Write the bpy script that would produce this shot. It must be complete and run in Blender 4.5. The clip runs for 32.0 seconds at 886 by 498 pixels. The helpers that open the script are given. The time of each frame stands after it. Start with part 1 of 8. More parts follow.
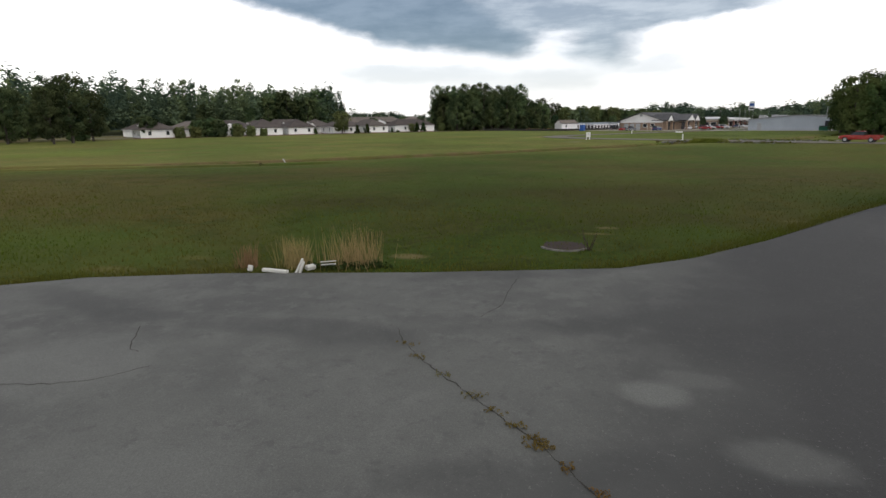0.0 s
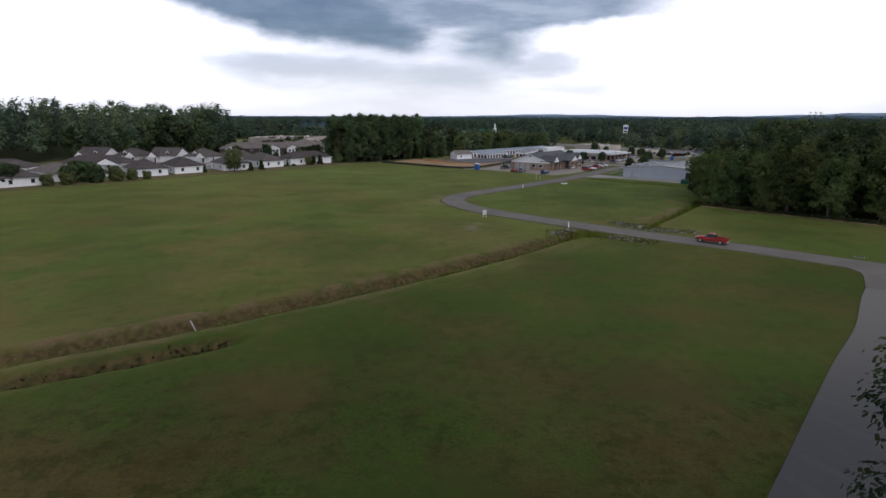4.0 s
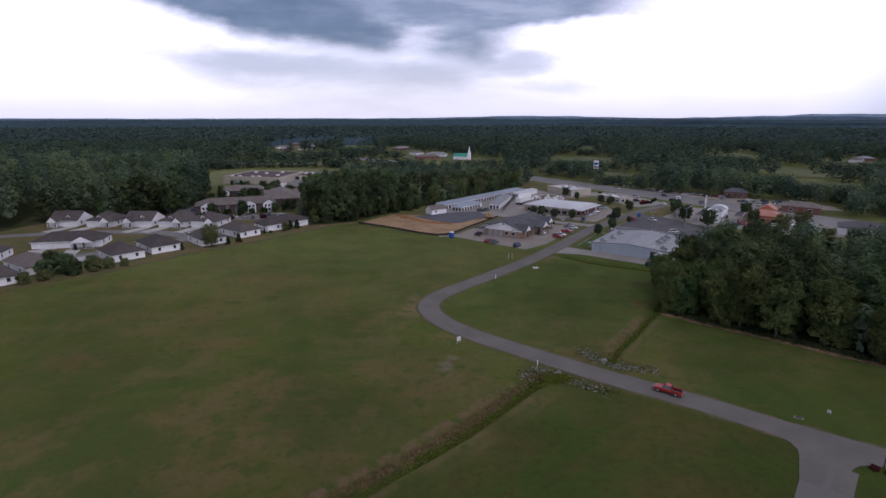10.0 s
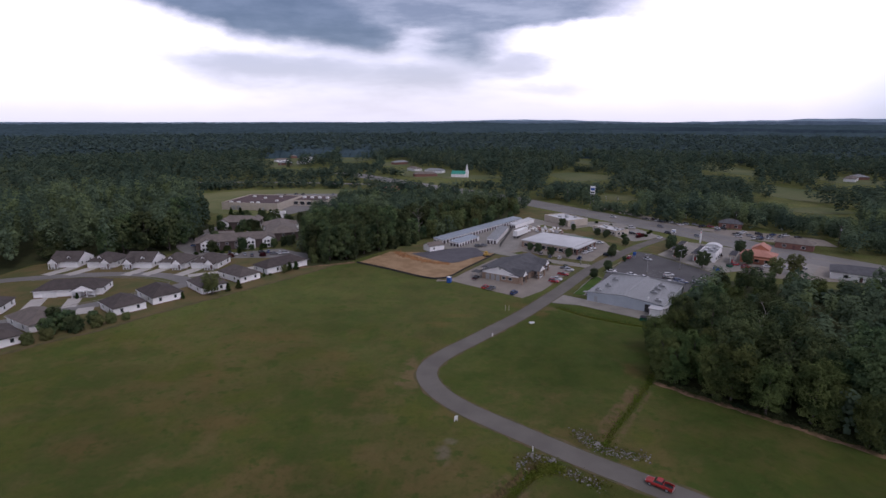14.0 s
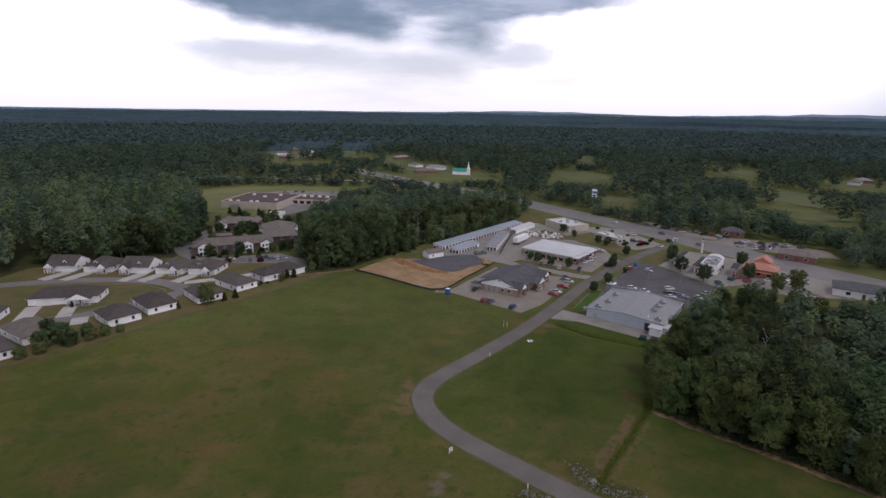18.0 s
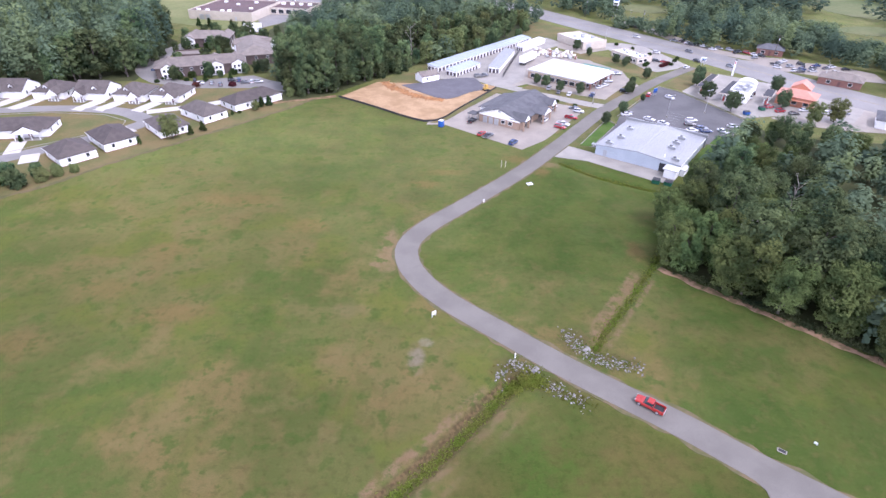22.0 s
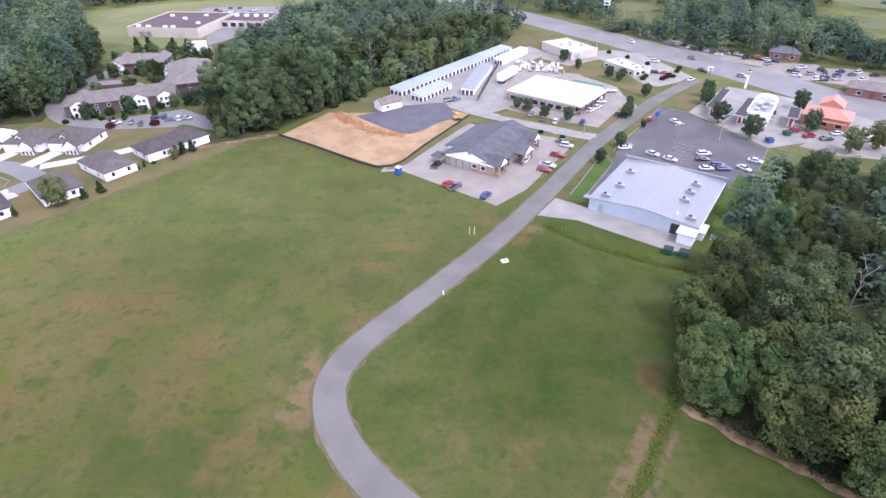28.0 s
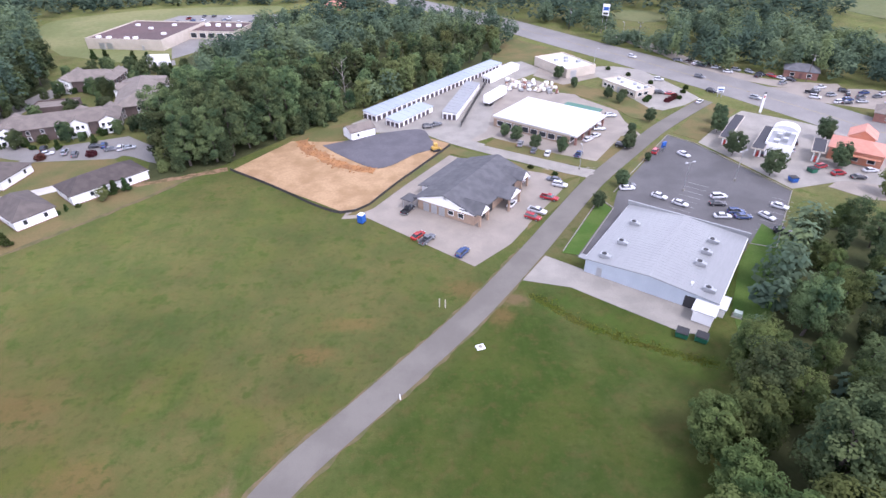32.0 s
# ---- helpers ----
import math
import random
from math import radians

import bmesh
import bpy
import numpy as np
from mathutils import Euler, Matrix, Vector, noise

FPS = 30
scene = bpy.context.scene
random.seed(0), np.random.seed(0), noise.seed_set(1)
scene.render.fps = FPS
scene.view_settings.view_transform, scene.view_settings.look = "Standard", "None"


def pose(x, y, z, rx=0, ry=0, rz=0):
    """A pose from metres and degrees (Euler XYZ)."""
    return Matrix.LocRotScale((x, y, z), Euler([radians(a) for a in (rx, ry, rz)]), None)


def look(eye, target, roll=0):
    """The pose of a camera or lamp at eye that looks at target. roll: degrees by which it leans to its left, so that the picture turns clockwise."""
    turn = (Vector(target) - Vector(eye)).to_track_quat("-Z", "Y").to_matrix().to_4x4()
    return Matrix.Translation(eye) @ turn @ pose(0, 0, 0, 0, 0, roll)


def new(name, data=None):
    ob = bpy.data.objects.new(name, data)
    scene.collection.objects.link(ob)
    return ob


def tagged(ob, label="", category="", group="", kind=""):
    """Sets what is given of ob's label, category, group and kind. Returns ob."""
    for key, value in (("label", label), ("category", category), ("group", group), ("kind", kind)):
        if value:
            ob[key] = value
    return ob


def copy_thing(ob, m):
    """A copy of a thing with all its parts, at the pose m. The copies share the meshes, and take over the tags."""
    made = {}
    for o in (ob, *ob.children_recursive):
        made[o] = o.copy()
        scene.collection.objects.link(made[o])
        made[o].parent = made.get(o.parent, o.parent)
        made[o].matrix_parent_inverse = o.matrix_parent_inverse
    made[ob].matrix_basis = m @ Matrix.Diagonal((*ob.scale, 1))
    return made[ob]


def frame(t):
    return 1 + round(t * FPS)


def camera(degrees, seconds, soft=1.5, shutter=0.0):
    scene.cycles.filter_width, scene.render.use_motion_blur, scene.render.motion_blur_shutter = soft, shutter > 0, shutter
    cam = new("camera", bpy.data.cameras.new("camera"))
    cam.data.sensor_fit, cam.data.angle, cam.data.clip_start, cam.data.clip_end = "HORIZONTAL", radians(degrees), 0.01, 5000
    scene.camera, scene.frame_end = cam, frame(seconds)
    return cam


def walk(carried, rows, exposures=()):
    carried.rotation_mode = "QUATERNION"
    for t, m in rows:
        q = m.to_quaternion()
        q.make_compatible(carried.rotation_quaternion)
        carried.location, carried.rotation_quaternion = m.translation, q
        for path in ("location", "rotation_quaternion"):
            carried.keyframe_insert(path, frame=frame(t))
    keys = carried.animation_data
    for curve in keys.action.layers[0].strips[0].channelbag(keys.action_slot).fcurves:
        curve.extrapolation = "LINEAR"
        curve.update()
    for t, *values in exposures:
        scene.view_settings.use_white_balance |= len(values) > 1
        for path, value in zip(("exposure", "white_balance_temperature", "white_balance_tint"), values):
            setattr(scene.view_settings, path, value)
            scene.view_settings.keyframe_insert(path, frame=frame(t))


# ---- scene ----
cam = camera(78.3, 32.0)
PATH = [
    (0, (-0.207, -4.628, 3.335), (-0.669, -2.735, 2.885), -0.8),
    (0.5, (-0.195, -4.793, 4.646), (-0.51, -2.872, 4.186), -0.5),
    (1, (-0.242, -4.758, 6.267), (-0.505, -2.83, 5.805), -0.4),
    (1.5, (-0.316, -4.757, 8.175), (-0.541, -2.825, 7.71), -0.3),
    (2, (-0.45, -4.662, 10.182), (-0.644, -2.727, 9.714), -0.2),
    (2.5, (-0.619, -4.592, 12.509), (-0.784, -2.655, 12.039), -0.0),
    (3, (-0.946, -4.717, 14.77), (-1.078, -2.778, 14.298), 0.1),
    (3.5, (-1.267, -4.503, 16.894), (-1.376, -2.562, 16.424), 0.2),
    (5.5, (-1.624, -3.317, 25.213), (-1.668, -1.374, 24.744), 0.1),
    (6, (-1.837, -3.289, 27.509), (-1.868, -1.345, 27.039), 0.1),
    (6.5, (-1.715, -3.394, 29.861), (-1.739, -1.449, 29.393), 0.0),
    (7, (-1.688, -3.294, 31.97), (-1.709, -1.349, 31.507), 0.0),
    (7.5, (-1.724, -3.282, 34.227), (-1.739, -1.337, 33.763), 0.0),
    (8, (-1.668, -3.136, 36.4), (-1.683, -1.191, 35.934), 0.1),
    (8.5, (-1.551, -3.124, 38.681), (-1.564, -1.18, 38.214), 0.1),
    (9, (-1.632, -2.937, 40.917), (-1.64, -0.993, 40.448), 0.1),
    (9.5, (-1.259, -2.982, 43.176), (-1.267, -1.038, 42.705), -0.0),
    (10, (-1.16, -3.031, 45.448), (-1.165, -1.088, 44.974), -0.0),
    (10.5, (-1.047, -3.104, 47.76), (-1.048, -1.161, 47.286), 0.0),
    (11, (-0.906, -3.104, 50.006), (-0.909, -1.16, 49.534), -0.1),
    (11.5, (-0.858, -2.913, 52.196), (-0.862, -0.969, 51.725), -0.1),
    (12, (-0.851, -2.595, 54.409), (-0.854, -0.652, 53.938), -0.1),
    (12.5, (-0.847, -2.221, 56.487), (-0.849, -0.278, 56.017), -0.1),
    (13, (-0.734, -2.112, 58.48), (-0.736, -0.168, 58.011), 0.0),
    (13.5, (-1.166, -1.836, 60.574), (-1.163, 0.108, 60.104), 0.1),
    (14, (-1.15, -1.537, 62.278), (-1.147, 0.407, 61.81), 0.1),
    (14.5, (-1.089, -1.359, 63.793), (-1.087, 0.585, 63.326), -0.0),
    (16.5, (-0.925, -0.123, 68.766), (-0.925, 1.822, 68.299), 0.2),
    (17, (-0.639, 0.359, 69.251), (-0.641, 2.306, 68.79), 0.2),
    (17.5, (-0.841, 1.203, 69.594), (-0.84, 3.151, 69.14), 0.7),
    (18, (-0.468, 2.486, 69.618), (-0.468, 4.422, 69.115), 0.9),
    (18.5, (-0.352, 3.906, 69.622), (-0.348, 5.75, 68.847), 1.1),
    (19, (-0.153, 5.559, 69.141), (-0.144, 7.286, 68.132), 1.2),
    (19.5, (0.202, 7.532, 69.033), (0.208, 9.216, 67.953), 1.2),
    (20, (0.611, 9.708, 68.996), (0.615, 11.383, 67.903), 1.1),
    (20.5, (1.338, 12.405, 68.854), (1.337, 14.077, 67.757), 1.0),
    (21, (2.067, 15.388, 68.561), (2.066, 17.059, 67.463), 1.0),
    (21.5, (2.839, 18.69, 68.338), (2.835, 20.363, 67.241), 0.9),
    (22, (3.616, 21.922, 68.247), (3.61, 23.59, 67.143), 1.0),
    (22.5, (4.361, 25.509, 68.046), (4.356, 27.177, 66.943), 0.9),
    (23, (5.096, 28.918, 67.886), (5.089, 30.589, 66.788), 0.9),
    (23.5, (6.036, 32.307, 67.78), (6.024, 33.977, 66.679), 0.8),
    (24, (6.794, 35.814, 67.441), (6.775, 37.483, 66.34), 0.7),
    (24.5, (7.63, 39.189, 67.298), (7.607, 40.856, 66.194), 0.5),
    (25, (8.504, 42.708, 67.333), (8.476, 44.373, 66.226), 0.3),
    (25.5, (9.324, 46.164, 67.331), (9.292, 47.828, 66.222), 0.1),
    (27.5, (12.802, 59.634, 67.956), (12.798, 61.287, 66.831), -0.7),
    (28, (13.574, 63.28, 67.877), (13.576, 64.936, 66.757), -0.9),
    (28.5, (14.449, 66.667, 67.677), (14.46, 68.326, 66.56), -0.7),
    (29, (15.143, 70.031, 67.471), (15.159, 71.693, 66.358), -0.5),
    (29.5, (16.028, 73.298, 67.276), (16.049, 74.96, 66.163), -0.4),
    (30, (17.003, 76.679, 67.126), (17.019, 78.342, 66.015), -0.4),
    (30.5, (17.644, 80.08, 66.899), (17.658, 81.743, 65.789), -0.4),
    (31, (18.335, 83.413, 66.676), (18.35, 85.075, 65.564), -0.5),
    (31.5, (19.248, 86.534, 66.624), (19.261, 88.196, 65.512), -0.6),
    (32, (20.264, 89.785, 66.908), (20.273, 91.445, 65.793), -0.7),
]
EXPOSURES = [(0, -0.2, 6750, 8), (1.0, -0.32, 6700, 8), (2.0, -0.4, 6700, 9), (3.5, -0.52, 6250, 12), (5.5, -0.66, 5850, 19), (9, -0.69, 5820, 24), (14.5, -0.61, 6030, 25), (17.5, -0.45, 6250, 22), (18.2, -0.5, 6300, 20), (18.4, -0.15, 6350, 20), (18.6, 0.4, 6500, 22), (18.8, 0.95, 6600, 25), (19.0, 1.12, 6650, 27), (20.0, 1.50, 6230, 28), (21.5, 1.50, 5720, 27), (24, 1.49, 5610, 28), (28, 1.42, 5610, 27), (32, 1.35, 5780, 25)]
walk(cam, [(t, look(e, g, r)) for t, e, g, r in PATH], EXPOSURES)


# ---- sky, sun ----
class Nodes:
    """Small helper for node trees."""

    def __init__(self, tree):
        self.tree = tree
        tree.nodes.clear()

    def add(self, kind, **values):
        n = self.tree.nodes.new(kind)
        for k, v in values.items():
            if k in n.inputs:
                n.inputs[k].default_value = v
        return n

    def link(self, a, b):
        self.tree.links.new(a, b)

    def put(self, value, socket):
        if isinstance(value, (int, float, tuple)):
            socket.default_value = value
        else:
            self.link(value, socket)

    def math(self, op, a, b=0.0, c=0.0, clamp=False):
        n = self.tree.nodes.new("ShaderNodeMath")
        n.operation, n.use_clamp = op, clamp
        for s, v in zip(n.inputs, (a, b, c)):
            self.put(v, s)
        return n.outputs[0]

    def mix(self, f, a, b):
        n = self.tree.nodes.new("ShaderNodeMix")
        n.data_type = "RGBA"
        for s, v in zip((n.inputs[0], n.inputs[6], n.inputs[7]), (f, a, b)):
            self.put(v, s)
        return n.outputs[2]

    def ramp(self, f, lo, hi, a=0.0, b=1.0):
        n = self.tree.nodes.new("ShaderNodeMapRange")
        n.interpolation_type = "SMOOTHSTEP"
        self.put(f, n.inputs[0])
        for s, v in zip(n.inputs[1:5], (lo, hi, a, b)):
            s.default_value = v
        return n.outputs[0]

    def noise(self, vec, scale, detail=3.0, rough=0.55):
        n = self.add("ShaderNodeTexNoise", Scale=scale, Detail=detail, Roughness=rough)
        if vec is not None:
            self.link(vec, n.inputs["Vector"])
        return n.outputs["Fac"]


world = bpy.data.worlds.new("sky")
scene.world = world
world.use_nodes = True
N = Nodes(world.node_tree)
sky = N.add("ShaderNodeTexSky")
sky.sky_type, sky.sun_disc, sky.sun_elevation, sky.sun_rotation = "NISHITA", False, radians(59.5), radians(136.4)
tc = N.add("ShaderNodeTexCoord")
sep = N.add("ShaderNodeSeparateXYZ")
N.link(tc.outputs["Generated"], sep.inputs[0])
sx, sy, sz = sep.outputs
ahead = N.math("MAXIMUM", sy, 0.12)
az, el = N.math("DIVIDE", sx, ahead), N.math("DIVIDE", sz, ahead)
comb = N.add("ShaderNodeCombineXYZ")
N.link(az, comb.inputs[0]), N.link(N.math("MULTIPLY", el, 2.2), comb.inputs[1])
flow = comb.outputs[0]


def bank(ca, ce, ra, re):
    """A soft hump of cloud cover in azimuth and height."""
    da = N.math("DIVIDE", N.math("SUBTRACT", az, ca), ra)
    de = N.math("DIVIDE", N.math("SUBTRACT", el, ce), re)
    return N.math("EXPONENT", N.math("MULTIPLY", N.math("ADD", N.math("MULTIPLY", da, da), N.math("MULTIPLY", de, de)), -1.0))


billow = N.math("SUBTRACT", N.noise(flow, 7.0, 8.0, 0.6), 0.5)
other = N.add("ShaderNodeMapping")
other.inputs["Location"].default_value = (13.0, 4.0, 2.0)
N.link(flow, other.inputs[0])
billow2 = N.math("SUBTRACT", N.noise(other.outputs[0], 9.0, 8.0, 0.6), 0.5)
wisp_map = N.add("ShaderNodeMapping")
wisp_map.inputs["Scale"].default_value = (0.7, 1.6, 1.0)
N.link(flow, wisp_map.inputs[0])
wisp = N.math("SUBTRACT", N.noise(wisp_map.outputs[0], 9.0, 7.0, 0.6), 0.5)
plain_az = az
az = N.math("ADD", az, N.math("MULTIPLY", billow, 0.10))
el = N.math("ADD", el, N.math("MULTIPLY", billow2, 0.036))
white = (2.0, 1.92, 1.98, 1)
colour = N.mix(N.ramp(el, 0.0, 0.075), (1.42, 1.41, 1.49, 1), white)
# a pale grey curtain under the dark cloud, and soft veils
veil = N.math("MULTIPLY", bank(-0.10, 0.055, 0.30, 0.055), 0.8)
for ca, ce, ra, re, k in ((-0.37, 0.086, 0.10, 0.030, 0.7), (-0.50, 0.106, 0.12, 0.016, 0.45), (-0.25, 0.092, 0.14, 0.026, 0.6), (-0.02, 0.075, 0.10, 0.02, 0.6), (0.20, 0.05, 0.07, 0.012, 0.5)):
    veil = N.math("ADD", veil, N.math("MULTIPLY", bank(ca, ce, ra, re), k))
veil = N.math("ADD", veil, N.math("MULTIPLY", wisp, 0.8))
colour = N.mix(N.ramp(veil, 0.12, 1.25, 0.0, 0.75), colour, (0.50, 0.535, 0.61, 1))
# the middle grey deck with a ragged tail, lit gaps in it
lower = N.math("SUBTRACT", el, N.math("SUBTRACT", 0.090, N.math("MULTIPLY", az, 0.17)))
reach = N.math("ADD", N.ramp(el, 0.138, 0.178, 0.15, 0.36), N.math("MULTIPLY", wisp, 0.10))
deck = N.math("MULTIPLY", N.ramp(lower, -0.012, 0.026), N.ramp(N.math("SUBTRACT", reach, az), -0.02, 0.11))
deck = N.math("MULTIPLY", deck, N.ramp(az, -0.24, -0.16))
tail = N.ramp(N.math("ADD", bank(0.115, 0.092, 0.095, 0.030), N.math("MULTIPLY", wisp, 0.9)), 0.30, 0.95)
deck = N.math("MAXIMUM", deck, N.math("MULTIPLY", tail, 0.6))
gap = N.ramp(N.math("ADD", bank(-0.050, 0.132, 0.06, 0.030), N.math("MULTIPLY", wisp, 1.0)), 0.25, 1.15, 0.0, 0.5)
grey = N.mix(N.ramp(N.math("ADD", wisp, N.math("MULTIPLY", billow, 0.6)), -0.15, 0.17), (0.32, 0.365, 0.45, 1), (0.60, 0.645, 0.73, 1))
colour = N.mix(N.math("MULTIPLY", deck, N.math("SUBTRACT", 1.0, gap)), colour, grey)
# the dark slate core, its lower edge falling to the right
edge1 = N.math("SUBTRACT", 0.008, N.math("MULTIPLY", az, 0.345))
edge2 = N.math("SUBTRACT", 0.083, N.math("MULTIPLY", az, 0.139))
core = N.math("SUBTRACT", el, N.math("MAXIMUM", edge1, edge2))
side = N.math("SUBTRACT", N.math("SUBTRACT", -0.085, N.math("MULTIPLY", N.math("MAXIMUM", N.math("SUBTRACT", el, 0.14), 0.0), 1.2)), az)
core = N.math("MULTIPLY", N.ramp(core, -0.010, 0.024), N.ramp(side, -0.020, 0.035))
colour = N.mix(core, colour, N.mix(N.ramp(N.math("ADD", wisp, N.math("MULTIPLY", billow2, 0.7)), -0.2, 0.2), (0.125, 0.170, 0.235, 1), (0.235, 0.290, 0.375, 1)))
az = plain_az
colour = N.mix(N.math("MULTIPLY", N.ramp(az, 0.62, 0.95), N.ramp(el, 0.16, 0.03)), colour, (0.62, 0.78, 0.98, 1))
# overhead the cover goes on as an even grey sheet
colour = N.mix(N.ramp(sz, 0.24, 0.55), colour, (0.52, 0.525, 0.545, 1))
skyb = N.add("ShaderNodeBackground", Strength=0.05)
N.link(sky.outputs[0], skyb.inputs[0])
cloudb = N.add("ShaderNodeBackground", Strength=0.85)
N.link(colour, cloudb.inputs[0])
both = N.add("ShaderNodeAddShader")
N.link(skyb.outputs[0], both.inputs[0]), N.link(cloudb.outputs[0], both.inputs[1])
out = N.add("ShaderNodeOutputWorld")
N.link(both.outputs[0], out.inputs[0])

sun = new("sun", bpy.data.lights.new("sun", "SUN"))
sun.data.energy, sun.data.angle, sun.data.color = 1.36, radians(18), (1.0, 0.95, 0.88)
sun.matrix_world = look((34, -35.7, 84), (0, 0, 0))


# ---- materials ----
def material(name, base, second=None, rough=0.8, scale=1.0, fine=0.0, metal=0.0, bump=0.0, spread=0.0, world_space=False, contrast=(0.35, 0.65), streak=None, islands=False, grit=0.45, gloss=0.5):
    """A surface of two tones: large blotches, fine grain, a little relief, and a spread from object to object."""
    m = bpy.data.materials.new(name)
    m.use_nodes = True
    n = Nodes(m.node_tree)
    bsdf = n.add("ShaderNodeBsdfPrincipled", Roughness=rough, Metallic=metal)
    bsdf.inputs["Specular IOR Level"].default_value = gloss
    o = n.add("ShaderNodeOutputMaterial")
    n.link(bsdf.outputs[0], o.inputs[0])
    geo = n.add("ShaderNodeNewGeometry")
    if world_space:
        vec = geo.outputs["Position"]
    else:
        vec = n.add("ShaderNodeTexCoord").outputs["Object"]
    if streak:
        mp = n.add("ShaderNodeMapping")
        mp.inputs["Scale"].default_value = streak
        n.link(vec, mp.inputs[0])
        vec = mp.outputs[0]
    second = second or tuple(c * 0.72 for c in base)
    big = n.ramp(n.noise(vec, scale, 4.0), *contrast)
    col = n.mix(big, (*base, 1), (*second, 1))
    grain = n.noise(vec, fine or scale * 14, 3.0)
    col = n.mix(n.ramp(grain, 0.3, 0.75, 0.0, grit), col, (*(c * 0.6 for c in base), 1))
    if spread:
        rnd = geo.outputs["Random Per Island"] if islands else n.add("ShaderNodeObjectInfo").outputs["Random"]
        hs = n.add("ShaderNodeHueSaturation")
        n.link(n.math("ADD", n.math("MULTIPLY", rnd, spread * 1.3), 1 - spread * 0.65), hs.inputs["Value"])
        n.link(n.math("ADD", n.math("MULTIPLY", rnd, spread * 0.06), 0.5 - spread * 0.03), hs.inputs["Hue"])
        n.link(col, hs.inputs["Color"])
        col = hs.outputs[0]
    n.link(col, bsdf.inputs["Base Color"])
    n.link(n.ramp(grain, 0.2, 0.8, max(rough - 0.1, 0.02), min(rough + 0.1, 1)), bsdf.inputs["Roughness"])
    if bump:
        b = n.add("ShaderNodeBump", Strength=0.6, Distance=bump)
        n.link(grain, b.inputs["Height"])
        n.link(b.outputs[0], bsdf.inputs["Normal"])
    return m


def plain(name, base, rough=0.5, metal=0.0, spread=0.0):
    return material(name, base, tuple(c * 0.9 for c in base), rough, 2.0, 30.0, metal, 0.0, spread)


def grass_material():
    m = bpy.data.materials.new("mown_grass")
    m.use_nodes = True
    n = Nodes(m.node_tree)
    bsdf = n.add("ShaderNodeBsdfPrincipled", Roughness=0.9)
    bsdf.inputs["Specular IOR Level"].default_value = 0.03
    bsdf.inputs["Sheen Roughness"].default_value = 0.45
    bsdf.inputs["Sheen Tint"].default_value = (0.55, 0.70, 0.16, 1)
    o = n.add("ShaderNodeOutputMaterial")
    n.link(bsdf.outputs[0], o.inputs[0])
    p = n.add("ShaderNodeNewGeometry").outputs["Position"]
    green, olive, brown, bright = (0.062, 0.083, 0.018, 1), (0.124, 0.108, 0.036, 1), (0.146, 0.104, 0.040, 1), (0.098, 0.110, 0.020, 1)
    c = n.mix(n.ramp(n.noise(p, 0.020, 4.0), 0.40, 0.60), green, olive)
    c = n.mix(n.ramp(n.noise(p, 0.045, 5.0, 0.58), 0.47, 0.60, 0.0, 0.9), c, brown)
    c = n.mix(n.ramp(n.noise(p, 0.065, 4.0, 0.52), 0.48, 0.64, 0.0, 0.85), c, bright)
    c = n.mix(n.ramp(n.noise(p, 0.16, 5.0, 0.58), 0.50, 0.66, 0.0, 0.45), c, green)
    c = n.mix(n.ramp(n.noise(p, 0.11, 5.0, 0.6), 0.50, 0.66, 0.0, 0.55), c, (0.150, 0.112, 0.046, 1))
    # the northern end of the field keeps greener
    spl = n.add("ShaderNodeSeparateXYZ")
    n.link(p, spl.inputs[0])
    north = n.math("ADD", n.math("ADD", spl.outputs[1], n.math("MULTIPLY", spl.outputs[0], 0.35)), n.math("MULTIPLY", n.math("SUBTRACT", n.noise(p, 0.03, 4.0), 0.5), 90.0))
    c = n.mix(n.ramp(north, 105.0, 160.0, 0.0, 0.62), c, n.mix(n.ramp(n.noise(p, 0.13, 5.0, 0.6), 0.36, 0.62), (0.059, 0.086, 0.026, 1), (0.100, 0.108, 0.035, 1)))
    # darker green-brown sward on the near side of the ditch, partly painted lens falloff
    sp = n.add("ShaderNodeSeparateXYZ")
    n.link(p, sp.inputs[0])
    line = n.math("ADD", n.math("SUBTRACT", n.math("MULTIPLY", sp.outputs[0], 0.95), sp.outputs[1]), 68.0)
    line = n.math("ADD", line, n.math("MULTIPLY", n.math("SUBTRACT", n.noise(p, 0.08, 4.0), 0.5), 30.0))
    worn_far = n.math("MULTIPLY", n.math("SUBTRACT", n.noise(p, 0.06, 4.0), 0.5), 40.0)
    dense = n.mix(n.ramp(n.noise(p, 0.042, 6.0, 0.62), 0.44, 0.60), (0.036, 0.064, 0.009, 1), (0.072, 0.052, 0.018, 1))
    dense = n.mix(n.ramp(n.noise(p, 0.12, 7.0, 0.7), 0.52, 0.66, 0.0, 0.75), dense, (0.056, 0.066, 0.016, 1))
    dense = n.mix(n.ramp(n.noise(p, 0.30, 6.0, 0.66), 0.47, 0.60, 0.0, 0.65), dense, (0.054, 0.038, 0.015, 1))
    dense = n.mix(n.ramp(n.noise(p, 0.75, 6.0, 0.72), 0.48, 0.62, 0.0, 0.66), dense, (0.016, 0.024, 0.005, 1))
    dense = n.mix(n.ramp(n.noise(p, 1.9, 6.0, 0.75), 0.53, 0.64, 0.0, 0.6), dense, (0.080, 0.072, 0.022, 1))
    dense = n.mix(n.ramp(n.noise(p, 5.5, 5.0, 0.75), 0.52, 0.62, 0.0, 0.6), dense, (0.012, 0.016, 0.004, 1))
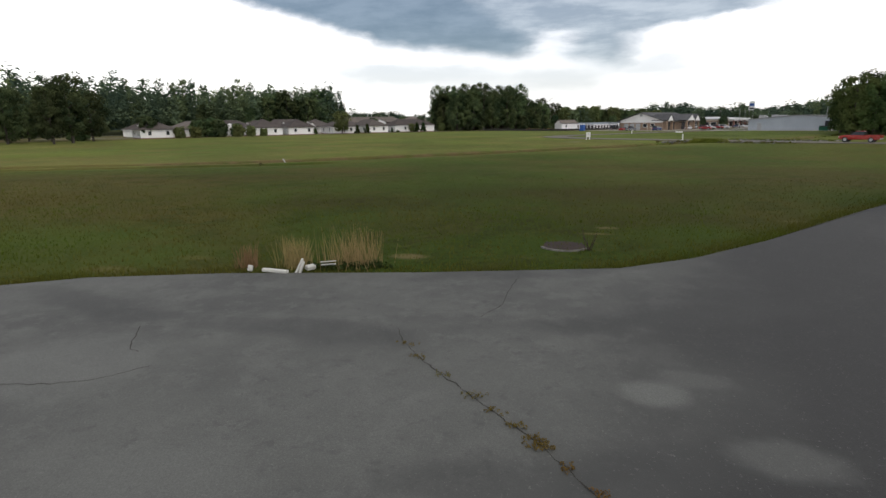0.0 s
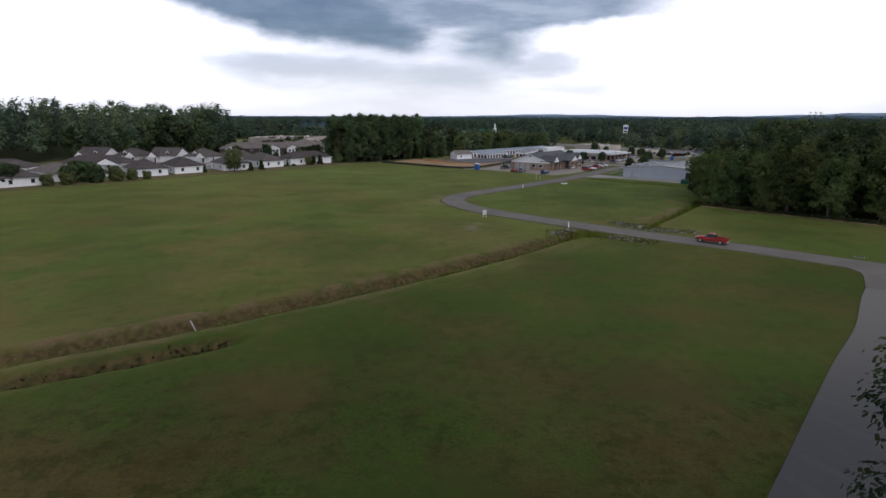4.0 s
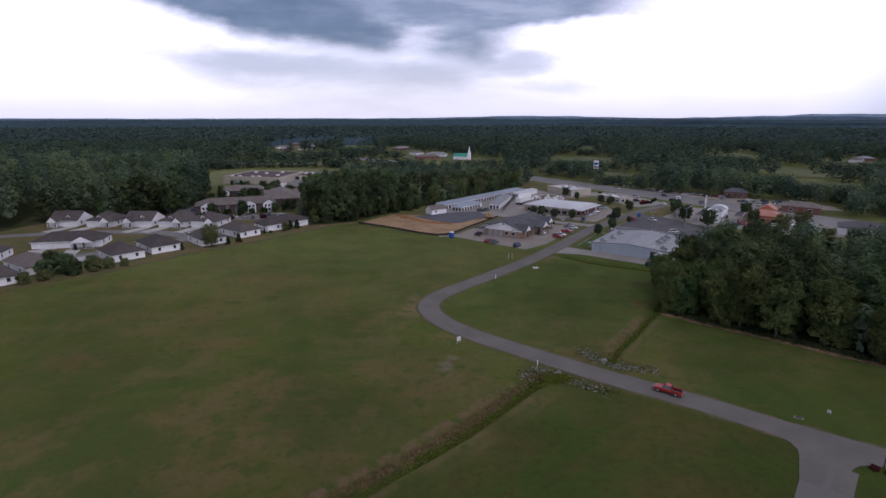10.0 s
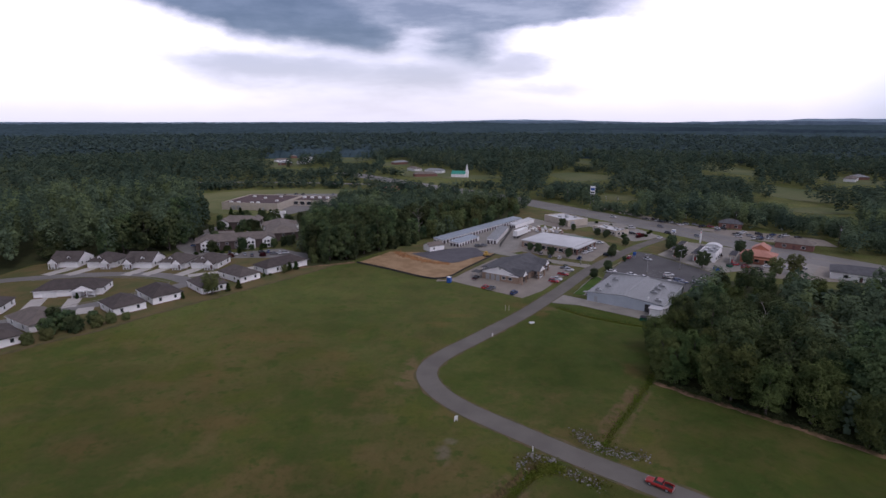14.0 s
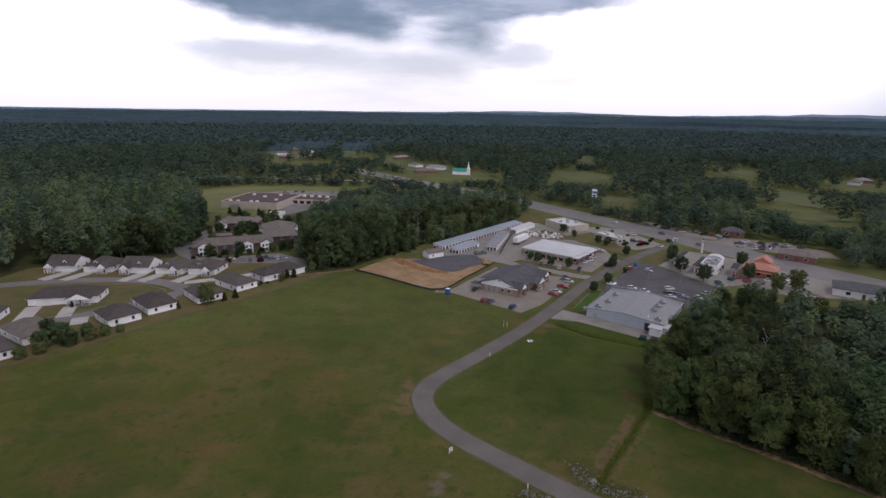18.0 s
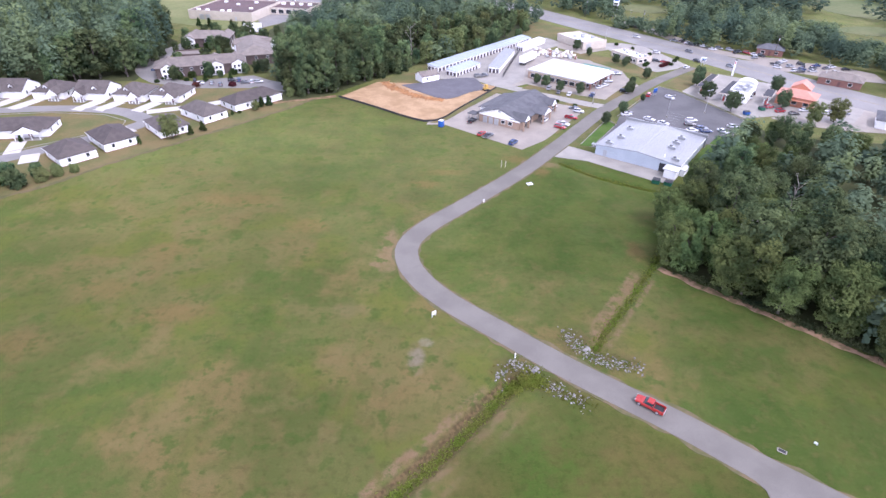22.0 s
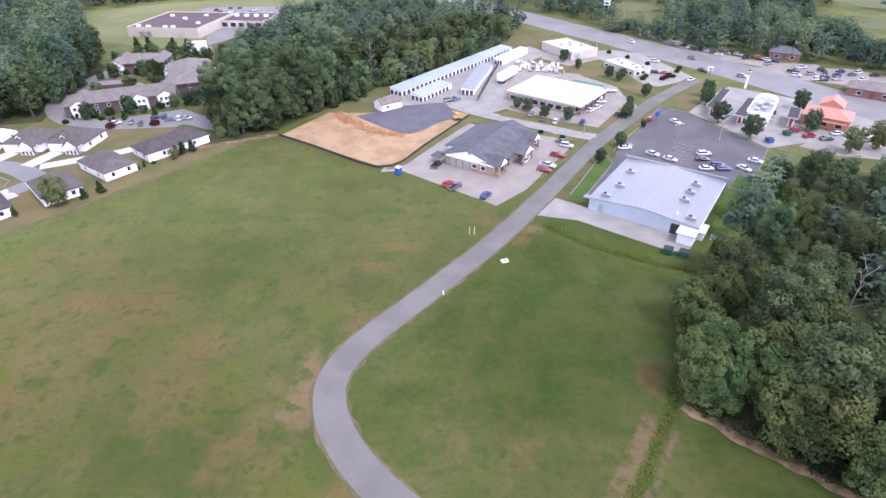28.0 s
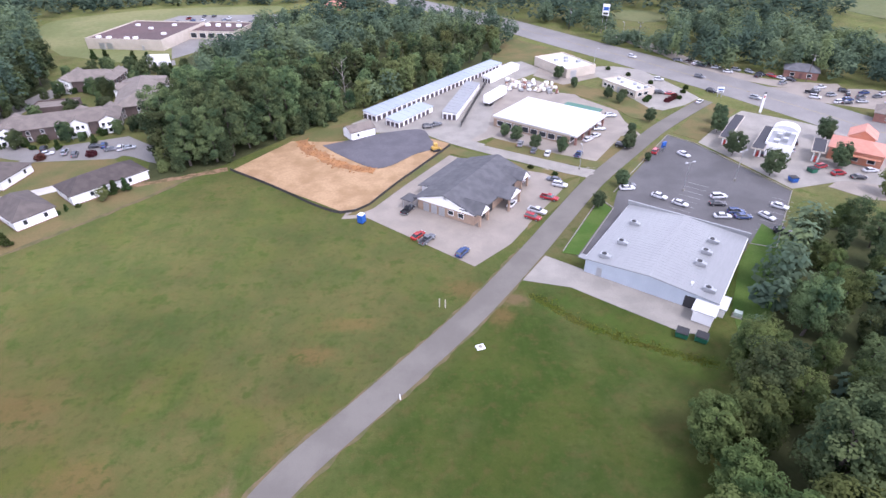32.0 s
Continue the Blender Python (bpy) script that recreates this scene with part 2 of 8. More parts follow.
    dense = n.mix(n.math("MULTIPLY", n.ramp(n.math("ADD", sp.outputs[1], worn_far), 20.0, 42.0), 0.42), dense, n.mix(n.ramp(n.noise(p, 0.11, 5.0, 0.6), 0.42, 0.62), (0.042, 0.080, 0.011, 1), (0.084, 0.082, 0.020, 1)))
    # thin dark earth shows through, and small straw-coloured spots
    worn = n.math("MULTIPLY", n.math("SUBTRACT", n.noise(p, 0.28, 6.0, 0.7), 0.5), 2.6)
    for cx, cy, rx, ry, k, tone in ((0.5, 17.0, 6.5, 4.2, 0.75, (0.034, 0.022, 0.010, 1)), (1.5, 10.5, 3.2, 3.0, 0.6, (0.034, 0.022, 0.010, 1)), (-18.0, 13.2, 4.5, 3.0, 0.6, (0.060, 0.036, 0.014, 1)), (-7.0, 12.6, 4.0, 1.8, 0.6, (0.030, 0.022, 0.010, 1)),
                                    (-15.5, 30.0, 5.5, 3.2, 0.6, (0.082, 0.054, 0.021, 1)), (12.0, 33.0, 6.5, 4.0, 0.5, (0.066, 0.045, 0.018, 1)), (21.5, 48.0, 8.0, 3.0, 0.45, (0.080, 0.060, 0.022, 1)), (-11.0, 5.2, 6.5, 2.4, 0.65, (0.040, 0.078, 0.010, 1)), (2.6, 8.6, 2.4, 1.2, 0.6, (0.036, 0.070, 0.009, 1)), (9.0, 16.5, 3.0, 3.4, 0.5, (0.044, 0.078, 0.011, 1)), (-4.0, 20.0, 7.0, 3.2, 0.5, (0.040, 0.074, 0.010, 1)), (0.6, 9.0, 0.3, 0.2, 0.8, (0.18, 0.14, 0.075, 1)), (5.3, 10.7, 0.5, 0.25, 0.7, (0.15, 0.125, 0.060, 1)),
                                    (0.3, 8.2, 0.35, 0.15, 0.8, (0.16, 0.125, 0.060, 1)), (-3.3, 5.3, 0.35, 0.2, 0.8, (0.20, 0.145, 0.075, 1)), (-7.4, 4.4, 0.6, 0.2, 0.6, (0.13, 0.110, 0.042, 1)), (-8.3, 3.3, 0.6, 0.25, 0.7, (0.13, 0.105, 0.042, 1))):
        ex, ey = n.math("DIVIDE", n.math("SUBTRACT", sp.outputs[0], cx), rx), n.math("DIVIDE", n.math("SUBTRACT", sp.outputs[1], cy), ry)
        w = n.math("ADD", n.math("SQRT", n.math("ADD", n.math("MULTIPLY", ex, ex), n.math("MULTIPLY", ey, ey))), worn)
        dense = n.mix(n.ramp(w, 1.35, 0.25, 0.0, k), dense, tone)
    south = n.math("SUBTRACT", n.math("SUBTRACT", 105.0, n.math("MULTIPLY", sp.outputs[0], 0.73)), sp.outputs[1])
    # the lusher paddock between lane, wood and upper ditch
    side = n.math("SUBTRACT", n.math("MULTIPLY", n.math("ADD", sp.outputs[0], 0.5), 0.793), n.math("MULTIPLY", n.math("SUBTRACT", sp.outputs[1], 134.9), 0.61))
    lush = n.math("MULTIPLY", n.ramp(side, 1.0, 8.0), n.math("MAXIMUM", n.ramp(sp.outputs[1], 108.0, 120.0), n.ramp(sp.outputs[0], 40.0, 52.0)))
    lush = n.math("MULTIPLY", lush, n.ramp(n.noise(p, 0.05, 4.0, 0.55), 0.64, 0.44, 0.3, 0.95))
    c = n.mix(lush, c, n.mix(n.ramp(n.noise(p, 0.09, 5.0), 0.4, 0.62), (0.036, 0.064, 0.011, 1), (0.062, 0.082, 0.016, 1)))
    # dry, thin turf between the lots of the town
    town = n.math("MAXIMUM", n.math("MULTIPLY", n.ramp(side, -2.0, 2.0), n.ramp(sp.outputs[1], 182.0, 190.0)), n.ramp(sp.outputs[1], 248.0, 262.0))
    c = n.mix(n.math("MULTIPLY", town, 0.85), c, n.mix(n.ramp(n.noise(p, 0.09, 4.0), 0.38, 0.62), (0.096, 0.100, 0.040, 1), (0.148, 0.126, 0.062, 1)))
    # bare, reddish banks on both sides of the ditches, and worn soil
    wave = n.math("MULTIPLY", n.math("SUBTRACT", n.noise(p, 0.5, 5.0, 0.65), 0.5), 3.4)
    thin = n.ramp(n.noise(p, 0.35, 5.0, 0.65), 0.36, 0.56)
    worn_tone, green_tone = (0.160, 0.100, 0.039, 1), (0.048, 0.080, 0.014, 1)
    red, umber = (0.185, 0.118, 0.068, 1), (0.090, 0.066, 0.032, 1)
    for ox, oy, dx, dy, length, bow, bands in ((-39, 33.5, 0.7236, 0.6905, 75.3, 9.8, ((2.7, 0.9, 0.95, red), (0.0, 2.0, 0.7, (0.074, 0.062, 0.026, 1)), (-2.6, 0.9, 0.8, red), (-5.2, 0.5, 0.7, red))), (31, 93.5, 0.570, 0.822, 32.0, 0.0, ((2.0, 1.5, 0.9, red), (-1.7, 0.7, 0.85, red))), (-52, 17, 0.81, 0.586, 42.0, 0.0, ((0.0, 1.5, 1.0, (0.052, 0.036, 0.020, 1)), (3.0, 0.5, 0.5, red)))):
        qx, qy = n.math("SUBTRACT", sp.outputs[0], ox), n.math("SUBTRACT", sp.outputs[1], oy)
        u = n.math("ADD", n.math("MULTIPLY", qx, dx), n.math("MULTIPLY", qy, dy))
        s = n.math("SUBTRACT", n.math("MULTIPLY", qy, dx), n.math("MULTIPLY", qx, dy))
        f = n.math("DIVIDE", u, length)
        s = n.math("ADD", s, n.math("MULTIPLY", n.math("MULTIPLY", f, n.math("SUBTRACT", 1.0, f)), bow))
        ends = n.math("MULTIPLY", n.ramp(u, 0.5, 4.0), n.ramp(u, length - 3.0, length - 7.0))
        for at, half, k, tone in bands:
            w = n.math("ADD", n.math("ABSOLUTE", n.math("SUBTRACT", s, at)), n.math("MULTIPLY", wave, 0.45))
            m1 = n.math("MULTIPLY", n.ramp(w, half + 0.3, half - 0.6, 0.0, k), n.math("MULTIPLY", ends, thin))
            c = n.mix(m1, c, tone)
    for cx, cy, rx, ry, k, tone in ((-8.8, 123.5, 2.8, 10.0, 0.9, red), (-0.9, 90.6, 1.6, 3.4, 0.8, (0.19, 0.155, 0.115, 1)), (0.6, 94.4, 1.5, 1.3, 0.7, (0.21, 0.18, 0.13, 1)), (43, 169.5, 4.5, 3.5, 0.6, (0.058, 0.105, 0.016, 1)), (50, 164, 5.0, 3.5, 0.6, (0.058, 0.105, 0.016, 1)), (57, 158.5, 5.0, 3.5, 0.6, (0.058, 0.105, 0.016, 1)), (63, 153.5, 4.5, 4.0, 0.6, (0.058, 0.105, 0.016, 1)), (15.5, 88.0, 4.0, 3.2, 0.75, umber), (22.0, 84.6, 4.6, 2.6, 0.7, umber), (27.6, 95.2, 3.4, 3.6, 0.75, umber), (33.5, 90.6, 5.0, 2.4, 0.7, umber), (34.5, 171.5, 3.2, 2.2, 0.8, red), (-11.5, 118.5, 1.5, 1.0, 0.9, red), (18.5, 92.0, 1.6, 3.6, 0.5, red), (-14, 103, 5, 3, 0.35, red), (-55.7, 146, 5, 4, 0.7, worn_tone), (-57.5, 122, 6, 4, 0.65, worn_tone), (-48, 101, 8, 3.5, 0.7, worn_tone), (-2.2, 157.3, 5, 2.6, 0.75, worn_tone), (3.5, 165, 6, 2.2, 0.6, worn_tone), (24.9, 175, 5, 3, 0.65, worn_tone), (31.5, 166.6, 2.6, 3, 0.8, worn_tone), (-47, 146, 7, 4, 0.65, worn_tone), (-29.5, 134, 6, 4, 0.6, worn_tone), (47, 125.5, 2.6, 4.2, 0.75, worn_tone), (-72, 92, 6, 4, 0.6, worn_tone), (-64, 108, 6, 4, 0.6, worn_tone), (-54, 126, 3, 1.6, 0.75, green_tone), (-45.4, 130, 2.6, 2.2, 0.75, green_tone), (-34.8, 113.7, 3.4, 2.6, 0.75, green_tone), (-31, 101, 3.2, 4.5, 0.75, green_tone), (-35.2, 92, 3.2, 3, 0.75, green_tone), (-48.5, 84, 4, 3, 0.7, green_tone), (-81, 136, 6, 4, 0.6, green_tone)):
        ex, ey = n.math("DIVIDE", n.math("SUBTRACT", sp.outputs[0], cx), rx), n.math("DIVIDE", n.math("SUBTRACT", sp.outputs[1], cy), ry)
        w = n.math("ADD", n.math("SQRT", n.math("ADD", n.math("MULTIPLY", ex, ex), n.math("MULTIPLY", ey, ey))), n.math("MULTIPLY", wave, 0.5))
        c = n.mix(n.ramp(w, 1.3, 0.3, 0.0, k), c, tone)
    # tufts, thin spots and thatch
    c = n.mix(n.ramp(n.noise(p, 0.45, 6.0, 0.68), 0.48, 0.68, 0.0, 0.38), c, (0.128, 0.082, 0.034, 1))
    c = n.mix(n.ramp(n.noise(p, 0.24, 6.0, 0.66), 0.54, 0.64, 0.0, 0.75), c, (0.050, 0.080, 0.015, 1))
    c = n.mix(n.ramp(n.noise(p, 1.3, 5.0, 0.7), 0.52, 0.76, 0.0, 0.28), c, (0.150, 0.132, 0.058, 1))
    c = n.mix(n.ramp(n.noise(p, 0.8, 5.0, 0.6), 0.34, 0.50, 0.28, 0.0), c, (0.030, 0.046, 0.010, 1))
    fine = n.noise(p, 7.0, 5.0, 0.75)
    c = n.mix(n.ramp(fine, 0.35, 0.7, 0.4, 0.0), c, (0.022, 0.030, 0.008, 1))
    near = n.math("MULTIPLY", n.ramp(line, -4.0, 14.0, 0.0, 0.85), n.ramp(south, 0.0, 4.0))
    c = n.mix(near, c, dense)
    # soft fuzz of blade tips, patchy, weaker in the near sward
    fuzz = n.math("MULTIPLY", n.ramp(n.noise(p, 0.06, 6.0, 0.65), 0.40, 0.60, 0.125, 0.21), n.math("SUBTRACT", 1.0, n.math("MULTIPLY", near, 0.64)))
    n.link(fuzz, bsdf.inputs["Sheen Weight"])
    vivid = n.add("ShaderNodeHueSaturation", Saturation=0.97)
    n.link(n.ramp(n.noise(p, 0.014, 3.0, 0.5), 0.34, 0.66, 0.78, 1.03), vivid.inputs["Value"])
    n.link(c, vivid.inputs["Color"])
    c = vivid.outputs[0]
    # cut ditch banks show bare umber soil
    tilt = n.add("ShaderNodeSeparateXYZ")
    n.link(n.add("ShaderNodeNewGeometry").outputs["Normal"], tilt.inputs[0])
    steep = n.math("MULTIPLY", n.ramp(tilt.outputs[2], 0.93, 0.80), n.ramp(n.noise(p, 0.6, 5.0, 0.65), 0.32, 0.52, 0.35, 0.95))
    c = n.mix(steep, c, n.mix(n.ramp(n.noise(p, 1.6, 4.0), 0.4, 0.6), (0.052, 0.036, 0.019, 1), (0.098, 0.066, 0.033, 1)))
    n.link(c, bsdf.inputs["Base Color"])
    b = n.add("ShaderNodeBump", Strength=0.8, Distance=0.06)
    n.link(fine, b.inputs["Height"])
    n.link(b.outputs[0], bsdf.inputs["Normal"])
    return m


def pad_material():
    """Old asphalt: pale worn spots, dark drips and tyre sweeps, darker towards the drive."""
    m = bpy.data.materials.new("stained_asphalt")
    m.use_nodes = True
    n = Nodes(m.node_tree)
    bsdf = n.add("ShaderNodeBsdfPrincipled", Roughness=0.88)
    o = n.add("ShaderNodeOutputMaterial")
    n.link(bsdf.outputs[0], o.inputs[0])
    p = n.add("ShaderNodeNewGeometry").outputs["Position"]
    sp = n.add("ShaderNodeSeparateXYZ")
    n.link(p, sp.inputs[0])
    x, y = sp.outputs[0], sp.outputs[1]
    c = n.mix(n.ramp(n.noise(p, 0.35, 5.0, 0.6), 0.36, 0.66), (0.118, 0.120, 0.112, 1), (0.080, 0.081, 0.077, 1))
    c = n.mix(n.ramp(n.noise(p, 1.1, 6.0, 0.65), 0.46, 0.68, 0.0, 0.7), c, (0.138, 0.139, 0.130, 1))
    c = n.mix(n.ramp(n.noise(p, 2.6, 7.0, 0.72), 0.50, 0.64, 0.0, 0.5), c, (0.150, 0.151, 0.142, 1))
    drive_side = n.math("ADD", n.math("SUBTRACT", x, n.math("MULTIPLY", y, 0.25)), n.math("MULTIPLY", n.noise(p, 0.4, 4.0), 2.5))
    c = n.mix(n.ramp(drive_side, 0.4, 3.2, 0.0, 0.92), c, (0.026, 0.026, 0.027, 1))
    c = n.mix(n.ramp(n.noise(p, 5.5, 6.0, 0.7), 0.54, 0.68, 0.0, 0.45), c, (0.060, 0.060, 0.058, 1))
    # tyre sweeps: long faint arcs
    r = n.math("SQRT", n.math("ADD", n.math("POWER", n.math("ADD", x, 4.0), 2.0), n.math("POWER", n.math("SUBTRACT", y, 12.0), 2.0)))
    r = n.math("ADD", r, n.math("MULTIPLY", n.noise(p, 0.5, 2.0), 1.4))
    sweep = n.math("MULTIPLY", n.ramp(n.math("SINE", n.math("MULTIPLY", r, 2.3)), 0.55, 1.0), n.ramp(n.noise(p, 0.3, 2.0), 0.42, 0.58))
    c = n.mix(n.math("MULTIPLY", sweep, 0.6), c, (0.046, 0.047, 0.046, 1))
    fine = n.noise(p, 75.0, 4.0, 0.7)
    wob = n.math("MULTIPLY", n.math("SUBTRACT", n.noise(p, 3.2, 5.0, 0.65), 0.5), 0.9)
    for cx, cy, rx, ry, k in ((0.6, 0.38, 0.30, 0.26, 0.75), (1.42, -0.5, 0.42, 0.26, 0.42), (-5.55, -0.2, 0.95, 0.85, 0.6), (-3.1, -1.75, 0.8, 0.5, 0.4), (1.0, 0.75, 0.35, 0.2, 0.3)):
        dx, dy = n.math("DIVIDE", n.math("SUBTRACT", x, cx), rx), n.math("DIVIDE", n.math("SUBTRACT", y, cy), ry)
        q = n.math("ADD", n.math("SQRT", n.math("ADD", n.math("MULTIPLY", dx, dx), n.math("MULTIPLY", dy, dy))), wob)
        c = n.mix(n.ramp(q, 1.35, 0.55, 0.0, k), c, (0.165, 0.168, 0.158, 1))
    c = n.mix(n.ramp(y, 22.0, 54.0), c, (0.150, 0.138, 0.120, 1))
    c = n.mix(n.ramp(fine, 0.35, 0.7, 0.45, 0.0), c, (0.05, 0.05, 0.048, 1))
    c = n.mix(n.ramp(n.noise(p, 38.0, 3.0, 0.6), 0.62, 0.72, 0.0, 0.35), c, (0.20, 0.20, 0.185, 1))
    n.link(c, bsdf.inputs["Base Color"])
    bp = n.add("ShaderNodeBump", Strength=0.5, Distance=0.004)
    n.link(fine, bp.inputs["Height"])
    n.link(bp.outputs[0], bsdf.inputs["Normal"])
    return m


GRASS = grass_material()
ASPHALT = material("worn_asphalt", (0.160, 0.147, 0.128), (0.128, 0.117, 0.102), 0.85, 0.12, 9.0, bump=0.01, world_space=True, gloss=0.2)
PADASPHALT = pad_material()
LOTASPHALT = material("dark_asphalt", (0.112, 0.108, 0.108), (0.085, 0.082, 0.082), 0.85, 0.09, 5.0, world_space=True, gloss=0.2)
HIGHWAY = material("highway_asphalt", (0.196, 0.184, 0.170), (0.157, 0.148, 0.138), 0.7, 0.08, 3.0, world_space=True, gloss=0.45)
CONCRETE = material("pale_concrete", (0.261, 0.241, 0.207), (0.207, 0.191, 0.165), 0.7, 0.2, 6.0, world_space=True, gloss=0.45)
DRIVE = material("clean_white_concrete", (0.47, 0.44, 0.40), (0.40, 0.375, 0.345), 0.85, 0.2, 6.0, world_space=True)
GRAVEL = material("pale_gravel", (0.264, 0.230, 0.190), (0.211, 0.184, 0.154), 0.75, 0.15, 5.0, bump=0.02, world_space=True, gloss=0.45)
DIRT = material("bare_orange_clay", (0.36, 0.245, 0.140), (0.255, 0.165, 0.088), 0.95, 0.16, 1.6, bump=0.06, world_space=True, gloss=0.1)
DIRT_DARK = material("broken_clay", (0.33, 0.17, 0.075), (0.22, 0.12, 0.06), 0.95, 0.3, 3.0, bump=0.08, world_space=True, gloss=0.1)
BLACKTOP = material("black_gravel", (0.098, 0.093, 0.104), (0.074, 0.070, 0.078), 0.95, 0.15, 3.0, world_space=True)
DRYGRASS = material("dry_roadside_grass", (0.135, 0.104, 0.058), (0.080, 0.084, 0.034), 0.95, 0.4, 5.0, bump=0.04, world_space=True, gloss=0.1)
LAWN = material("lawn", (0.096, 0.104, 0.038), (0.158, 0.118, 0.055), 0.95, 0.09, 4.0, bump=0.03, world_space=True, gloss=0.1)
BRIGHTLAWN = material("green_lawn", (0.052, 0.10, 0.018), (0.075, 0.115, 0.026), 0.95, 0.2, 4.0, bump=0.03, world_space=True, gloss=0.1)
LITTER = material("woodland_floor", (0.058, 0.062, 0.026), (0.04, 0.05, 0.02), 0.95, 0.2, 2.0, world_space=True, gloss=0.1)
CLAYBANK = material("reddish_clay_bank", (0.225, 0.145, 0.090), (0.105, 0.082, 0.038), 0.95, 0.55, 4.0, bump=0.05, world_space=True, contrast=(0.4, 0.6), gloss=0.1)
FIELDGRASS = material("far_pasture", (0.135, 0.140, 0.062), (0.088, 0.112, 0.046), 0.95, 0.02, 0.4, world_space=True, gloss=0.1)
MEADOW = material("pale_meadow", (0.185, 0.185, 0.082), (0.125, 0.145, 0.056), 0.95, 0.02, 0.4, world_space=True, gloss=0.1)
BARK = material("bark", (0.10, 0.085, 0.07), (0.06, 0.05, 0.04), 0.9, 2.0, 15.0, bump=0.02)
DEADWOOD = material("bleached_bark", (0.30, 0.27, 0.24), (0.22, 0.20, 0.18), 0.9, 2.0, 15.0)
STEEL = material("pale_blue_steel_siding", (0.41, 0.452, 0.495), (0.37, 0.41, 0.455), 0.45, 0.3, 6.0, grit=0.12)
STEELROOF = material("white_metal_roof", (0.225, 0.232, 0.232), (0.21, 0.215, 0.217), 0.45, 0.2, 3.0, streak=(1, 0.15, 1), grit=0.12)
WHITEROOF = material("white_membrane_roof", (0.55, 0.55, 0.55), (0.48, 0.48, 0.48), 0.45, 0.15, 2.0, grit=0.12)
BLUEROOF = material("pale_blue_metal_roof", (0.30, 0.34, 0.385), (0.27, 0.31, 0.35), 0.45, 0.2, 3.0, grit=0.12)
SHINGLE = material("grey_shingles", (0.112, 0.112, 0.118), (0.085, 0.085, 0.091), 0.9, 0.5, 9.0, spread=0.25, gloss=0.2)
SHINGLE2 = material("brown_grey_shingles", (0.097, 0.082, 0.075), (0.074, 0.063, 0.059), 0.9, 0.5, 9.0, spread=0.3, gloss=0.2)
DARKBRICK = material("dark_brown_brick", (0.115, 0.083, 0.073), (0.09, 0.068, 0.06), 0.9, 0.8, 20.0)
SHINGLE3 = material("taupe_shingles", (0.190, 0.163, 0.142), (0.147, 0.127, 0.112), 0.9, 0.4, 9.0, spread=0.15, gloss=0.2)
SIDING = material("white_siding", (0.86, 0.85, 0.84), (0.81, 0.80, 0.79), 0.6, 0.4, 6.0, grit=0.12)
TRIMWHITE = plain("white_trim", (0.83, 0.83, 0.81), 0.5)
BRICK = material("red_brown_brick", (0.25, 0.12, 0.09), (0.19, 0.10, 0.08), 0.9, 0.8, 20.0)
TANBRICK = material("tan_brick", (0.34, 0.24, 0.17), (0.28, 0.20, 0.14), 0.9, 0.6, 18.0)
CREAM = material("cream_masonry", (0.50, 0.44, 0.36), (0.44, 0.39, 0.32), 0.8, 0.3, 8.0)
MAROON = material("maroon_membrane_roof", (0.088, 0.046, 0.043), (0.066, 0.038, 0.035), 0.8, 0.06, 1.0)
GLASS = plain("dark_window_glass", (0.03, 0.035, 0.04), 0.12)
DOORBROWN = plain("maroon_door", (0.13, 0.055, 0.05), 0.5)
UNITDOOR = plain("dark_roll_up_door", (0.060, 0.046, 0.052), 0.6)
DARK = plain("dark_rubber", (0.02, 0.02, 0.022), 0.7)
GREYMETAL = plain("galvanised_metal", (0.42, 0.43, 0.44), 0.4, 0.6)
STONE = material("riprap_stone", (0.20, 0.19, 0.176), (0.12, 0.115, 0.105), 0.9, 1.5, 12.0, spread=0.5)
ORANGE = material("orange_stucco", (0.52, 0.20, 0.11), (0.48, 0.24, 0.16), 0.7, 0.3, 5.0)
ORANGEROOF = material("salmon_tiles", (0.46, 0.21, 0.15), (0.40, 0.18, 0.13), 0.8, 0.5, 5.0)
SOLAR = plain("dark_canopy_roof", (0.035, 0.035, 0.042), 0.9)
YELLOW = plain("yellow_machine_paint", (0.50, 0.32, 0.07), 0.45)
BLUEPAINT = plain("blue_plastic", (0.018, 0.095, 0.36), 0.45)
GREENPAINT = plain("green_paint", (0.015, 0.12, 0.07), 0.5)
REDPAINT = plain("red_paint", (0.42, 0.03, 0.025), 0.4)
MARKING = plain("faded_white_paint", (0.30, 0.30, 0.30), 0.8)
OLDYELLOW = plain("faded_yellow_paint", (0.30, 0.24, 0.12), 0.8)
FENCE = plain("black_silt_fence", (0.035, 0.033, 0.03), 0.9)


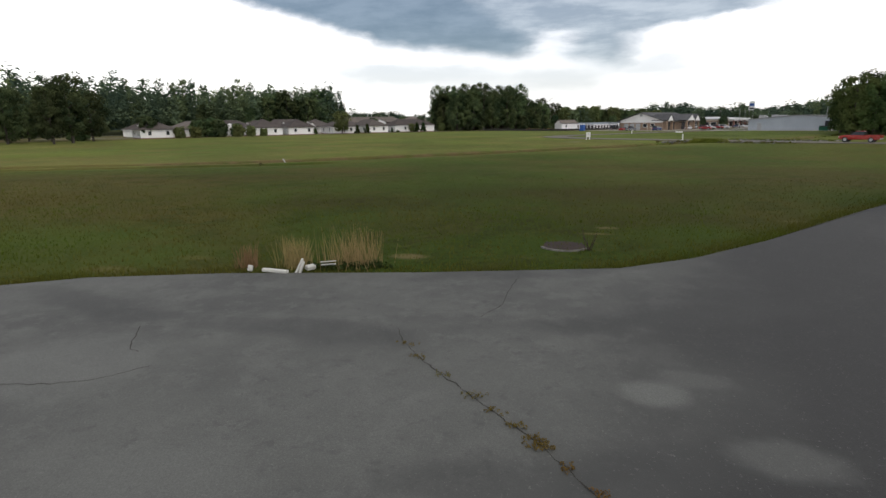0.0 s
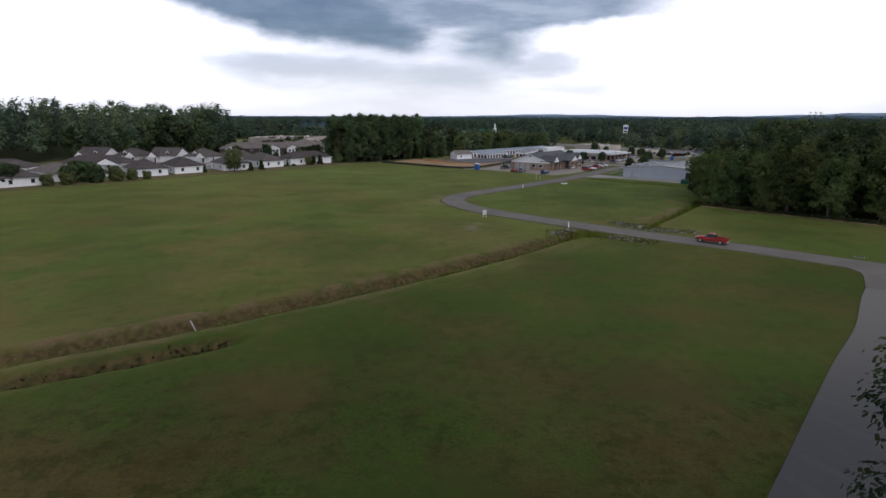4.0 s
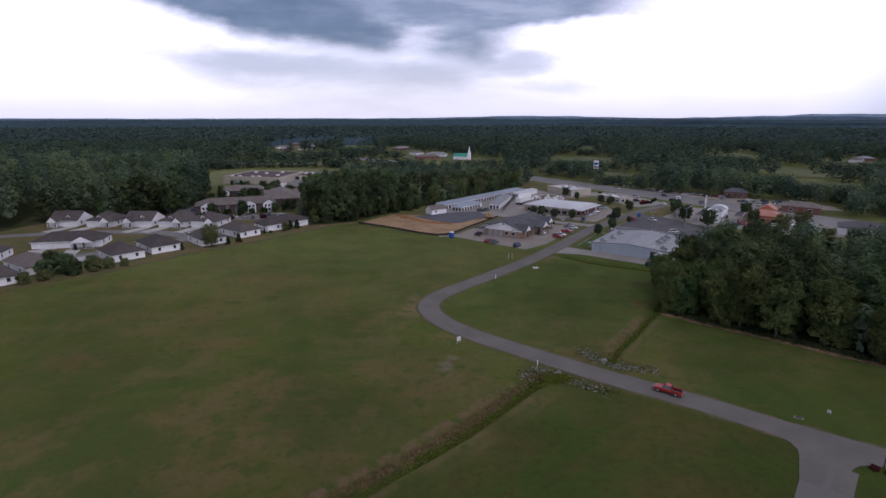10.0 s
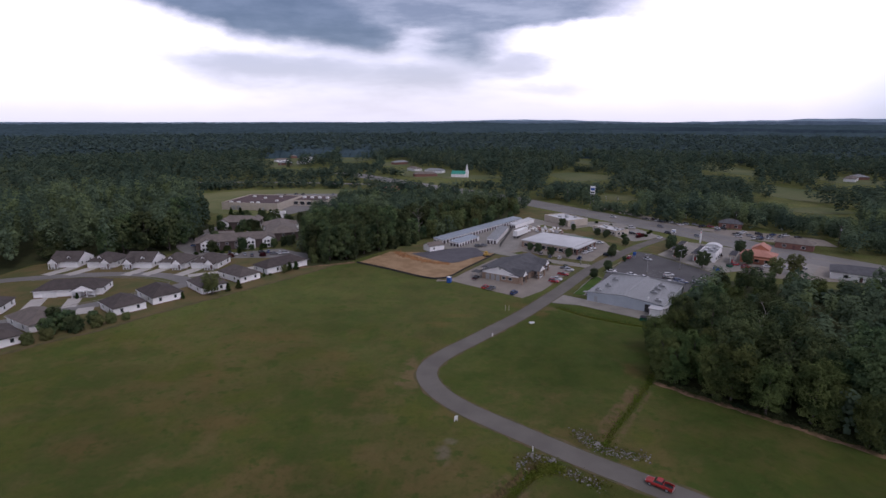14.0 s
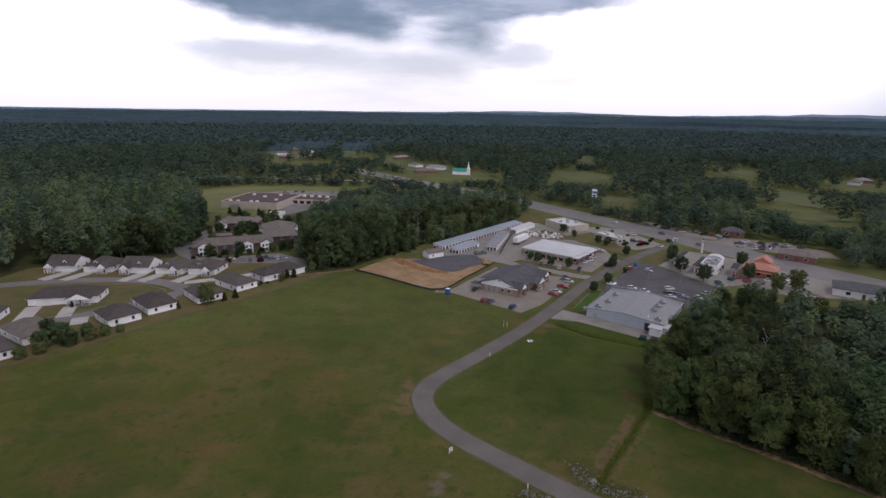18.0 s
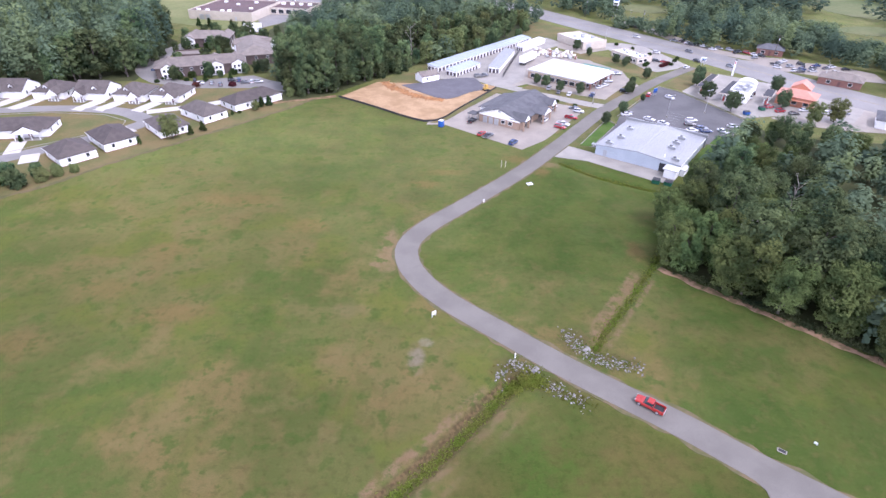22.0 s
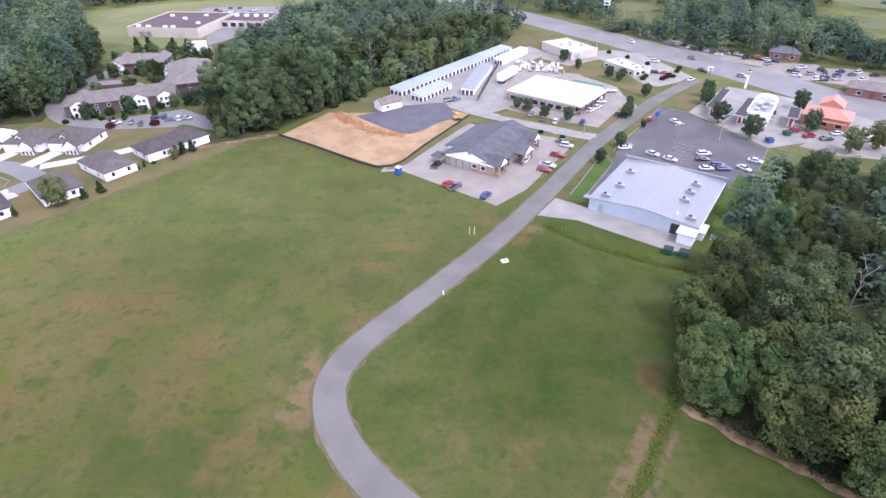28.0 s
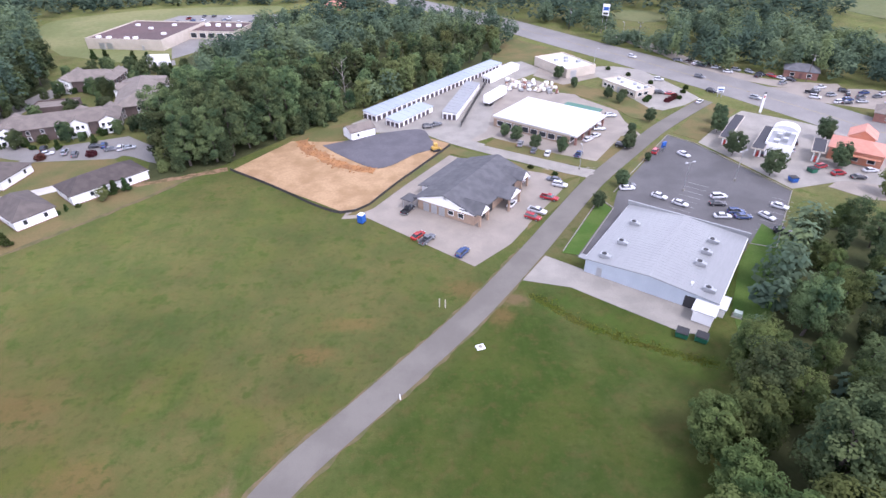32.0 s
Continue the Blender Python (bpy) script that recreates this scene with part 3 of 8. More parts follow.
def leaf_material(name, a, b, spread, patchy=False):
    m = bpy.data.materials.new(name)
    m.use_nodes = True
    n = Nodes(m.node_tree)
    geo = n.add("ShaderNodeNewGeometry")
    shade = n.ramp(n.noise(geo.outputs["Position"], 0.22, 4.0, 0.6), 0.30, 0.68)
    if patchy:
        shade = n.ramp(n.noise(geo.outputs["Position"], 0.035, 5.0, 0.7), 0.36, 0.64)
    col = n.mix(shade, (*a, 1), (*b, 1))
    if patchy:
        # one tone for each crown
        cell = n.add("ShaderNodeTexVoronoi", Scale=0.125)
        cell.voronoi_dimensions = "2D"
        n.link(geo.outputs["Position"], cell.inputs["Vector"])
        pick = n.add("ShaderNodeSeparateColor")
        n.link(cell.outputs["Color"], pick.inputs[0])
        col = n.mix(n.math("MULTIPLY", pick.outputs[0], 0.6), col, (*(c * 0.5 for c in a), 1))
        col = n.mix(n.ramp(pick.outputs[1], 0.6, 1.0, 0.0, 0.6), col, (b[0] * 1.25, b[1] * 1.15, b[2] * 0.8, 1))
    hs = n.add("ShaderNodeHueSaturation")
    n.link(col, hs.inputs["Color"])
    r = geo.outputs["Random Per Island"]
    ob = n.add("ShaderNodeObjectInfo").outputs["Random"]
    n.link(n.math("ADD", n.math("ADD", n.math("MULTIPLY", r, 0.16 if patchy else 0.4), n.math("MULTIPLY", ob, spread)), (0.94 if patchy else 0.8) - spread / 2), hs.inputs["Value"])
    n.link(n.math("ADD", n.math("MULTIPLY", ob, 0.045), 0.470), hs.inputs["Hue"])
    d = n.add("ShaderNodeBsdfDiffuse", Roughness=0.6)
    t = n.add("ShaderNodeBsdfTranslucent")
    n.link(hs.outputs[0], d.inputs[0]), n.link(hs.outputs[0], t.inputs[0])
    mx = n.add("ShaderNodeMixShader")
    mx.inputs[0].default_value = 0.3
    n.link(d.outputs[0], mx.inputs[1]), n.link(t.outputs[0], mx.inputs[2])
    o = n.add("ShaderNodeOutputMaterial")
    n.link(mx.outputs[0], o.inputs[0])
    return m


LEAF = leaf_material("oak_leaves", (0.030, 0.054, 0.029), (0.118, 0.154, 0.066), 0.85)
# haze is put into the next three leaf colours, bluer ring by ring
FARLEAF = leaf_material("hazy_woodland_leaves", (0.070, 0.108, 0.076), (0.152, 0.192, 0.108), 0.2, True)
FARTREE = leaf_material("hazy_distant_leaves", (0.058, 0.094, 0.072), (0.100, 0.140, 0.096), 0.2, True)
HAZELEAF = leaf_material("hazy_farthest_leaves", (0.066, 0.102, 0.098), (0.092, 0.132, 0.120), 0.2, True)
LEAF2 = leaf_material("willow_leaves", (0.112, 0.146, 0.060), (0.130, 0.152, 0.058), 0.3)
SUNLEAF = leaf_material("yellow_green_leaves", (0.042, 0.070, 0.027), (0.132, 0.174, 0.060), 0.4)
STREETLEAF = leaf_material("street_tree_leaves", (0.050, 0.078, 0.042), (0.088, 0.114, 0.056), 0.4)
BUSH = leaf_material("shrub_leaves", (0.028, 0.052, 0.02), (0.044, 0.068, 0.022), 0.4)
WEED = leaf_material("ditch_weeds", (0.105, 0.175, 0.024), (0.150, 0.170, 0.040), 0.3)
STRAW = leaf_material("dry_grass_blades", (0.33, 0.24, 0.12), (0.26, 0.19, 0.09), 0.3)
BLADE = leaf_material("grass_blades", (0.070, 0.112, 0.014), (0.105, 0.098, 0.024), 0.3)


# ---- mesh helpers ----
def mesh_of(bm, name, mat):
    me = bpy.data.meshes.new(name)
    bm.to_mesh(me)
    bm.free()
    me.materials.append(mat)
    return me


def part(name, bm, mat, parent, label="", m=None):
    ob = new(name, mesh_of(bm, name, mat))
    ob.parent = parent
    if m is not None:
        ob.matrix_basis = m
    return tagged(ob, label)


def thing(name, label, category, m=None, group="", kind=""):
    ob = new(name)
    ob.empty_display_size = 0.3
    if m is not None:
        ob.matrix_basis = m
    return tagged(ob, label, category, group, kind)


def cuboid(bm, x, y, z, sx, sy, sz, rz=0.0, bevel=0.0, taper=1.0):
    """A box whose base centre is at x, y, z."""
    r = bmesh.ops.create_cube(bm, size=1.0)
    for v in r["verts"]:
        k = taper if v.co.z > 0 else 1.0
        v.co = Vector((v.co.x * sx * k, v.co.y * sy * k, (v.co.z + 0.5) * sz))
    if bevel:
        edges = list({e for v in r["verts"] for e in v.link_edges})
        r2 = bmesh.ops.bevel(bm, geom=edges, offset=bevel, segments=1, affect="EDGES")
        vs = list({v for f in r2["faces"] for v in f.verts} | {v for v in r["verts"] if v.is_valid})
    else:
        vs = r["verts"]
    bmesh.ops.transform(bm, matrix=pose(x, y, z, 0, 0, rz), verts=vs)
    return bm


def box(x, y, z, sx, sy, sz, rz=0.0, bevel=0.0, taper=1.0):
    return cuboid(bmesh.new(), x, y, z, sx, sy, sz, rz, bevel, taper)


def tube(bm, a, b, r0, r1, n=8):
    a, b = Vector(a), Vector(b)
    d = b - a
    r = bmesh.ops.create_cone(bm, cap_ends=True, segments=n, radius1=r0, radius2=r1, depth=d.length)
    rot = d.to_track_quat("Z", "Y").to_matrix().to_4x4()
    bmesh.ops.transform(bm, matrix=Matrix.Translation((a + b) / 2) @ rot, verts=r["verts"])
    return bm


def pole(a, b, r0, r1, n=8):
    return tube(bmesh.new(), a, b, r0, r1, n)


def solid(rings):
    """A closed shell through rings of equal length, capped at both ends."""
    bm = bmesh.new()
    rows = [[bm.verts.new(p) for p in ring] for ring in rings]
    for a, b in zip(rows, rows[1:]):
        for i in range(len(a)):
            j = (i + 1) % len(a)
            bm.faces.new((a[i], a[j], b[j], b[i]))
    bm.faces.new(rows[0][::-1]), bm.faces.new(rows[-1])
    bmesh.ops.recalc_face_normals(bm, faces=bm.faces)
    return bm


def extrude(profile, y0, y1, swap=False):
    """A profile in x and z drawn out along y (or, swapped, in y and z along x)."""
    if swap:
        return solid([[(y, a, b) for a, b in profile] for y in (y0, y1)])
    return solid([[(a, y, b) for a, b in profile] for y in (y0, y1)])


def gable_roof(w, d, eave, ridge, over=0.4, thick=0.2):
    """A roof slab, its ridge along y."""
    a = w / 2 + over
    drop = (ridge - eave) * over / (w / 2)
    return extrude([(-a, eave - drop), (0, ridge), (a, eave - drop), (a, eave - drop + thick), (0, ridge + thick), (-a, eave - drop + thick)], -d / 2 - over, d / 2 + over)


def gable_walls(w, d, eave, ridge):
    return extrude([(-w / 2, 0), (w / 2, 0), (w / 2, eave), (0, ridge), (-w / 2, eave)], -d / 2, d / 2)


def hip_roof(w, d, eave, ridge, over=0.4, thick=0.18):
    """A hipped roof, its ridge along the longer side."""
    bm = bmesh.new()
    a, b = w / 2 + over, d / 2 + over
    k = max(min(a, b) * 0.92, 0.1)
    lo = [bm.verts.new((x, y, eave - 0.1)) for x, y in ((-a, -b), (a, -b), (a, b), (-a, b))]
    up = [bm.verts.new((x, y, eave - 0.1 + thick)) for x, y in ((-a, -b), (a, -b), (a, b), (-a, b))]
    if a >= b:
        r = [bm.verts.new((-a + k, 0, ridge)), bm.verts.new((a - k, 0, ridge))]
        tops = [(up[0], up[1], r[1], r[0]), (up[1], up[2], r[1]), (up[2], up[3], r[0], r[1]), (up[3], up[0], r[0])]
    else:
        r = [bm.verts.new((0, -b + k, ridge)), bm.verts.new((0, b - k, ridge))]
        tops = [(up[0], up[1], r[0]), (up[1], up[2], r[1], r[0]), (up[2], up[3], r[1]), (up[3], up[0], r[0], r[1])]
    for f in tops:
        bm.faces.new(f)
    for i in range(4):
        j = (i + 1) % 4
        bm.faces.new((lo[i], lo[j], up[j], up[i]))
    bm.faces.new(lo[::-1])
    bmesh.ops.recalc_face_normals(bm, faces=bm.faces)
    return bm


def smooth(t):
    t = min(max(t, 0.0), 1.0)
    return t * t * (3 - 2 * t)


# ---- the lie of the land ----
DITCHES = [
    ([(-60, 18), (-39, 33.5), (-25, 44.5), (-12, 56), (2, 69.5), (15.5, 85.5)], 2.3, 1.35),
    ([(31, 93.5), (35.1, 100.4), (40.3, 107.0), (48, 118), (54, 127)], 1.6, 0.7),
    ([(-52, 17), (-35.3, 29.6), (-27.6, 34.7), (-22.2, 39.0)], 1.7, 1.25),
    ([(38, 173.6), (46, 164.8), (56.5, 158.4), (66, 154)], 1.9, 0.45),
]


def to_line(x, y, line):
    best = 1e9
    for (ax, ay), (bx, by) in zip(line, line[1:]):
        dx, dy = bx - ax, by - ay
        t = max(0.0, min(1.0, ((x - ax) * dx + (y - ay) * dy) / (dx * dx + dy * dy)))
        best = min(best, math.hypot(x - ax - t * dx, y - ay - t * dy))
    return best


def height(x, y):
    h = 0.8 * (1 - smooth((y - 8) / 40))
    for line, half, deep in DITCHES:
        d = to_line(x, y, line)
        if d < half:
            h -= deep * smooth((half - d) / (half * 0.8))
    return h


def steps(spans):
    out = []
    for a, b, s in spans:
        n = max(1, round((b - a) / s))
        out += [a + (b - a) * i / n for i in range(n)]
    return out + [spans[-1][1]]


def ground_sheet():
    xs = steps([(-5200, -400, 600), (-400, -70, 30), (-70, 70, 0.9), (70, 400, 30), (400, 5200, 600)])
    ys = steps([(-1500, -60, 200), (-60, 14, 6), (14, 130, 0.9), (130, 185, 1.1), (185, 500, 30), (500, 5200, 500)])
    verts = []
    for y in ys:
        for x in xs:
            h = height(x, y)
            if -70 < x < 70 and 14 < y < 130:
                h += 0.03 * noise.noise(Vector((x * 0.2, y * 0.2, 0)))
            verts.append((x, y, h))
    n = len(xs)
    faces = [(j * n + i, j * n + i + 1, (j + 1) * n + i + 1, (j + 1) * n + i) for j in range(len(ys) - 1) for i in range(n - 1)]
    me = bpy.data.meshes.new("ground")
    me.from_pydata(verts, [], faces)
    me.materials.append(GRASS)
    me.polygons.foreach_set("use_smooth", [True] * len(me.polygons))
    return tagged(new("ground", me), "wide mown field, olive green with dry brown patches", "ground", "", "structure")


ground_sheet()


def curve_points(pts, every=2.0):
    """A smooth line through the points."""
    p = [Vector((*q, 0)) if len(q) == 2 else Vector(q) for q in pts]
    p = [2 * p[0] - p[1]] + p + [2 * p[-1] - p[-2]]
    out = []
    for i in range(1, len(p) - 2):
        n = max(1, int((p[i + 1] - p[i]).length / every))
        for k in range(n):
            t = k / n
            out.append(0.5 * (2 * p[i] + (p[i + 1] - p[i - 1]) * t + (2 * p[i - 1] - 5 * p[i] + 4 * p[i + 1] - p[i + 2]) * t * t + (3 * p[i] - p[i - 1] - 3 * p[i + 1] + p[i + 2]) * t ** 3))
    return out + [p[-2]]


def strip(name, pts, width, mat, label, category, lift=0.04, every=2.0, wob=0.0, flat=False, sink=False):
    """A band of even width laid along a line, with a skirt into the ground."""
    line = curve_points(pts, every)
    bm = bmesh.new()
    rows = []
    for i, p in enumerate(line):
        d = (line[min(i + 1, len(line) - 1)] - line[max(i - 1, 0)]).normalized()
        side = Vector((d.y, -d.x, 0))
        wl = width / 2 + wob * noise.noise(p * 0.31)
        wr = width / 2 + wob * noise.noise(p * 0.31 + Vector((50, 7, 3)))
        row = []
        for s, dz in ((-wl - 0.05, -0.25), (-wl, 0), (0, 0.03), (wr, 0), (wr + 0.05, -0.25)):
            q = p + side * s
            z = (0.8 * (1 - smooth((q.y - 8) / 40)) if flat else height(q.x, q.y)) + lift + dz - (0.09 * max(0.0, 1 - (line[-1] - p).length / 4.0) if sink else 0.0)
            row.append(bm.verts.new((q.x, q.y, z)))
        rows.append(row)
    for a, b in zip(rows, rows[1:]):
        for i in range(4):
            bm.faces.new((a[i], a[i + 1], b[i + 1], b[i]))
    bmesh.ops.recalc_face_normals(bm, faces=bm.faces)
    return tagged(new(name, mesh_of(bm, name, mat)), label, category, "", "structure")


PATCHES = []


def patch(name, pts, mat, label, category, lift=0.03, round_it=False, base=0.0):
    """A flat area with a rim that goes into the ground; each lies a hair above the one before."""
    PATCHES.append(name)
    lift += 0.0008 * len(PATCHES)
    if round_it:
        closed = curve_points(list(pts) + [pts[0]], 1.5)[:-1]
        pts = [(p.x, p.y) for p in closed]
    bm = bmesh.new()
    top = [bm.verts.new((x, y, base * (1 - smooth((y - 8) / 40)) + lift)) for x, y in pts]
    low = [bm.verts.new((v.co.x, v.co.y, v.co.z - 0.3)) for v in top]
    bm.faces.new(top)
    for i in range(len(pts)):
        j = (i + 1) % len(pts)
        bm.faces.new((low[i], low[j], top[j], top[i]))
    bm.normal_update()
    bmesh.ops.triangulate(bm, faces=[f for f in bm.faces if len(f.verts) > 4], ngon_method="EAR_CLIP")
    bmesh.ops.recalc_face_normals(bm, faces=bm.faces)
    return tagged(new(name, mesh_of(bm, name, mat)), label, category, "", "structure")


def kerb(pts, label="pale concrete kerb along the parking lot", closed=False, w=0.18, h=0.15):
    bm = bmesh.new()
    q = list(pts) + ([pts[0]] if closed else [])
    for (ax, ay), (bx, by) in zip(q, q[1:]):
        L = math.hypot(bx - ax, by - ay)
        cuboid(bm, (ax + bx) / 2, (ay + by) / 2, 0.0, L + 0.1, w, h + 0.05, math.degrees(math.atan2(by - ay, bx - ax)))
    return tagged(new("kerb", mesh_of(bm, "kerb", CONCRETE)), label, "kerb", "", "structure")


# ---- roads and hard ground ----
STREET = [(170, -14.5), (120, 18.6), (85, 43.6), (65.1, 58.2), (55, 65.7), (48.2, 70.9), (41, 76.9), (32.6, 83.1), (24.7, 89.0), (14.4, 97.6), (4.7, 106.0), (-0.8, 112.5), (-4.3, 119.5), (-4.7, 126.8), (-0.5, 134.9), (10, 147.5), (25.5, 166.6), (40, 187.5), (50, 203), (62, 221), (78, 241), (94, 260), (118, 284)]
strip("road", STREET, 5.2, ASPHALT, "worn grey asphalt lane bending through the field", "road", 0.08, flat=True)
strip("verge", STREET[2:18], 6.3, DRYGRASS, "dry brown grass verge beside the lane", "verge", 0.045, 0.6, 0.7, flat=True)
strip("road", [(50.9, 61), (44.8, 54), (37.2, 43.8), (29.4, 34.8), (17.6, 20.4), (10.7, 12.0)], 5.6, PADASPHALT, "worn asphalt drive leading to a paved turning pad", "road", 0.05, flat=True, sink=True)
patch("road", [(42.8, 72.4), (45.6, 69.8), (47.6, 67.9), (48.4, 66.5), (48.4, 64.6), (47.7, 63.1), (44.6, 58.2), (48.8, 54.5), (52.0, 59.2), (53.0, 60.2), (54.4, 60.9), (56.3, 61.0), (58.2, 60.5), (62.5, 57.4), (63, 59.5), (44, 74.2)], ASPHALT, "asphalt junction of lane and drive", "road", 0.075)
PAD = [(-30, -6), (-20, -2.5), (-9.4, 2.0), (-8.3, 2.7), (-6.1, 3.4), (-2.7, 4.1), (0.6, 5.0), (2.0, 6.0), (3.8, 7.9), (5.4, 9.9), (7.6, 12.7), (10.7, 16.5), (15.2, 13.6), (11.6, 8.4), (10.9, 3.5), (12.5, -6), (26, -30), (-30, -34)]
patch("pavement", PAD, PADASPHALT, "old grey asphalt pad with stains and a weedy crack", "pavement", 0.03, base=0.8)
strip("road", [(64, 224.5), (55, 229.5), (36, 242.5), (24, 251.5), (14, 262)], 5.6, CONCRETE, "pale concrete access lane behind the repair shop", "road", 0.06)
HWY = [(-120, 640), (-40, 540), (15, 475), (52, 428), (85, 377), (106, 346), (122, 320), (138, 294), (150, 272), (161, 251), (174, 232), (200, 200), (260, 150), (360, 80)]
strip("road", HWY, 23, HIGHWAY, "wide pale highway with several lanes", "highway", 0.06, 5.0)
strip("soil", [(112, 388), (124, 362), (131.5, 340), (142, 316), (155, 303), (176, 297)], 9.0, GRAVEL, "pale tan gravel shoulder of the highway", "shoulder", 0.045, 3.0, 2.0)
strip("road", [(-330, 500), (-260, 532), (-160, 538), (-55, 520), (-10, 505)], 9, HIGHWAY, "far pale road crossing the woods", "road", 0.06, 8.0)
for off in (-0.25, 0.25):
    bm = bmesh.new()
    line = curve_points(HWY[3:12], 3.0)
    for a, b in zip(line, line[1:]):
        d = (b - a).normalized()
        c = (a + b) / 2 + Vector((d.y, -d.x, 0)) * off
        cuboid(bm, c.x, c.y, 0.08, (b - a).length, 0.14, 0.02, math.degrees(math.atan2(d.y, d.x)))
    tagged(new("lane_marking", mesh_of(bm, "lane_marking", OLDYELLOW)), "faded yellow centre line of the highway", "marking", "", "structure")

patch("pavement", [(-3.5, 203), (2.6, 203.4), (27.4, 182.6), (36, 191), (40.8, 198.5), (53.5, 218.3), (51, 229), (36, 231), (22, 240), (8, 226), (-2, 210)], GRAVEL, "pale gravel yard round the repair shop", "yard", 0.05)
patch("soil", [(-38.5, 231), (-3.8, 206.4), (2.1, 209.2), (20.8, 241.4), (23.4, 248), (12, 256), (-4, 252), (-14, 250.5), (-26, 251.5)], DIRT, "bare orange graded clay of a building plot", "bare soil", 0.06)
patch("soil", [(-15.6, 247.5), (-9, 240), (1.0, 231.3), (6.2, 232.3), (13, 240), (19.1, 244.8), (17.3, 252.4), (14.4, 259.6), (2.7, 257.2), (-7, 252)], BLACKTOP, "dark grey crushed stone bed", "gravel", 0.16, True)
patch("lawn", [(-27, 253), (-16, 249.8), (2, 258), (0, 263), (-10, 268), (-18, 262)], LAWN, "rough lawn round the small white shed", "lawn", 0.035)
patch("pavement", [(-9, 266), (-3, 257.5), (14, 258), (22, 250), (30, 250), (36, 258), (42, 290), (52, 312), (66, 326), (58, 340), (50, 336)], CONCRETE, "pale concrete yard between the storage units", "yard", 0.045)
patch("pavement", [(49.4, 186.2), (63, 206.5), (66.4, 214.8), (92.4, 251.9), (98.6, 244.9), (104.1, 231), (111, 213.6), (93.5, 188), (88.5, 190), (72, 178)], LOTASPHALT, "dark asphalt parking lot with faded stalls", "parking lot", 0.04)
patch("pavement", [(42.8, 186.2), (36.8, 177.6), (41.0, 176.4), (46.1, 175.0), (54.3, 168.4), (63.0, 161.6), (67, 160.6), (71.5, 166.5), (49.8, 181.0)], CONCRETE, "pale concrete apron along the steel building", "apron", 0.05)
patch("lawn", [(46.6, 187.2), (50.0, 186.2), (62.6, 206.0), (61.2, 209.5), (59.2, 207.8)], BRIGHTLAWN, "green grass strip between street and lot", "lawn", 0.07)
patch("lawn", [(65.6, 215.2), (68.8, 218), (89.4, 247.2), (87.3, 247.3), (74.4, 230)], LAWN, "narrow grass strip with small trees", "lawn", 0.07)
patch("lawn", [(22, 241.5), (36.5, 231.6), (49.5, 226.0), (53.2, 221.8), (58.6, 224.2), (53, 226.8), (37.5, 236.5), (23, 246.5)], LAWN, "mown verge behind the repair shop yard", "lawn", 0.065)
patch("lawn", [(-2.4, 204.6), (0.2, 204.8), (3.8, 208.0), (11.2, 220.4), (18.6, 231.8), (26.2, 243.6), (24.2, 246.6), (16.4, 233.4), (8.9, 221.0), (2.6, 209.6), (-0.6, 206.9)], LAWN, "rough grass verge between clay plot and gravel yard", "lawn", 0.085)
patch("lawn", [(40.9, 199), (40.4, 196.6), (50.3, 208.5), (57.0, 219), (58.8, 223.8), (54, 220), (53.6, 218.2)], LAWN, "mown verge between repair shop and street", "lawn", 0.07)
patch("pavement", [(30.0, 247.5), (37.1, 252.5), (55, 236), (62.4, 229.2), (67.3, 229.1), (84.4, 252.8), (82.7, 264.7), (83.1, 275), (73.4, 288.7), (70, 300), (60, 312), (47, 312), (40, 300), (33.5, 280), (27, 258)], GRAVEL, "pale grey lot round the long shop", "parking lot", 0.035)
patch("lawn", [(34, 246), (55, 232.8), (63, 229.3), (66.5, 229.0), (83.2, 251), (78, 252), (65.5, 233.5), (56, 238.5), (38, 251.5)], LAWN, "grass strip with small trees before the shop", "lawn", 0.06)
patch("lawn", [(56, 300), (72, 293), (82, 280), (86, 268), (92, 264), (99, 274), (90, 290), (78, 304), (66, 312)], LAWN, "grass slope behind the shop", "lawn", 0.04)
patch("pavement", [(84, 322), (88.4, 308), (91, 292), (95, 277), (99, 274.5), (109, 279.8), (117, 287.4), (114.6, 298), (107, 324), (97, 330), (88, 330)], CONCRETE, "pale concrete lot of a roadside restaurant", "parking lot", 0.045)
patch("lawn", [(44, 336), (61, 330), (64, 345), (84, 350), (62, 380), (50, 388)], LAWN, "rough grass beside the highway", "lawn", 0.035)
patch("pavement", [(60, 318), (70, 305), (92, 318), (88, 334), (70, 345)], GRAVEL, "pale lot of the flat-roofed building", "parking lot", 0.04)
patch("lawn", [(95, 253.5), (101, 247.5), (113, 262), (125, 274), (119, 281), (108, 270)], LAWN, "dry lawn corner beside the fuel station", "lawn", 0.05)
patch("pavement", [(100, 246), (105.5, 232.5), (112, 215), (128, 219), (150, 212), (168, 232), (140, 262), (126, 273), (114, 262)], CONCRETE, "pale concrete forecourt of the fuel station", "forecourt", 0.04)
patch("pavement", [(146, 299), (148, 286), (180, 268), (196, 262), (200, 278), (186, 294)], GRAVEL, "gravel car sales lot beyond the highway", "parking lot", 0.035)
patch("pavement", [(122, 216), (128, 209), (145, 204), (172, 200), (186, 214), (166, 234), (152, 226), (134, 224)], GRAVEL, "pale lot behind the orange restaurant", "parking lot", 0.035)
patch("lawn", [(83.1, 182.5), (95.6, 198), (98, 191), (89.5, 176), (79.5, 164.5), (72.9, 161.0), (75, 168)], BRIGHTLAWN, "green lawn beside the steel building", "lawn", 0.055)
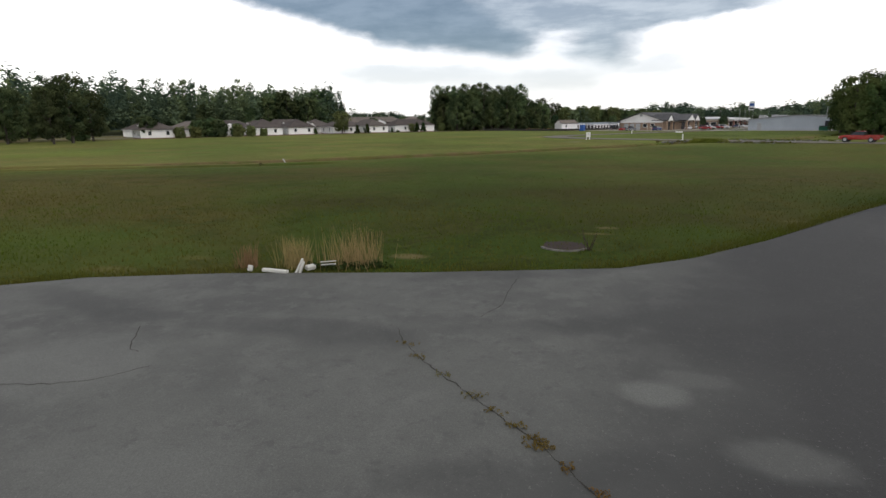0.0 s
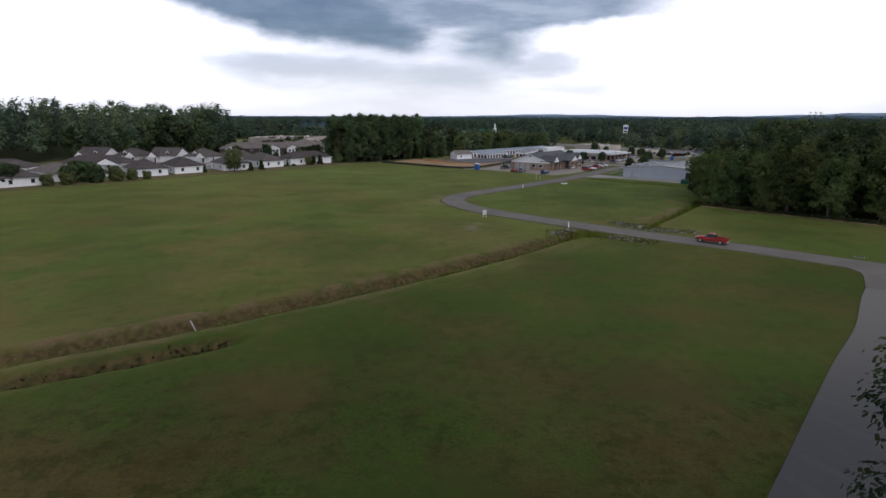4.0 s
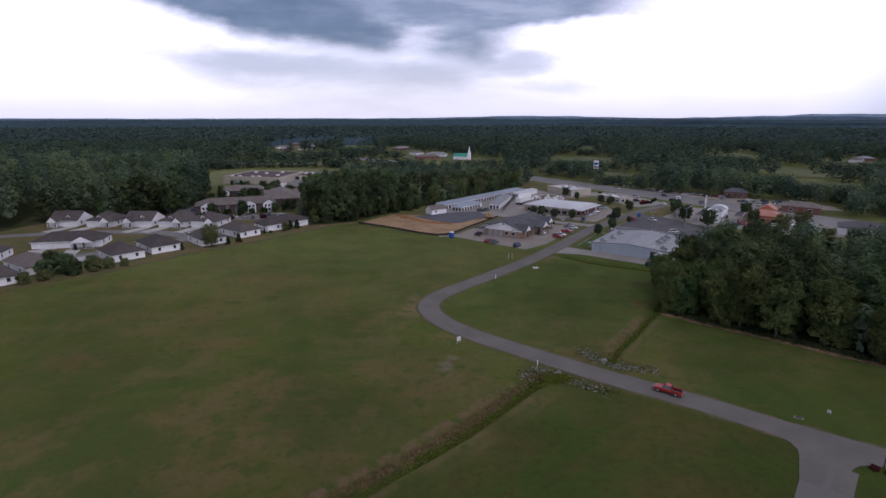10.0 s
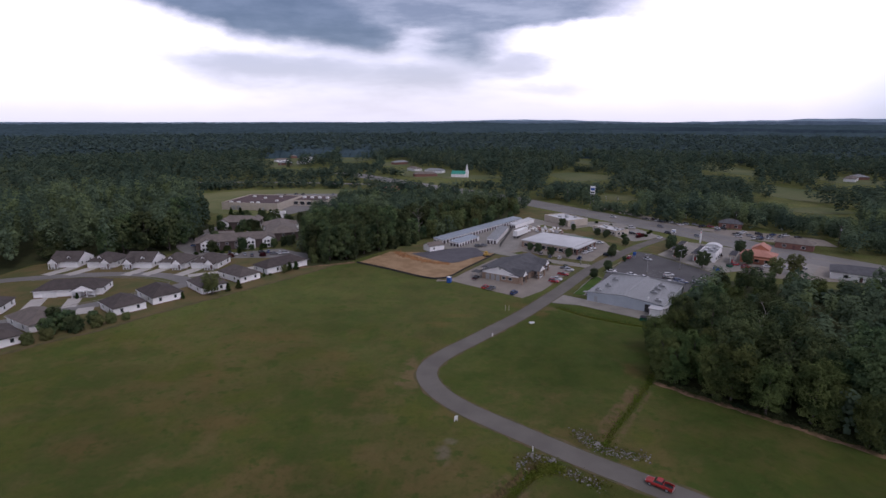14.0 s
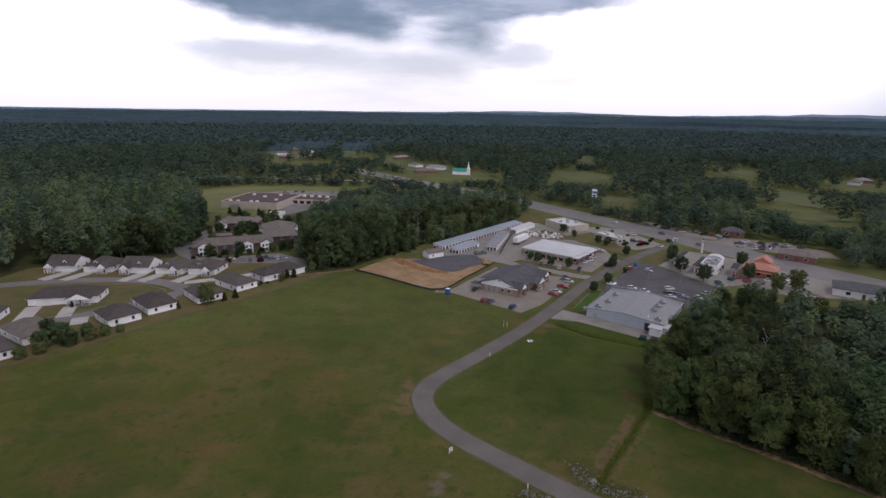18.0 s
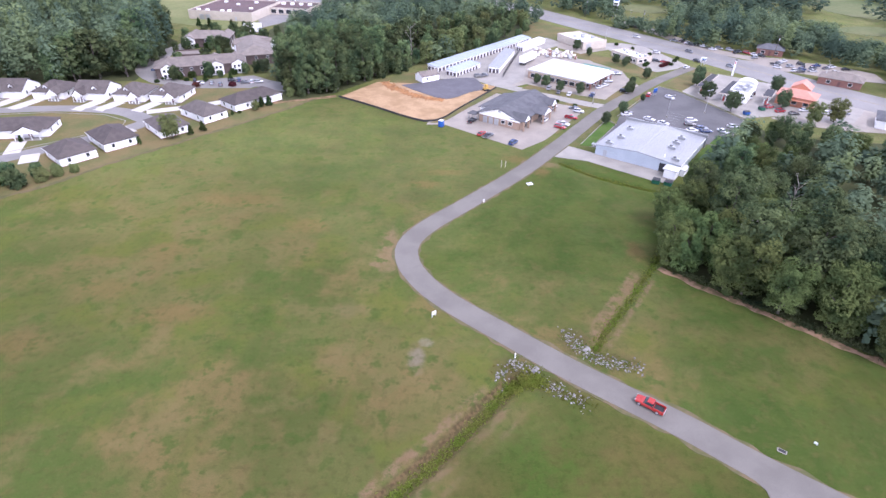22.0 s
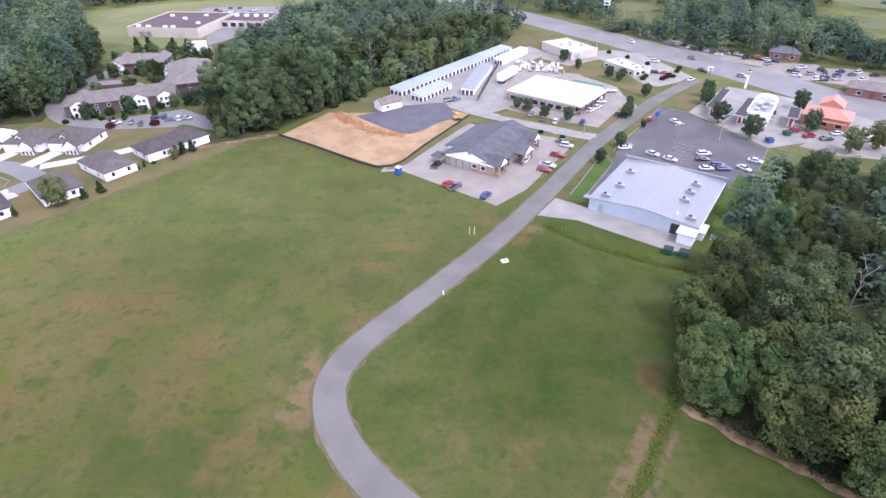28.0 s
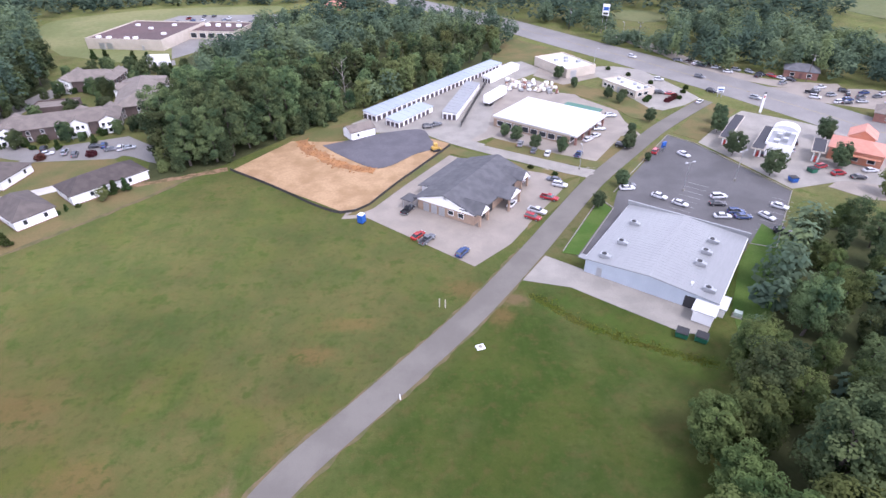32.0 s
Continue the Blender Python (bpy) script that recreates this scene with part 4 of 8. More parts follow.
strip("bank", [(50.2, 119.0), (55.0, 114.4), (59.1, 110.7), (63.6, 106.9), (70.6, 100.7), (84.7, 88.0), (100.3, 74.6)], 1.5, CLAYBANK, "bare brown bank at the wood's edge", "bank", 0.06, 0.8, 1.1)
patch("woodland_floor", [(53, 122.5), (60.5, 111.5), (72, 101), (86, 88.5), (101, 75.5), (240, -40), (330, 150), (170, 192), (131, 194), (112.5, 204), (94.5, 186), (74, 154.5), (60, 136)], LITTER, "dark leaf litter under the trees", "ground", 0.03)
patch("woodland_floor", [(-60, 223), (-43, 233), (-27, 256), (-17, 268), (-8, 285), (45, 345), (55, 395), (0, 470), (-60, 440), (-95, 410), (-98, 345), (-76, 275)], LITTER, "dark leaf litter under the trees", "ground", 0.03)
patch("woodland_floor", [(-179, 226), (-160, 240), (-126, 247), (-137, 315), (-215, 400), (-500, 460), (-600, 120), (-190, 130)], LITTER, "dark leaf litter under the trees", "ground", 0.025)
patch("lawn", [(-45, 231), (-60, 209.5), (-75, 190.5), (-93.6, 167.5), (-105, 150.7), (-117.3, 138), (-150, 95), (-190, 130), (-178, 226), (-160, 239), (-126, 246), (-100, 240), (-76, 240), (-60, 223)], LAWN, "dry lawns round the white houses", "lawn", 0.035)
strip("path", [(-45, 231.5), (-60, 210), (-75, 191), (-93.6, 168), (-105, 151.2), (-117.3, 138.5), (-150, 95)], 1.5, DRYGRASS, "brown worn edge between field and gardens", "field edge", 0.05, wob=1.1)
strip("bank", [(-64, 221.5), (-52, 226.5), (-40, 231.8)], 2.2, CLAYBANK, "bare reddish strip at the foot of the wood", "bank", 0.06, 1.0, 0.9)
strip("road", [(-215, 170), (-185, 196), (-162, 207), (-138, 212), (-116, 211), (-104, 205), (-100, 199), (-111, 184), (-134, 162), (-165, 132)], 6.4, HIGHWAY, "pale street looping between the houses", "road", 0.07)
strip("road", [(-104, 210), (-88, 218), (-77, 226), (-70, 233)], 4.5, DRIVE, "pale concrete shared drive", "drive", 0.06)
patch("lawn", [(-170, 190), (-140, 203), (-116, 204), (-108, 198), (-116, 186), (-138, 168), (-160, 150)], LAWN, "green lawn inside the street loop", "lawn", 0.05)
kerb([(-162, 202.6), (-138, 207.6), (-117, 206.4), (-107, 201), (-106, 197), (-114.5, 186.5), (-137, 165.5)], "pale kerb of the looping street")
strip("road", [(-60, 240), (-76, 247), (-104, 243), (-124, 256), (-133, 276), (-131, 304), (-120, 336), (-100, 346)], 9, HIGHWAY, "grey drive round the apartment blocks", "road", 0.05)
patch("pavement", [(-104, 238), (-76, 240), (-70, 250), (-80, 257.5), (-100, 249)], HIGHWAY, "grey parking court of the apartments", "parking lot", 0.065)
patch("lawn", [(-160, 360), (-112, 350), (-100, 420), (-80, 475), (-105, 484), (-172, 474), (-212, 440), (-190, 394)], MEADOW, "pale meadow beside the big store", "meadow", 0.04, True)
patch("pavement", [(-112, 372), (-104, 352), (-68, 420), (-66, 455), (-140, 455), (-150, 425)], HIGHWAY, "wide grey car park of the big store", "parking lot", 0.055)
FIELDS = [(352, 680, 30, 72), (150, 598, 34, 44), (298, 466, 30, 60), (207, 808, 14, 55), (141, 436, 17, 18), (-137, 900, 32, 105), (-222, 850, 48, 150), (-20, 640, 34, 60), (30, 590, 36, 22), (420, 560, 30, 40), (-62, 770, 24, 50), (262, 372, 22, 15)]
for i, (cx, cy, rx, ry) in enumerate(FIELDS):
    pts = [(cx + rx * math.cos(a) * (1 + 0.15 * math.sin(3 * a + i)), cy + ry * math.sin(a)) for a in [k * math.tau / 14 for k in range(14)]]
    patch("pasture", pts, FIELDGRASS, "pale far pasture between woods", "pasture", 0.05)


def stalls(x, y, ang, count, pitch=2.7, length=5.2):
    """A row of painted stall lines."""
    bm = bmesh.new()
    for i in range(count + 1):
        cuboid(bm, i * pitch, 0, 0, 0.1, length, 0.008)
    ob = new("stall_marking", mesh_of(bm, "stall_marking", MARKING))
    ob.matrix_basis = pose(x, y, 0.046, 0, 0, ang)
    tagged(ob, "faded white parking stall lines", "marking", "", "structure")


for x, y, a, c in ((79, 205, 53, 6), (95, 194, 53, 7)):
    stalls(x, y, a, c)
kerb([(47.0, 187.8), (59.2, 208.6), (61.4, 210.2), (63.0, 206.2), (50.2, 185.8)], "pale concrete kerb round the grass strip")
kerb([(65.4, 214.6), (90, 248.6), (92.6, 252.2), (98.8, 245.2), (104.4, 231.2), (111.3, 213.8), (93.6, 187.7), (88.8, 189.6)])


# ---- trees ----


def leaf_cloud(rng, centres, radii, per, size, squash=0.8, up=0.4, loose=0.5, middle=None):
    """Small leaf cards strewn over balls: vertices and faces."""
    c = np.repeat(np.asarray(centres, float), per, axis=0)
    r = np.repeat(np.asarray(radii, float), per)
    n = len(c)
    d = rng.normal(size=(n, 3))
    d /= np.linalg.norm(d, axis=1)[:, None]
    p = c + d * (r * rng.uniform(0.62, 1.06, n))[:, None] * np.array([1, 1, squash])
    nor = d + rng.normal(scale=loose, size=(n, 3))
    if middle is not None:
        out = p - np.asarray(middle, float)
        nor = nor * 0.8 + 0.55 * out / (np.linalg.norm(out, axis=1)[:, None] + 1e-9)
    nor[:, 2] += up
    nor /= np.linalg.norm(nor, axis=1)[:, None]
    a = np.cross(nor, rng.normal(size=(n, 3)))
    a /= np.linalg.norm(a, axis=1)[:, None] + 1e-9
    b = np.cross(nor, a)
    s = (size * rng.uniform(0.6, 1.3, n))[:, None]
    quad = np.stack([p - a * s - b * s * 0.6, p + a * s - b * s * 0.35, p + a * s * 0.9 + b * s * 0.6, p - a * s * 0.7 + b * s * 0.7], axis=1)
    return quad.reshape(-1, 3)


def quads_mesh(name, verts, mat):
    n = len(verts) // 4
    me = bpy.data.meshes.new(name)
    me.vertices.add(len(verts))
    me.vertices.foreach_set("co", np.asarray(verts, np.float32).ravel())
    me.loops.add(n * 4)
    me.loops.foreach_set("vertex_index", np.arange(n * 4, dtype=np.int32))
    me.polygons.add(n)
    me.polygons.foreach_set("loop_start", np.arange(0, n * 4, 4, dtype=np.int32))
    me.update(calc_edges=True)
    me.validate()
    me.materials.append(mat)
    return me


def trunk_mesh(rng, h, spread, r, limbs=6):
    bm = bmesh.new()
    p = Vector((0, 0, -0.2))
    pts = [p]
    for i in range(5):
        p = p + Vector((rng.normal() * 0.02 * h * 0.3, rng.normal() * 0.02 * h * 0.3, h * 0.82 / 5))
        pts.append(p)
    for i in range(5):
        tube(bm, pts[i], pts[i + 1], r * (1 - i * 0.17), r * (1 - (i + 1) * 0.17), 7)
    tips = []
    for i in range(limbs):
        k = 1 + i * 4 / limbs
        a = pts[int(k)].lerp(pts[min(int(k) + 1, 5)], k - int(k))
        ang = i * 2.4 + rng.uniform(-0.4, 0.4)
        reach = spread * rng.uniform(0.55, 0.95) * (1 - 0.1 * k)
        b = a + Vector((math.cos(ang) * reach, math.sin(ang) * reach, h * rng.uniform(0.08, 0.2)))
        m = a.lerp(b, 0.55) + Vector((0, 0, h * 0.02))
        tube(bm, a, m, r * 0.38, r * 0.24, 5), tube(bm, m, b, r * 0.24, r * 0.08, 5)
        tips.append(b)
        for s in (-1, 1):
            c = m + Vector((math.cos(ang + s * 0.8), math.sin(ang + s * 0.8), 0.7)) * reach * 0.45
            tube(bm, m, c, r * 0.14, r * 0.05, 4)
            tips.append(c)
    return bm, tips


def tree(seed, h, spread, label, leaf=0.42, per=75, low=0.3, mat=None, group="", balls=36):
    """A tree as thing: trunk with limbs, and a crown of leaf cards round the limb tips."""
    rng = np.random.default_rng(seed)
    t = thing("tree", label, "tree", None, group)
    bm, tips = trunk_mesh(rng, h, spread, 0.02 * h + 0.04)
    part("trunk", bm, BARK, t)
    centres, radii = [], []
    for i in range(balls):
        f = (i + 0.5) / balls
        z = h * (low + (0.93 - low) * f)
        prof = math.sin(math.pi * min(1.0, 0.22 + 0.78 * (1 - f) ** 0.8) * 0.62 + 0.35)
        ang = i * 2.4 + rng.uniform(-0.5, 0.5)
        rr = spread * prof * rng.uniform(0.35, 0.8)
        centres.append((math.cos(ang) * rr, math.sin(ang) * rr, z)), radii.append(spread * rng.uniform(0.20, 0.38))
    for q in tips[::3]:
        centres.append(tuple(q)), radii.append(spread * rng.uniform(0.18, 0.28))
    crown = new("crown", quads_mesh("crown", leaf_cloud(rng, centres, radii, per, leaf, 0.8, 0.7, 0.45, middle=(0, 0, h * 0.45)), mat or LEAF))
    crown.parent = t
    return t


def dead_tree(seed, h):
    rng = np.random.default_rng(seed)
    t = thing("dead_tree", "bare bleached dead tree among green trees", "tree")
    bm, _ = trunk_mesh(rng, h, h * 0.32, 0.2, 11)
    part("trunk", bm, DEADWOOD, t)
    return t


PROTOS = [tree(11, 15.5, 4.8, "tall leafy green broadleaf tree in a dense wood", 0.19, 185, 0.16), tree(12, 13.0, 4.3, "rounded green broadleaf tree in a dense wood", 0.18, 185, 0.14),
          tree(13, 17.0, 4.6, "tall slender green tree in a dense wood", 0.19, 185, 0.2), tree(14, 11.0, 4.0, "low spreading green tree in a dense wood", 0.17, 175, 0.12),
          tree(15, 14.0, 5.2, "broad dark green tree in a dense wood", 0.19, 185, 0.14), tree(16, 8.0, 3.2, "young bushy tree at the wood's edge", 0.16, 150, 0.05)]
LIGHT = len(PROTOS)
PROTOS += [tree(61, 15.0, 4.9, "leafy green tree in the middle wood", 0.40, 44, 0.16), tree(62, 13.0, 4.6, "rounded yellow-green tree in the middle wood", 0.38, 44, 0.14, LEAF2), tree(63, 17.0, 5.0, "tall green tree in the middle wood", 0.40, 46, 0.2)]
SUNNY = len(PROTOS)
PROTOS += [tree(64, 13.5, 4.6, "yellow-green broadleaf tree in the eastern wood", 0.18, 185, 0.14, SUNLEAF), tree(65, 11.5, 4.1, "low yellow-green tree in the eastern wood", 0.17, 175, 0.12, SUNLEAF)]


def inside(x, y, poly):
    c = False
    for (ax, ay), (bx, by) in zip(poly, poly[1:] + poly[:1]):
        if (ay > y) != (by > y) and x < (bx - ax) * (y - ay) / (by - ay) + ax:
            c = not c
    return c


def plant(t, x, y, s=1.0, rz=0.0, first=False):
    m = pose(x, y, height(x, y) - 0.1, 0, 0, rz)
    if first:
        t.matrix_basis = m @ Matrix.Diagonal((s, s, s, 1))
        return t
    c = copy_thing(t, m)
    c.scale = (s, s, s)
    return c


USED = set()


def grove(poly, step, seed, kinds, group, keep=lambda x, y: True, scale=(0.85, 1.15), tall=lambda x, y: 1.0):
    rng = random.Random(seed)
    xs, ys = [p[0] for p in poly], [p[1] for p in poly]
    y = min(ys)
    n = 0
    while y < max(ys):
        x = min(xs)
        while x < max(xs):
            px, py = x + rng.uniform(-0.42, 0.42) * step, y + rng.uniform(-0.42, 0.42) * step
            if inside(px, py, poly) and keep(px, py):
                k = rng.choice(kinds)
                first = k not in USED
                USED.add(k)
                t = plant(PROTOS[k], px, py, rng.uniform(*scale) * tall(px, py), rng.uniform(0, 360), first)
                tagged(t, group=group)
                n += 1
            x += step
        y += step
    return n


WOOD_EAST = [(53, 124), (64, 113.5), (86, 92.5), (104, 78), (140, 60), (176, 90), (172, 150), (150, 186), (131, 190), (112.5, 201), (97, 186), (72, 154), (58, 137)]
EDGE_EAST = [(52.0, 121.5), (62.0, 110.5), (85, 89.5), (103, 74.5), (107, 79.5), (88, 95), (66, 116), (58, 126), (61, 137), (75, 155), (72, 156.5), (57, 138)]
WOOD_MID = [(-58, 226), (-43, 236), (-26, 258), (-14, 270), (-5, 284), (47, 342), (54, 380), (30, 390), (-30, 330), (-68, 300), (-67, 262)]
grove(EDGE_EAST, 4.7, 3, [SUNNY + 1, 5, 5, SUNNY], "trees of the eastern wood", scale=(0.7, 1.15))
EASTEDGE = [(104, 78), (86, 92.5), (64, 113.5), (53, 124), (58, 137), (72, 154), (97, 186), (112.5, 201), (150, 186)]


def near_east(x, y):
    return inside(x, y, WOOD_EAST) and to_line(x, y, EASTEDGE) < 21


grove(WOOD_EAST, 7.0, 4, [0, SUNNY, 2, SUNNY + 1, 4], "trees of the eastern wood", near_east, (0.6, 1.25), lambda x, y: 1.12 - 0.58 * smooth((y - 112) / 68))
FRONT = [(-62, 222), (-43, 230), (-20, 262), (-24, 290), (-70, 282)]
grove(FRONT, 6.6, 5, [0, 1, 2, 4], "trees of the middle wood", lambda x, y: inside(x, y, WOOD_MID), (1.0, 1.3))
grove(WOOD_MID, 9.6, 17, [LIGHT, LIGHT, LIGHT + 1, LIGHT + 2], "trees of the middle wood", lambda x, y: not inside(x, y, FRONT), (0.7, 1.05), lambda x, y: 1.0 - 0.25 * smooth((y - 290) / 50))
grove([(-60, 224), (-43, 233.5), (-26, 255.5), (-14, 267), (-5, 281), (48, 340), (46, 344), (-9, 286), (-18, 272), (-29, 259), (-45, 237), (-59, 228)], 5.6, 7, [5, 5, 3], "trees of the middle wood", scale=(0.6, 0.95))
grove([(-184, 227), (-160, 241.5), (-128, 249), (-139, 315), (-150, 334), (-156, 328), (-147, 312), (-138, 258), (-162, 251), (-186, 238)], 7.6, 18, [1, 3, LIGHT, LIGHT + 2], "trees of the western forest", scale=(1.0, 1.45))
grove([(-110, 94), (-124, 118), (-172, 138), (-205, 100), (-150, 66)], 12.5, 8, [0, 1, 3, 4], "trees of the western wood", scale=(0.75, 1.1))
grove([(-126, 250), (-84, 254), (-80, 262), (-96, 272), (-78, 300), (-84, 330), (-104, 345), (-136, 330), (-134, 300), (-128, 270)], 10.0, 15, [5, 5, 3], "trees among the apartments", lambda x, y: all(abs((x - cx) * math.cos(q) + (y - cy) * math.sin(q)) > w or abs((y - cy) * math.cos(q) - (x - cx) * math.sin(q)) > e for cx, cy, q, w, e in ((-103.6, 262, 0.384, 21, 9.5), (-89.5, 291, 1.92, 19, 10.5), (-118.5, 311, 0.1, 13, 9.5), (-106.5, 344, 0.07, 7, 5), (-116, 281, 0.26, 9, 7))), (0.35, 0.75))
plant(dead_tree(31, 16), 67.5, 119, 1, 40, True)
plant(dead_tree(32, 15), 74.5, 123, 1, 10, True)
plant(dead_tree(33, 19), -14, 288, 1, 70, True)
plant(dead_tree(34, 15), 87, 138, 1, 200, True)
plant(dead_tree(35, 17), 71.5, 129.5, 1, 90, True)
# two trees out of view, added for their shade on pad and drive
plant(tree(42, 13.0, 5.0, "unseen green tree added to shade the asphalt drive", 0.3, 90, 0.25), 21, 2, 1, 0, True)
plant(tree(43, 12.0, 4.8, "unseen broad green tree added to shade the asphalt drive", 0.3, 90, 0.25), 28, 10, 1, 0, True)
plant(tree(41, 12.6, 4.6, "green tree beside the asphalt drive", 0.11, 300, 0.64), 15.3, 10.6, 1, 0, True)


CLEAR = [(-200, 80), (-182, 226), (-160, 240), (-126, 247), (-137, 315), (-190, 390), (-220, 440), (-180, 482), (-60, 492), (-50, 455), (-82, 410), (-84, 345), (-72, 275), (-60, 223), (-43, 233), (-26, 256), (-5, 282), (47, 341), (60, 385), (45, 420), (58, 432), (140, 322), (152, 316), (186, 296), (198, 264), (188, 246), (214, 212), (272, 162), (372, 92), (350, 66), (250, 130), (190, 180), (170, 188), (131, 193), (113, 203), (94, 186), (69, 154), (52, 122), (86, 90), (150, 40), (150, -60), (-200, -60)]
FARROADS = [([(-120, 640), (-40, 540), (15, 475), (52, 428), (85, 377)], 16), ([(-330, 500), (-260, 532), (-160, 538), (-55, 520), (-10, 505)], 9), ([(150, 272), (161, 251), (174, 232), (200, 200), (260, 150), (360, 80)], 14)]


def wooded(x, y):
    if inside(x, y, CLEAR):
        return False
    for cx, cy, rx, ry in FIELDS:
        if ((x - cx) / rx) ** 2 + ((y - cy) / ry) ** 2 < 1:
            return False
    return all(to_line(x, y, l) > w for l, w in FARROADS)


def tree_room(x, y):
    """How tall trees stand: low before the open pastures and roads, full elsewhere."""
    r, room = math.hypot(x, y), 30.0
    for cx, cy, rx, ry in FIELDS:
        d = math.hypot(cx, cy)
        near = d - ry
        if r < near and abs(x * cy - y * cx) / d < rx * 0.95 * r / d:
            room = min(room, max(3.0, 48 * (1 - r / near)))
    if -330 < x < 10 and 470 < y < 512:
        room = min(room, 6.0)
    return room


def woodland(name, seed, near, far, step, balls, per, leaf, hmin, hmax, label, mat=None):
    """Many far trees as one mass of leaf clumps."""
    rng = np.random.default_rng(seed)
    centres, radii = [], []
    y = -60.0
    while y < far:
        x = -far
        while x < far:
            px, py = x + rng.uniform(-0.7, 0.7) * step, y + rng.uniform(-0.7, 0.7) * step
            r = math.hypot(px, py)
            x += step
            if not near <= r < far or abs(px) > 0.95 * max(py, 0) + 130 or not wooded(px, py):
                continue
            under = near_east(px, py)
            if under and to_line(px, py, EASTEDGE) < 14:
                continue
            if inside(px, py, FRONT) or inside(px, py, WOOD_MID):
                continue
            h = rng.uniform(hmin, hmax) * (1.25 if px < -115 and py < 480 else 0.5 if px > 40 and r < 330 else 0.68 if px > 40 and r < 430 else 0.5 if -110 < px <= 60 and 255 < py < 440 else 1.0)
            room = tree_room(px, py)
            if room < 5.0:
                continue
            h = min(h * 0.42 if under else h, room)
            w = step * rng.uniform(0.38, 0.85)
            for k in range(balls):
                f = (k + 0.6) / balls
                a = rng.uniform(0, math.tau)
                q = w * 0.6 * math.sin(math.pi * (0.25 + 0.6 * f)) * rng.uniform(0.3, 1)
                centres.append((px + q * math.cos(a), py + q * math.sin(a), h * (0.25 + 0.68 * f)))
                radii.append(w * rng.uniform(0.42, 0.7))
        y += step
    ob = new(name, quads_mesh(name, leaf_cloud(rng, centres, radii, per, leaf, 0.9, 1.2 if mat is None else 1.9, 0.3 if mat is None else 0.18), mat or FARLEAF))
    return tagged(ob, label, "woodland", "", "stuff")


woodland("woodland", 51, 60, 430, 7.8, 7, 46, 0.52, 13, 23, "dense dark green broadleaf woodland, slight haze in its colour")
woodland("woodland", 52, 430, 950, 10.5, 4, 20, 1.05, 9, 18, "distant dense green woodland, bluish haze in its colour", FARTREE)

woodland("woodland", 53, 950, 1900, 20, 3, 12, 2.4, 8, 19, "far woodland towards the skyline, haze painted into its green", HAZELEAF)


def far_canopy():
    """The unbroken tree tops from the middle distance to the hills on the skyline."""
    rng = np.random.default_rng(7)
    verts, faces = [], []
    rs = [900 * (4850 / 900) ** (i / 150) for i in range(151)]
    na = 420
    for r in rs:
        f = (r - 900) / 3950
        for k in range(na + 1):
            a = radians(-58 + 116 * k / na)
            x, y = r * math.sin(a), r * math.cos(a)
            roll = 10 * noise.noise(Vector((x * 0.0016, y * 0.0016, 3))) + 5 * noise.noise(Vector((x * 0.006, y * 0.006, 9)))
            z = 7 + roll * smooth(f * 2) + 10 * f ** 1.5 + rng.uniform(-3, 3) * (1 + f)
            verts.append((x, y, z if r > 905 else -1))
    n = na + 1
    faces = [(j * n + i, j * n + i + 1, (j + 1) * n + i + 1, (j + 1) * n + i) for j in range(150) for i in range(na)]
    me = bpy.data.meshes.new("far_woodland")
    me.from_pydata(verts, [], faces)
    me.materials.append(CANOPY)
    tagged(new("far_woodland", me), "endless tree tops reaching to the skyline, painted hazy blue-green", "woodland", "", "stuff")


# haze of the far distance is put into this blue colour
CANOPY = material("hazy_far_tree_tops", (0.044, 0.070, 0.080), (0.062, 0.092, 0.104), 0.9, 0.006, 0.05, world_space=True, gloss=0.0)
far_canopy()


def ridge(r, top, seed, mat, label, west=0.55):
    bm = bmesh.new()
    prev = None
    for k in range(0, 181):
        a = radians(-62 + 124 * k / 180)
        h = top * (west + (1 - west) * smooth((k - 60) / 90)) * (0.8 + 0.45 * noise.noise(Vector((k * 0.045, seed, 0))) + 0.12 * noise.noise(Vector((k * 0.3, seed, 5))))
        x, y = r * math.sin(a), r * math.cos(a)
        row = [bm.verts.new((x, y, -20)), bm.verts.new((x, y, h)), bm.verts.new((x * 1.01, y * 1.01, -20))]
        if prev:
            for i in range(2):
                bm.faces.new((prev[i], row[i], row[i + 1], prev[i + 1]))
        prev = row
    tagged(new("backdrop", mesh_of(bm, "backdrop", mat)), label, "hills", "", "structure")


# the hills' blues stand for haze, paler with each farther ridge
HILL1 = material("haze_blue_green_hills", (0.15, 0.21, 0.27), (0.19, 0.25, 0.31), 1.0, 0.002, 0.02, world_space=True, gloss=0.0)
HILL2 = material("haze_pale_blue_hills", (0.36, 0.46, 0.55), (0.40, 0.50, 0.59), 1.0, 0.002, 0.02, world_space=True, gloss=0.0)
HILL0 = material("haze_blue_wooded_slope", (0.060, 0.092, 0.112), (0.080, 0.114, 0.138), 1.0, 0.006, 0.05, world_space=True, gloss=0.0)
ridge(2600, 30, 4.0, HILL0, "long low wooded slope, its blue painted as haze", 0.15)
ridge(4860, 52, 2.0, HILL1, "low wooded hills on the skyline, painted haze blue-green")
ridge(4930, 66, 7.0, HILL2, "distant hills on the skyline, painted pale haze blue")


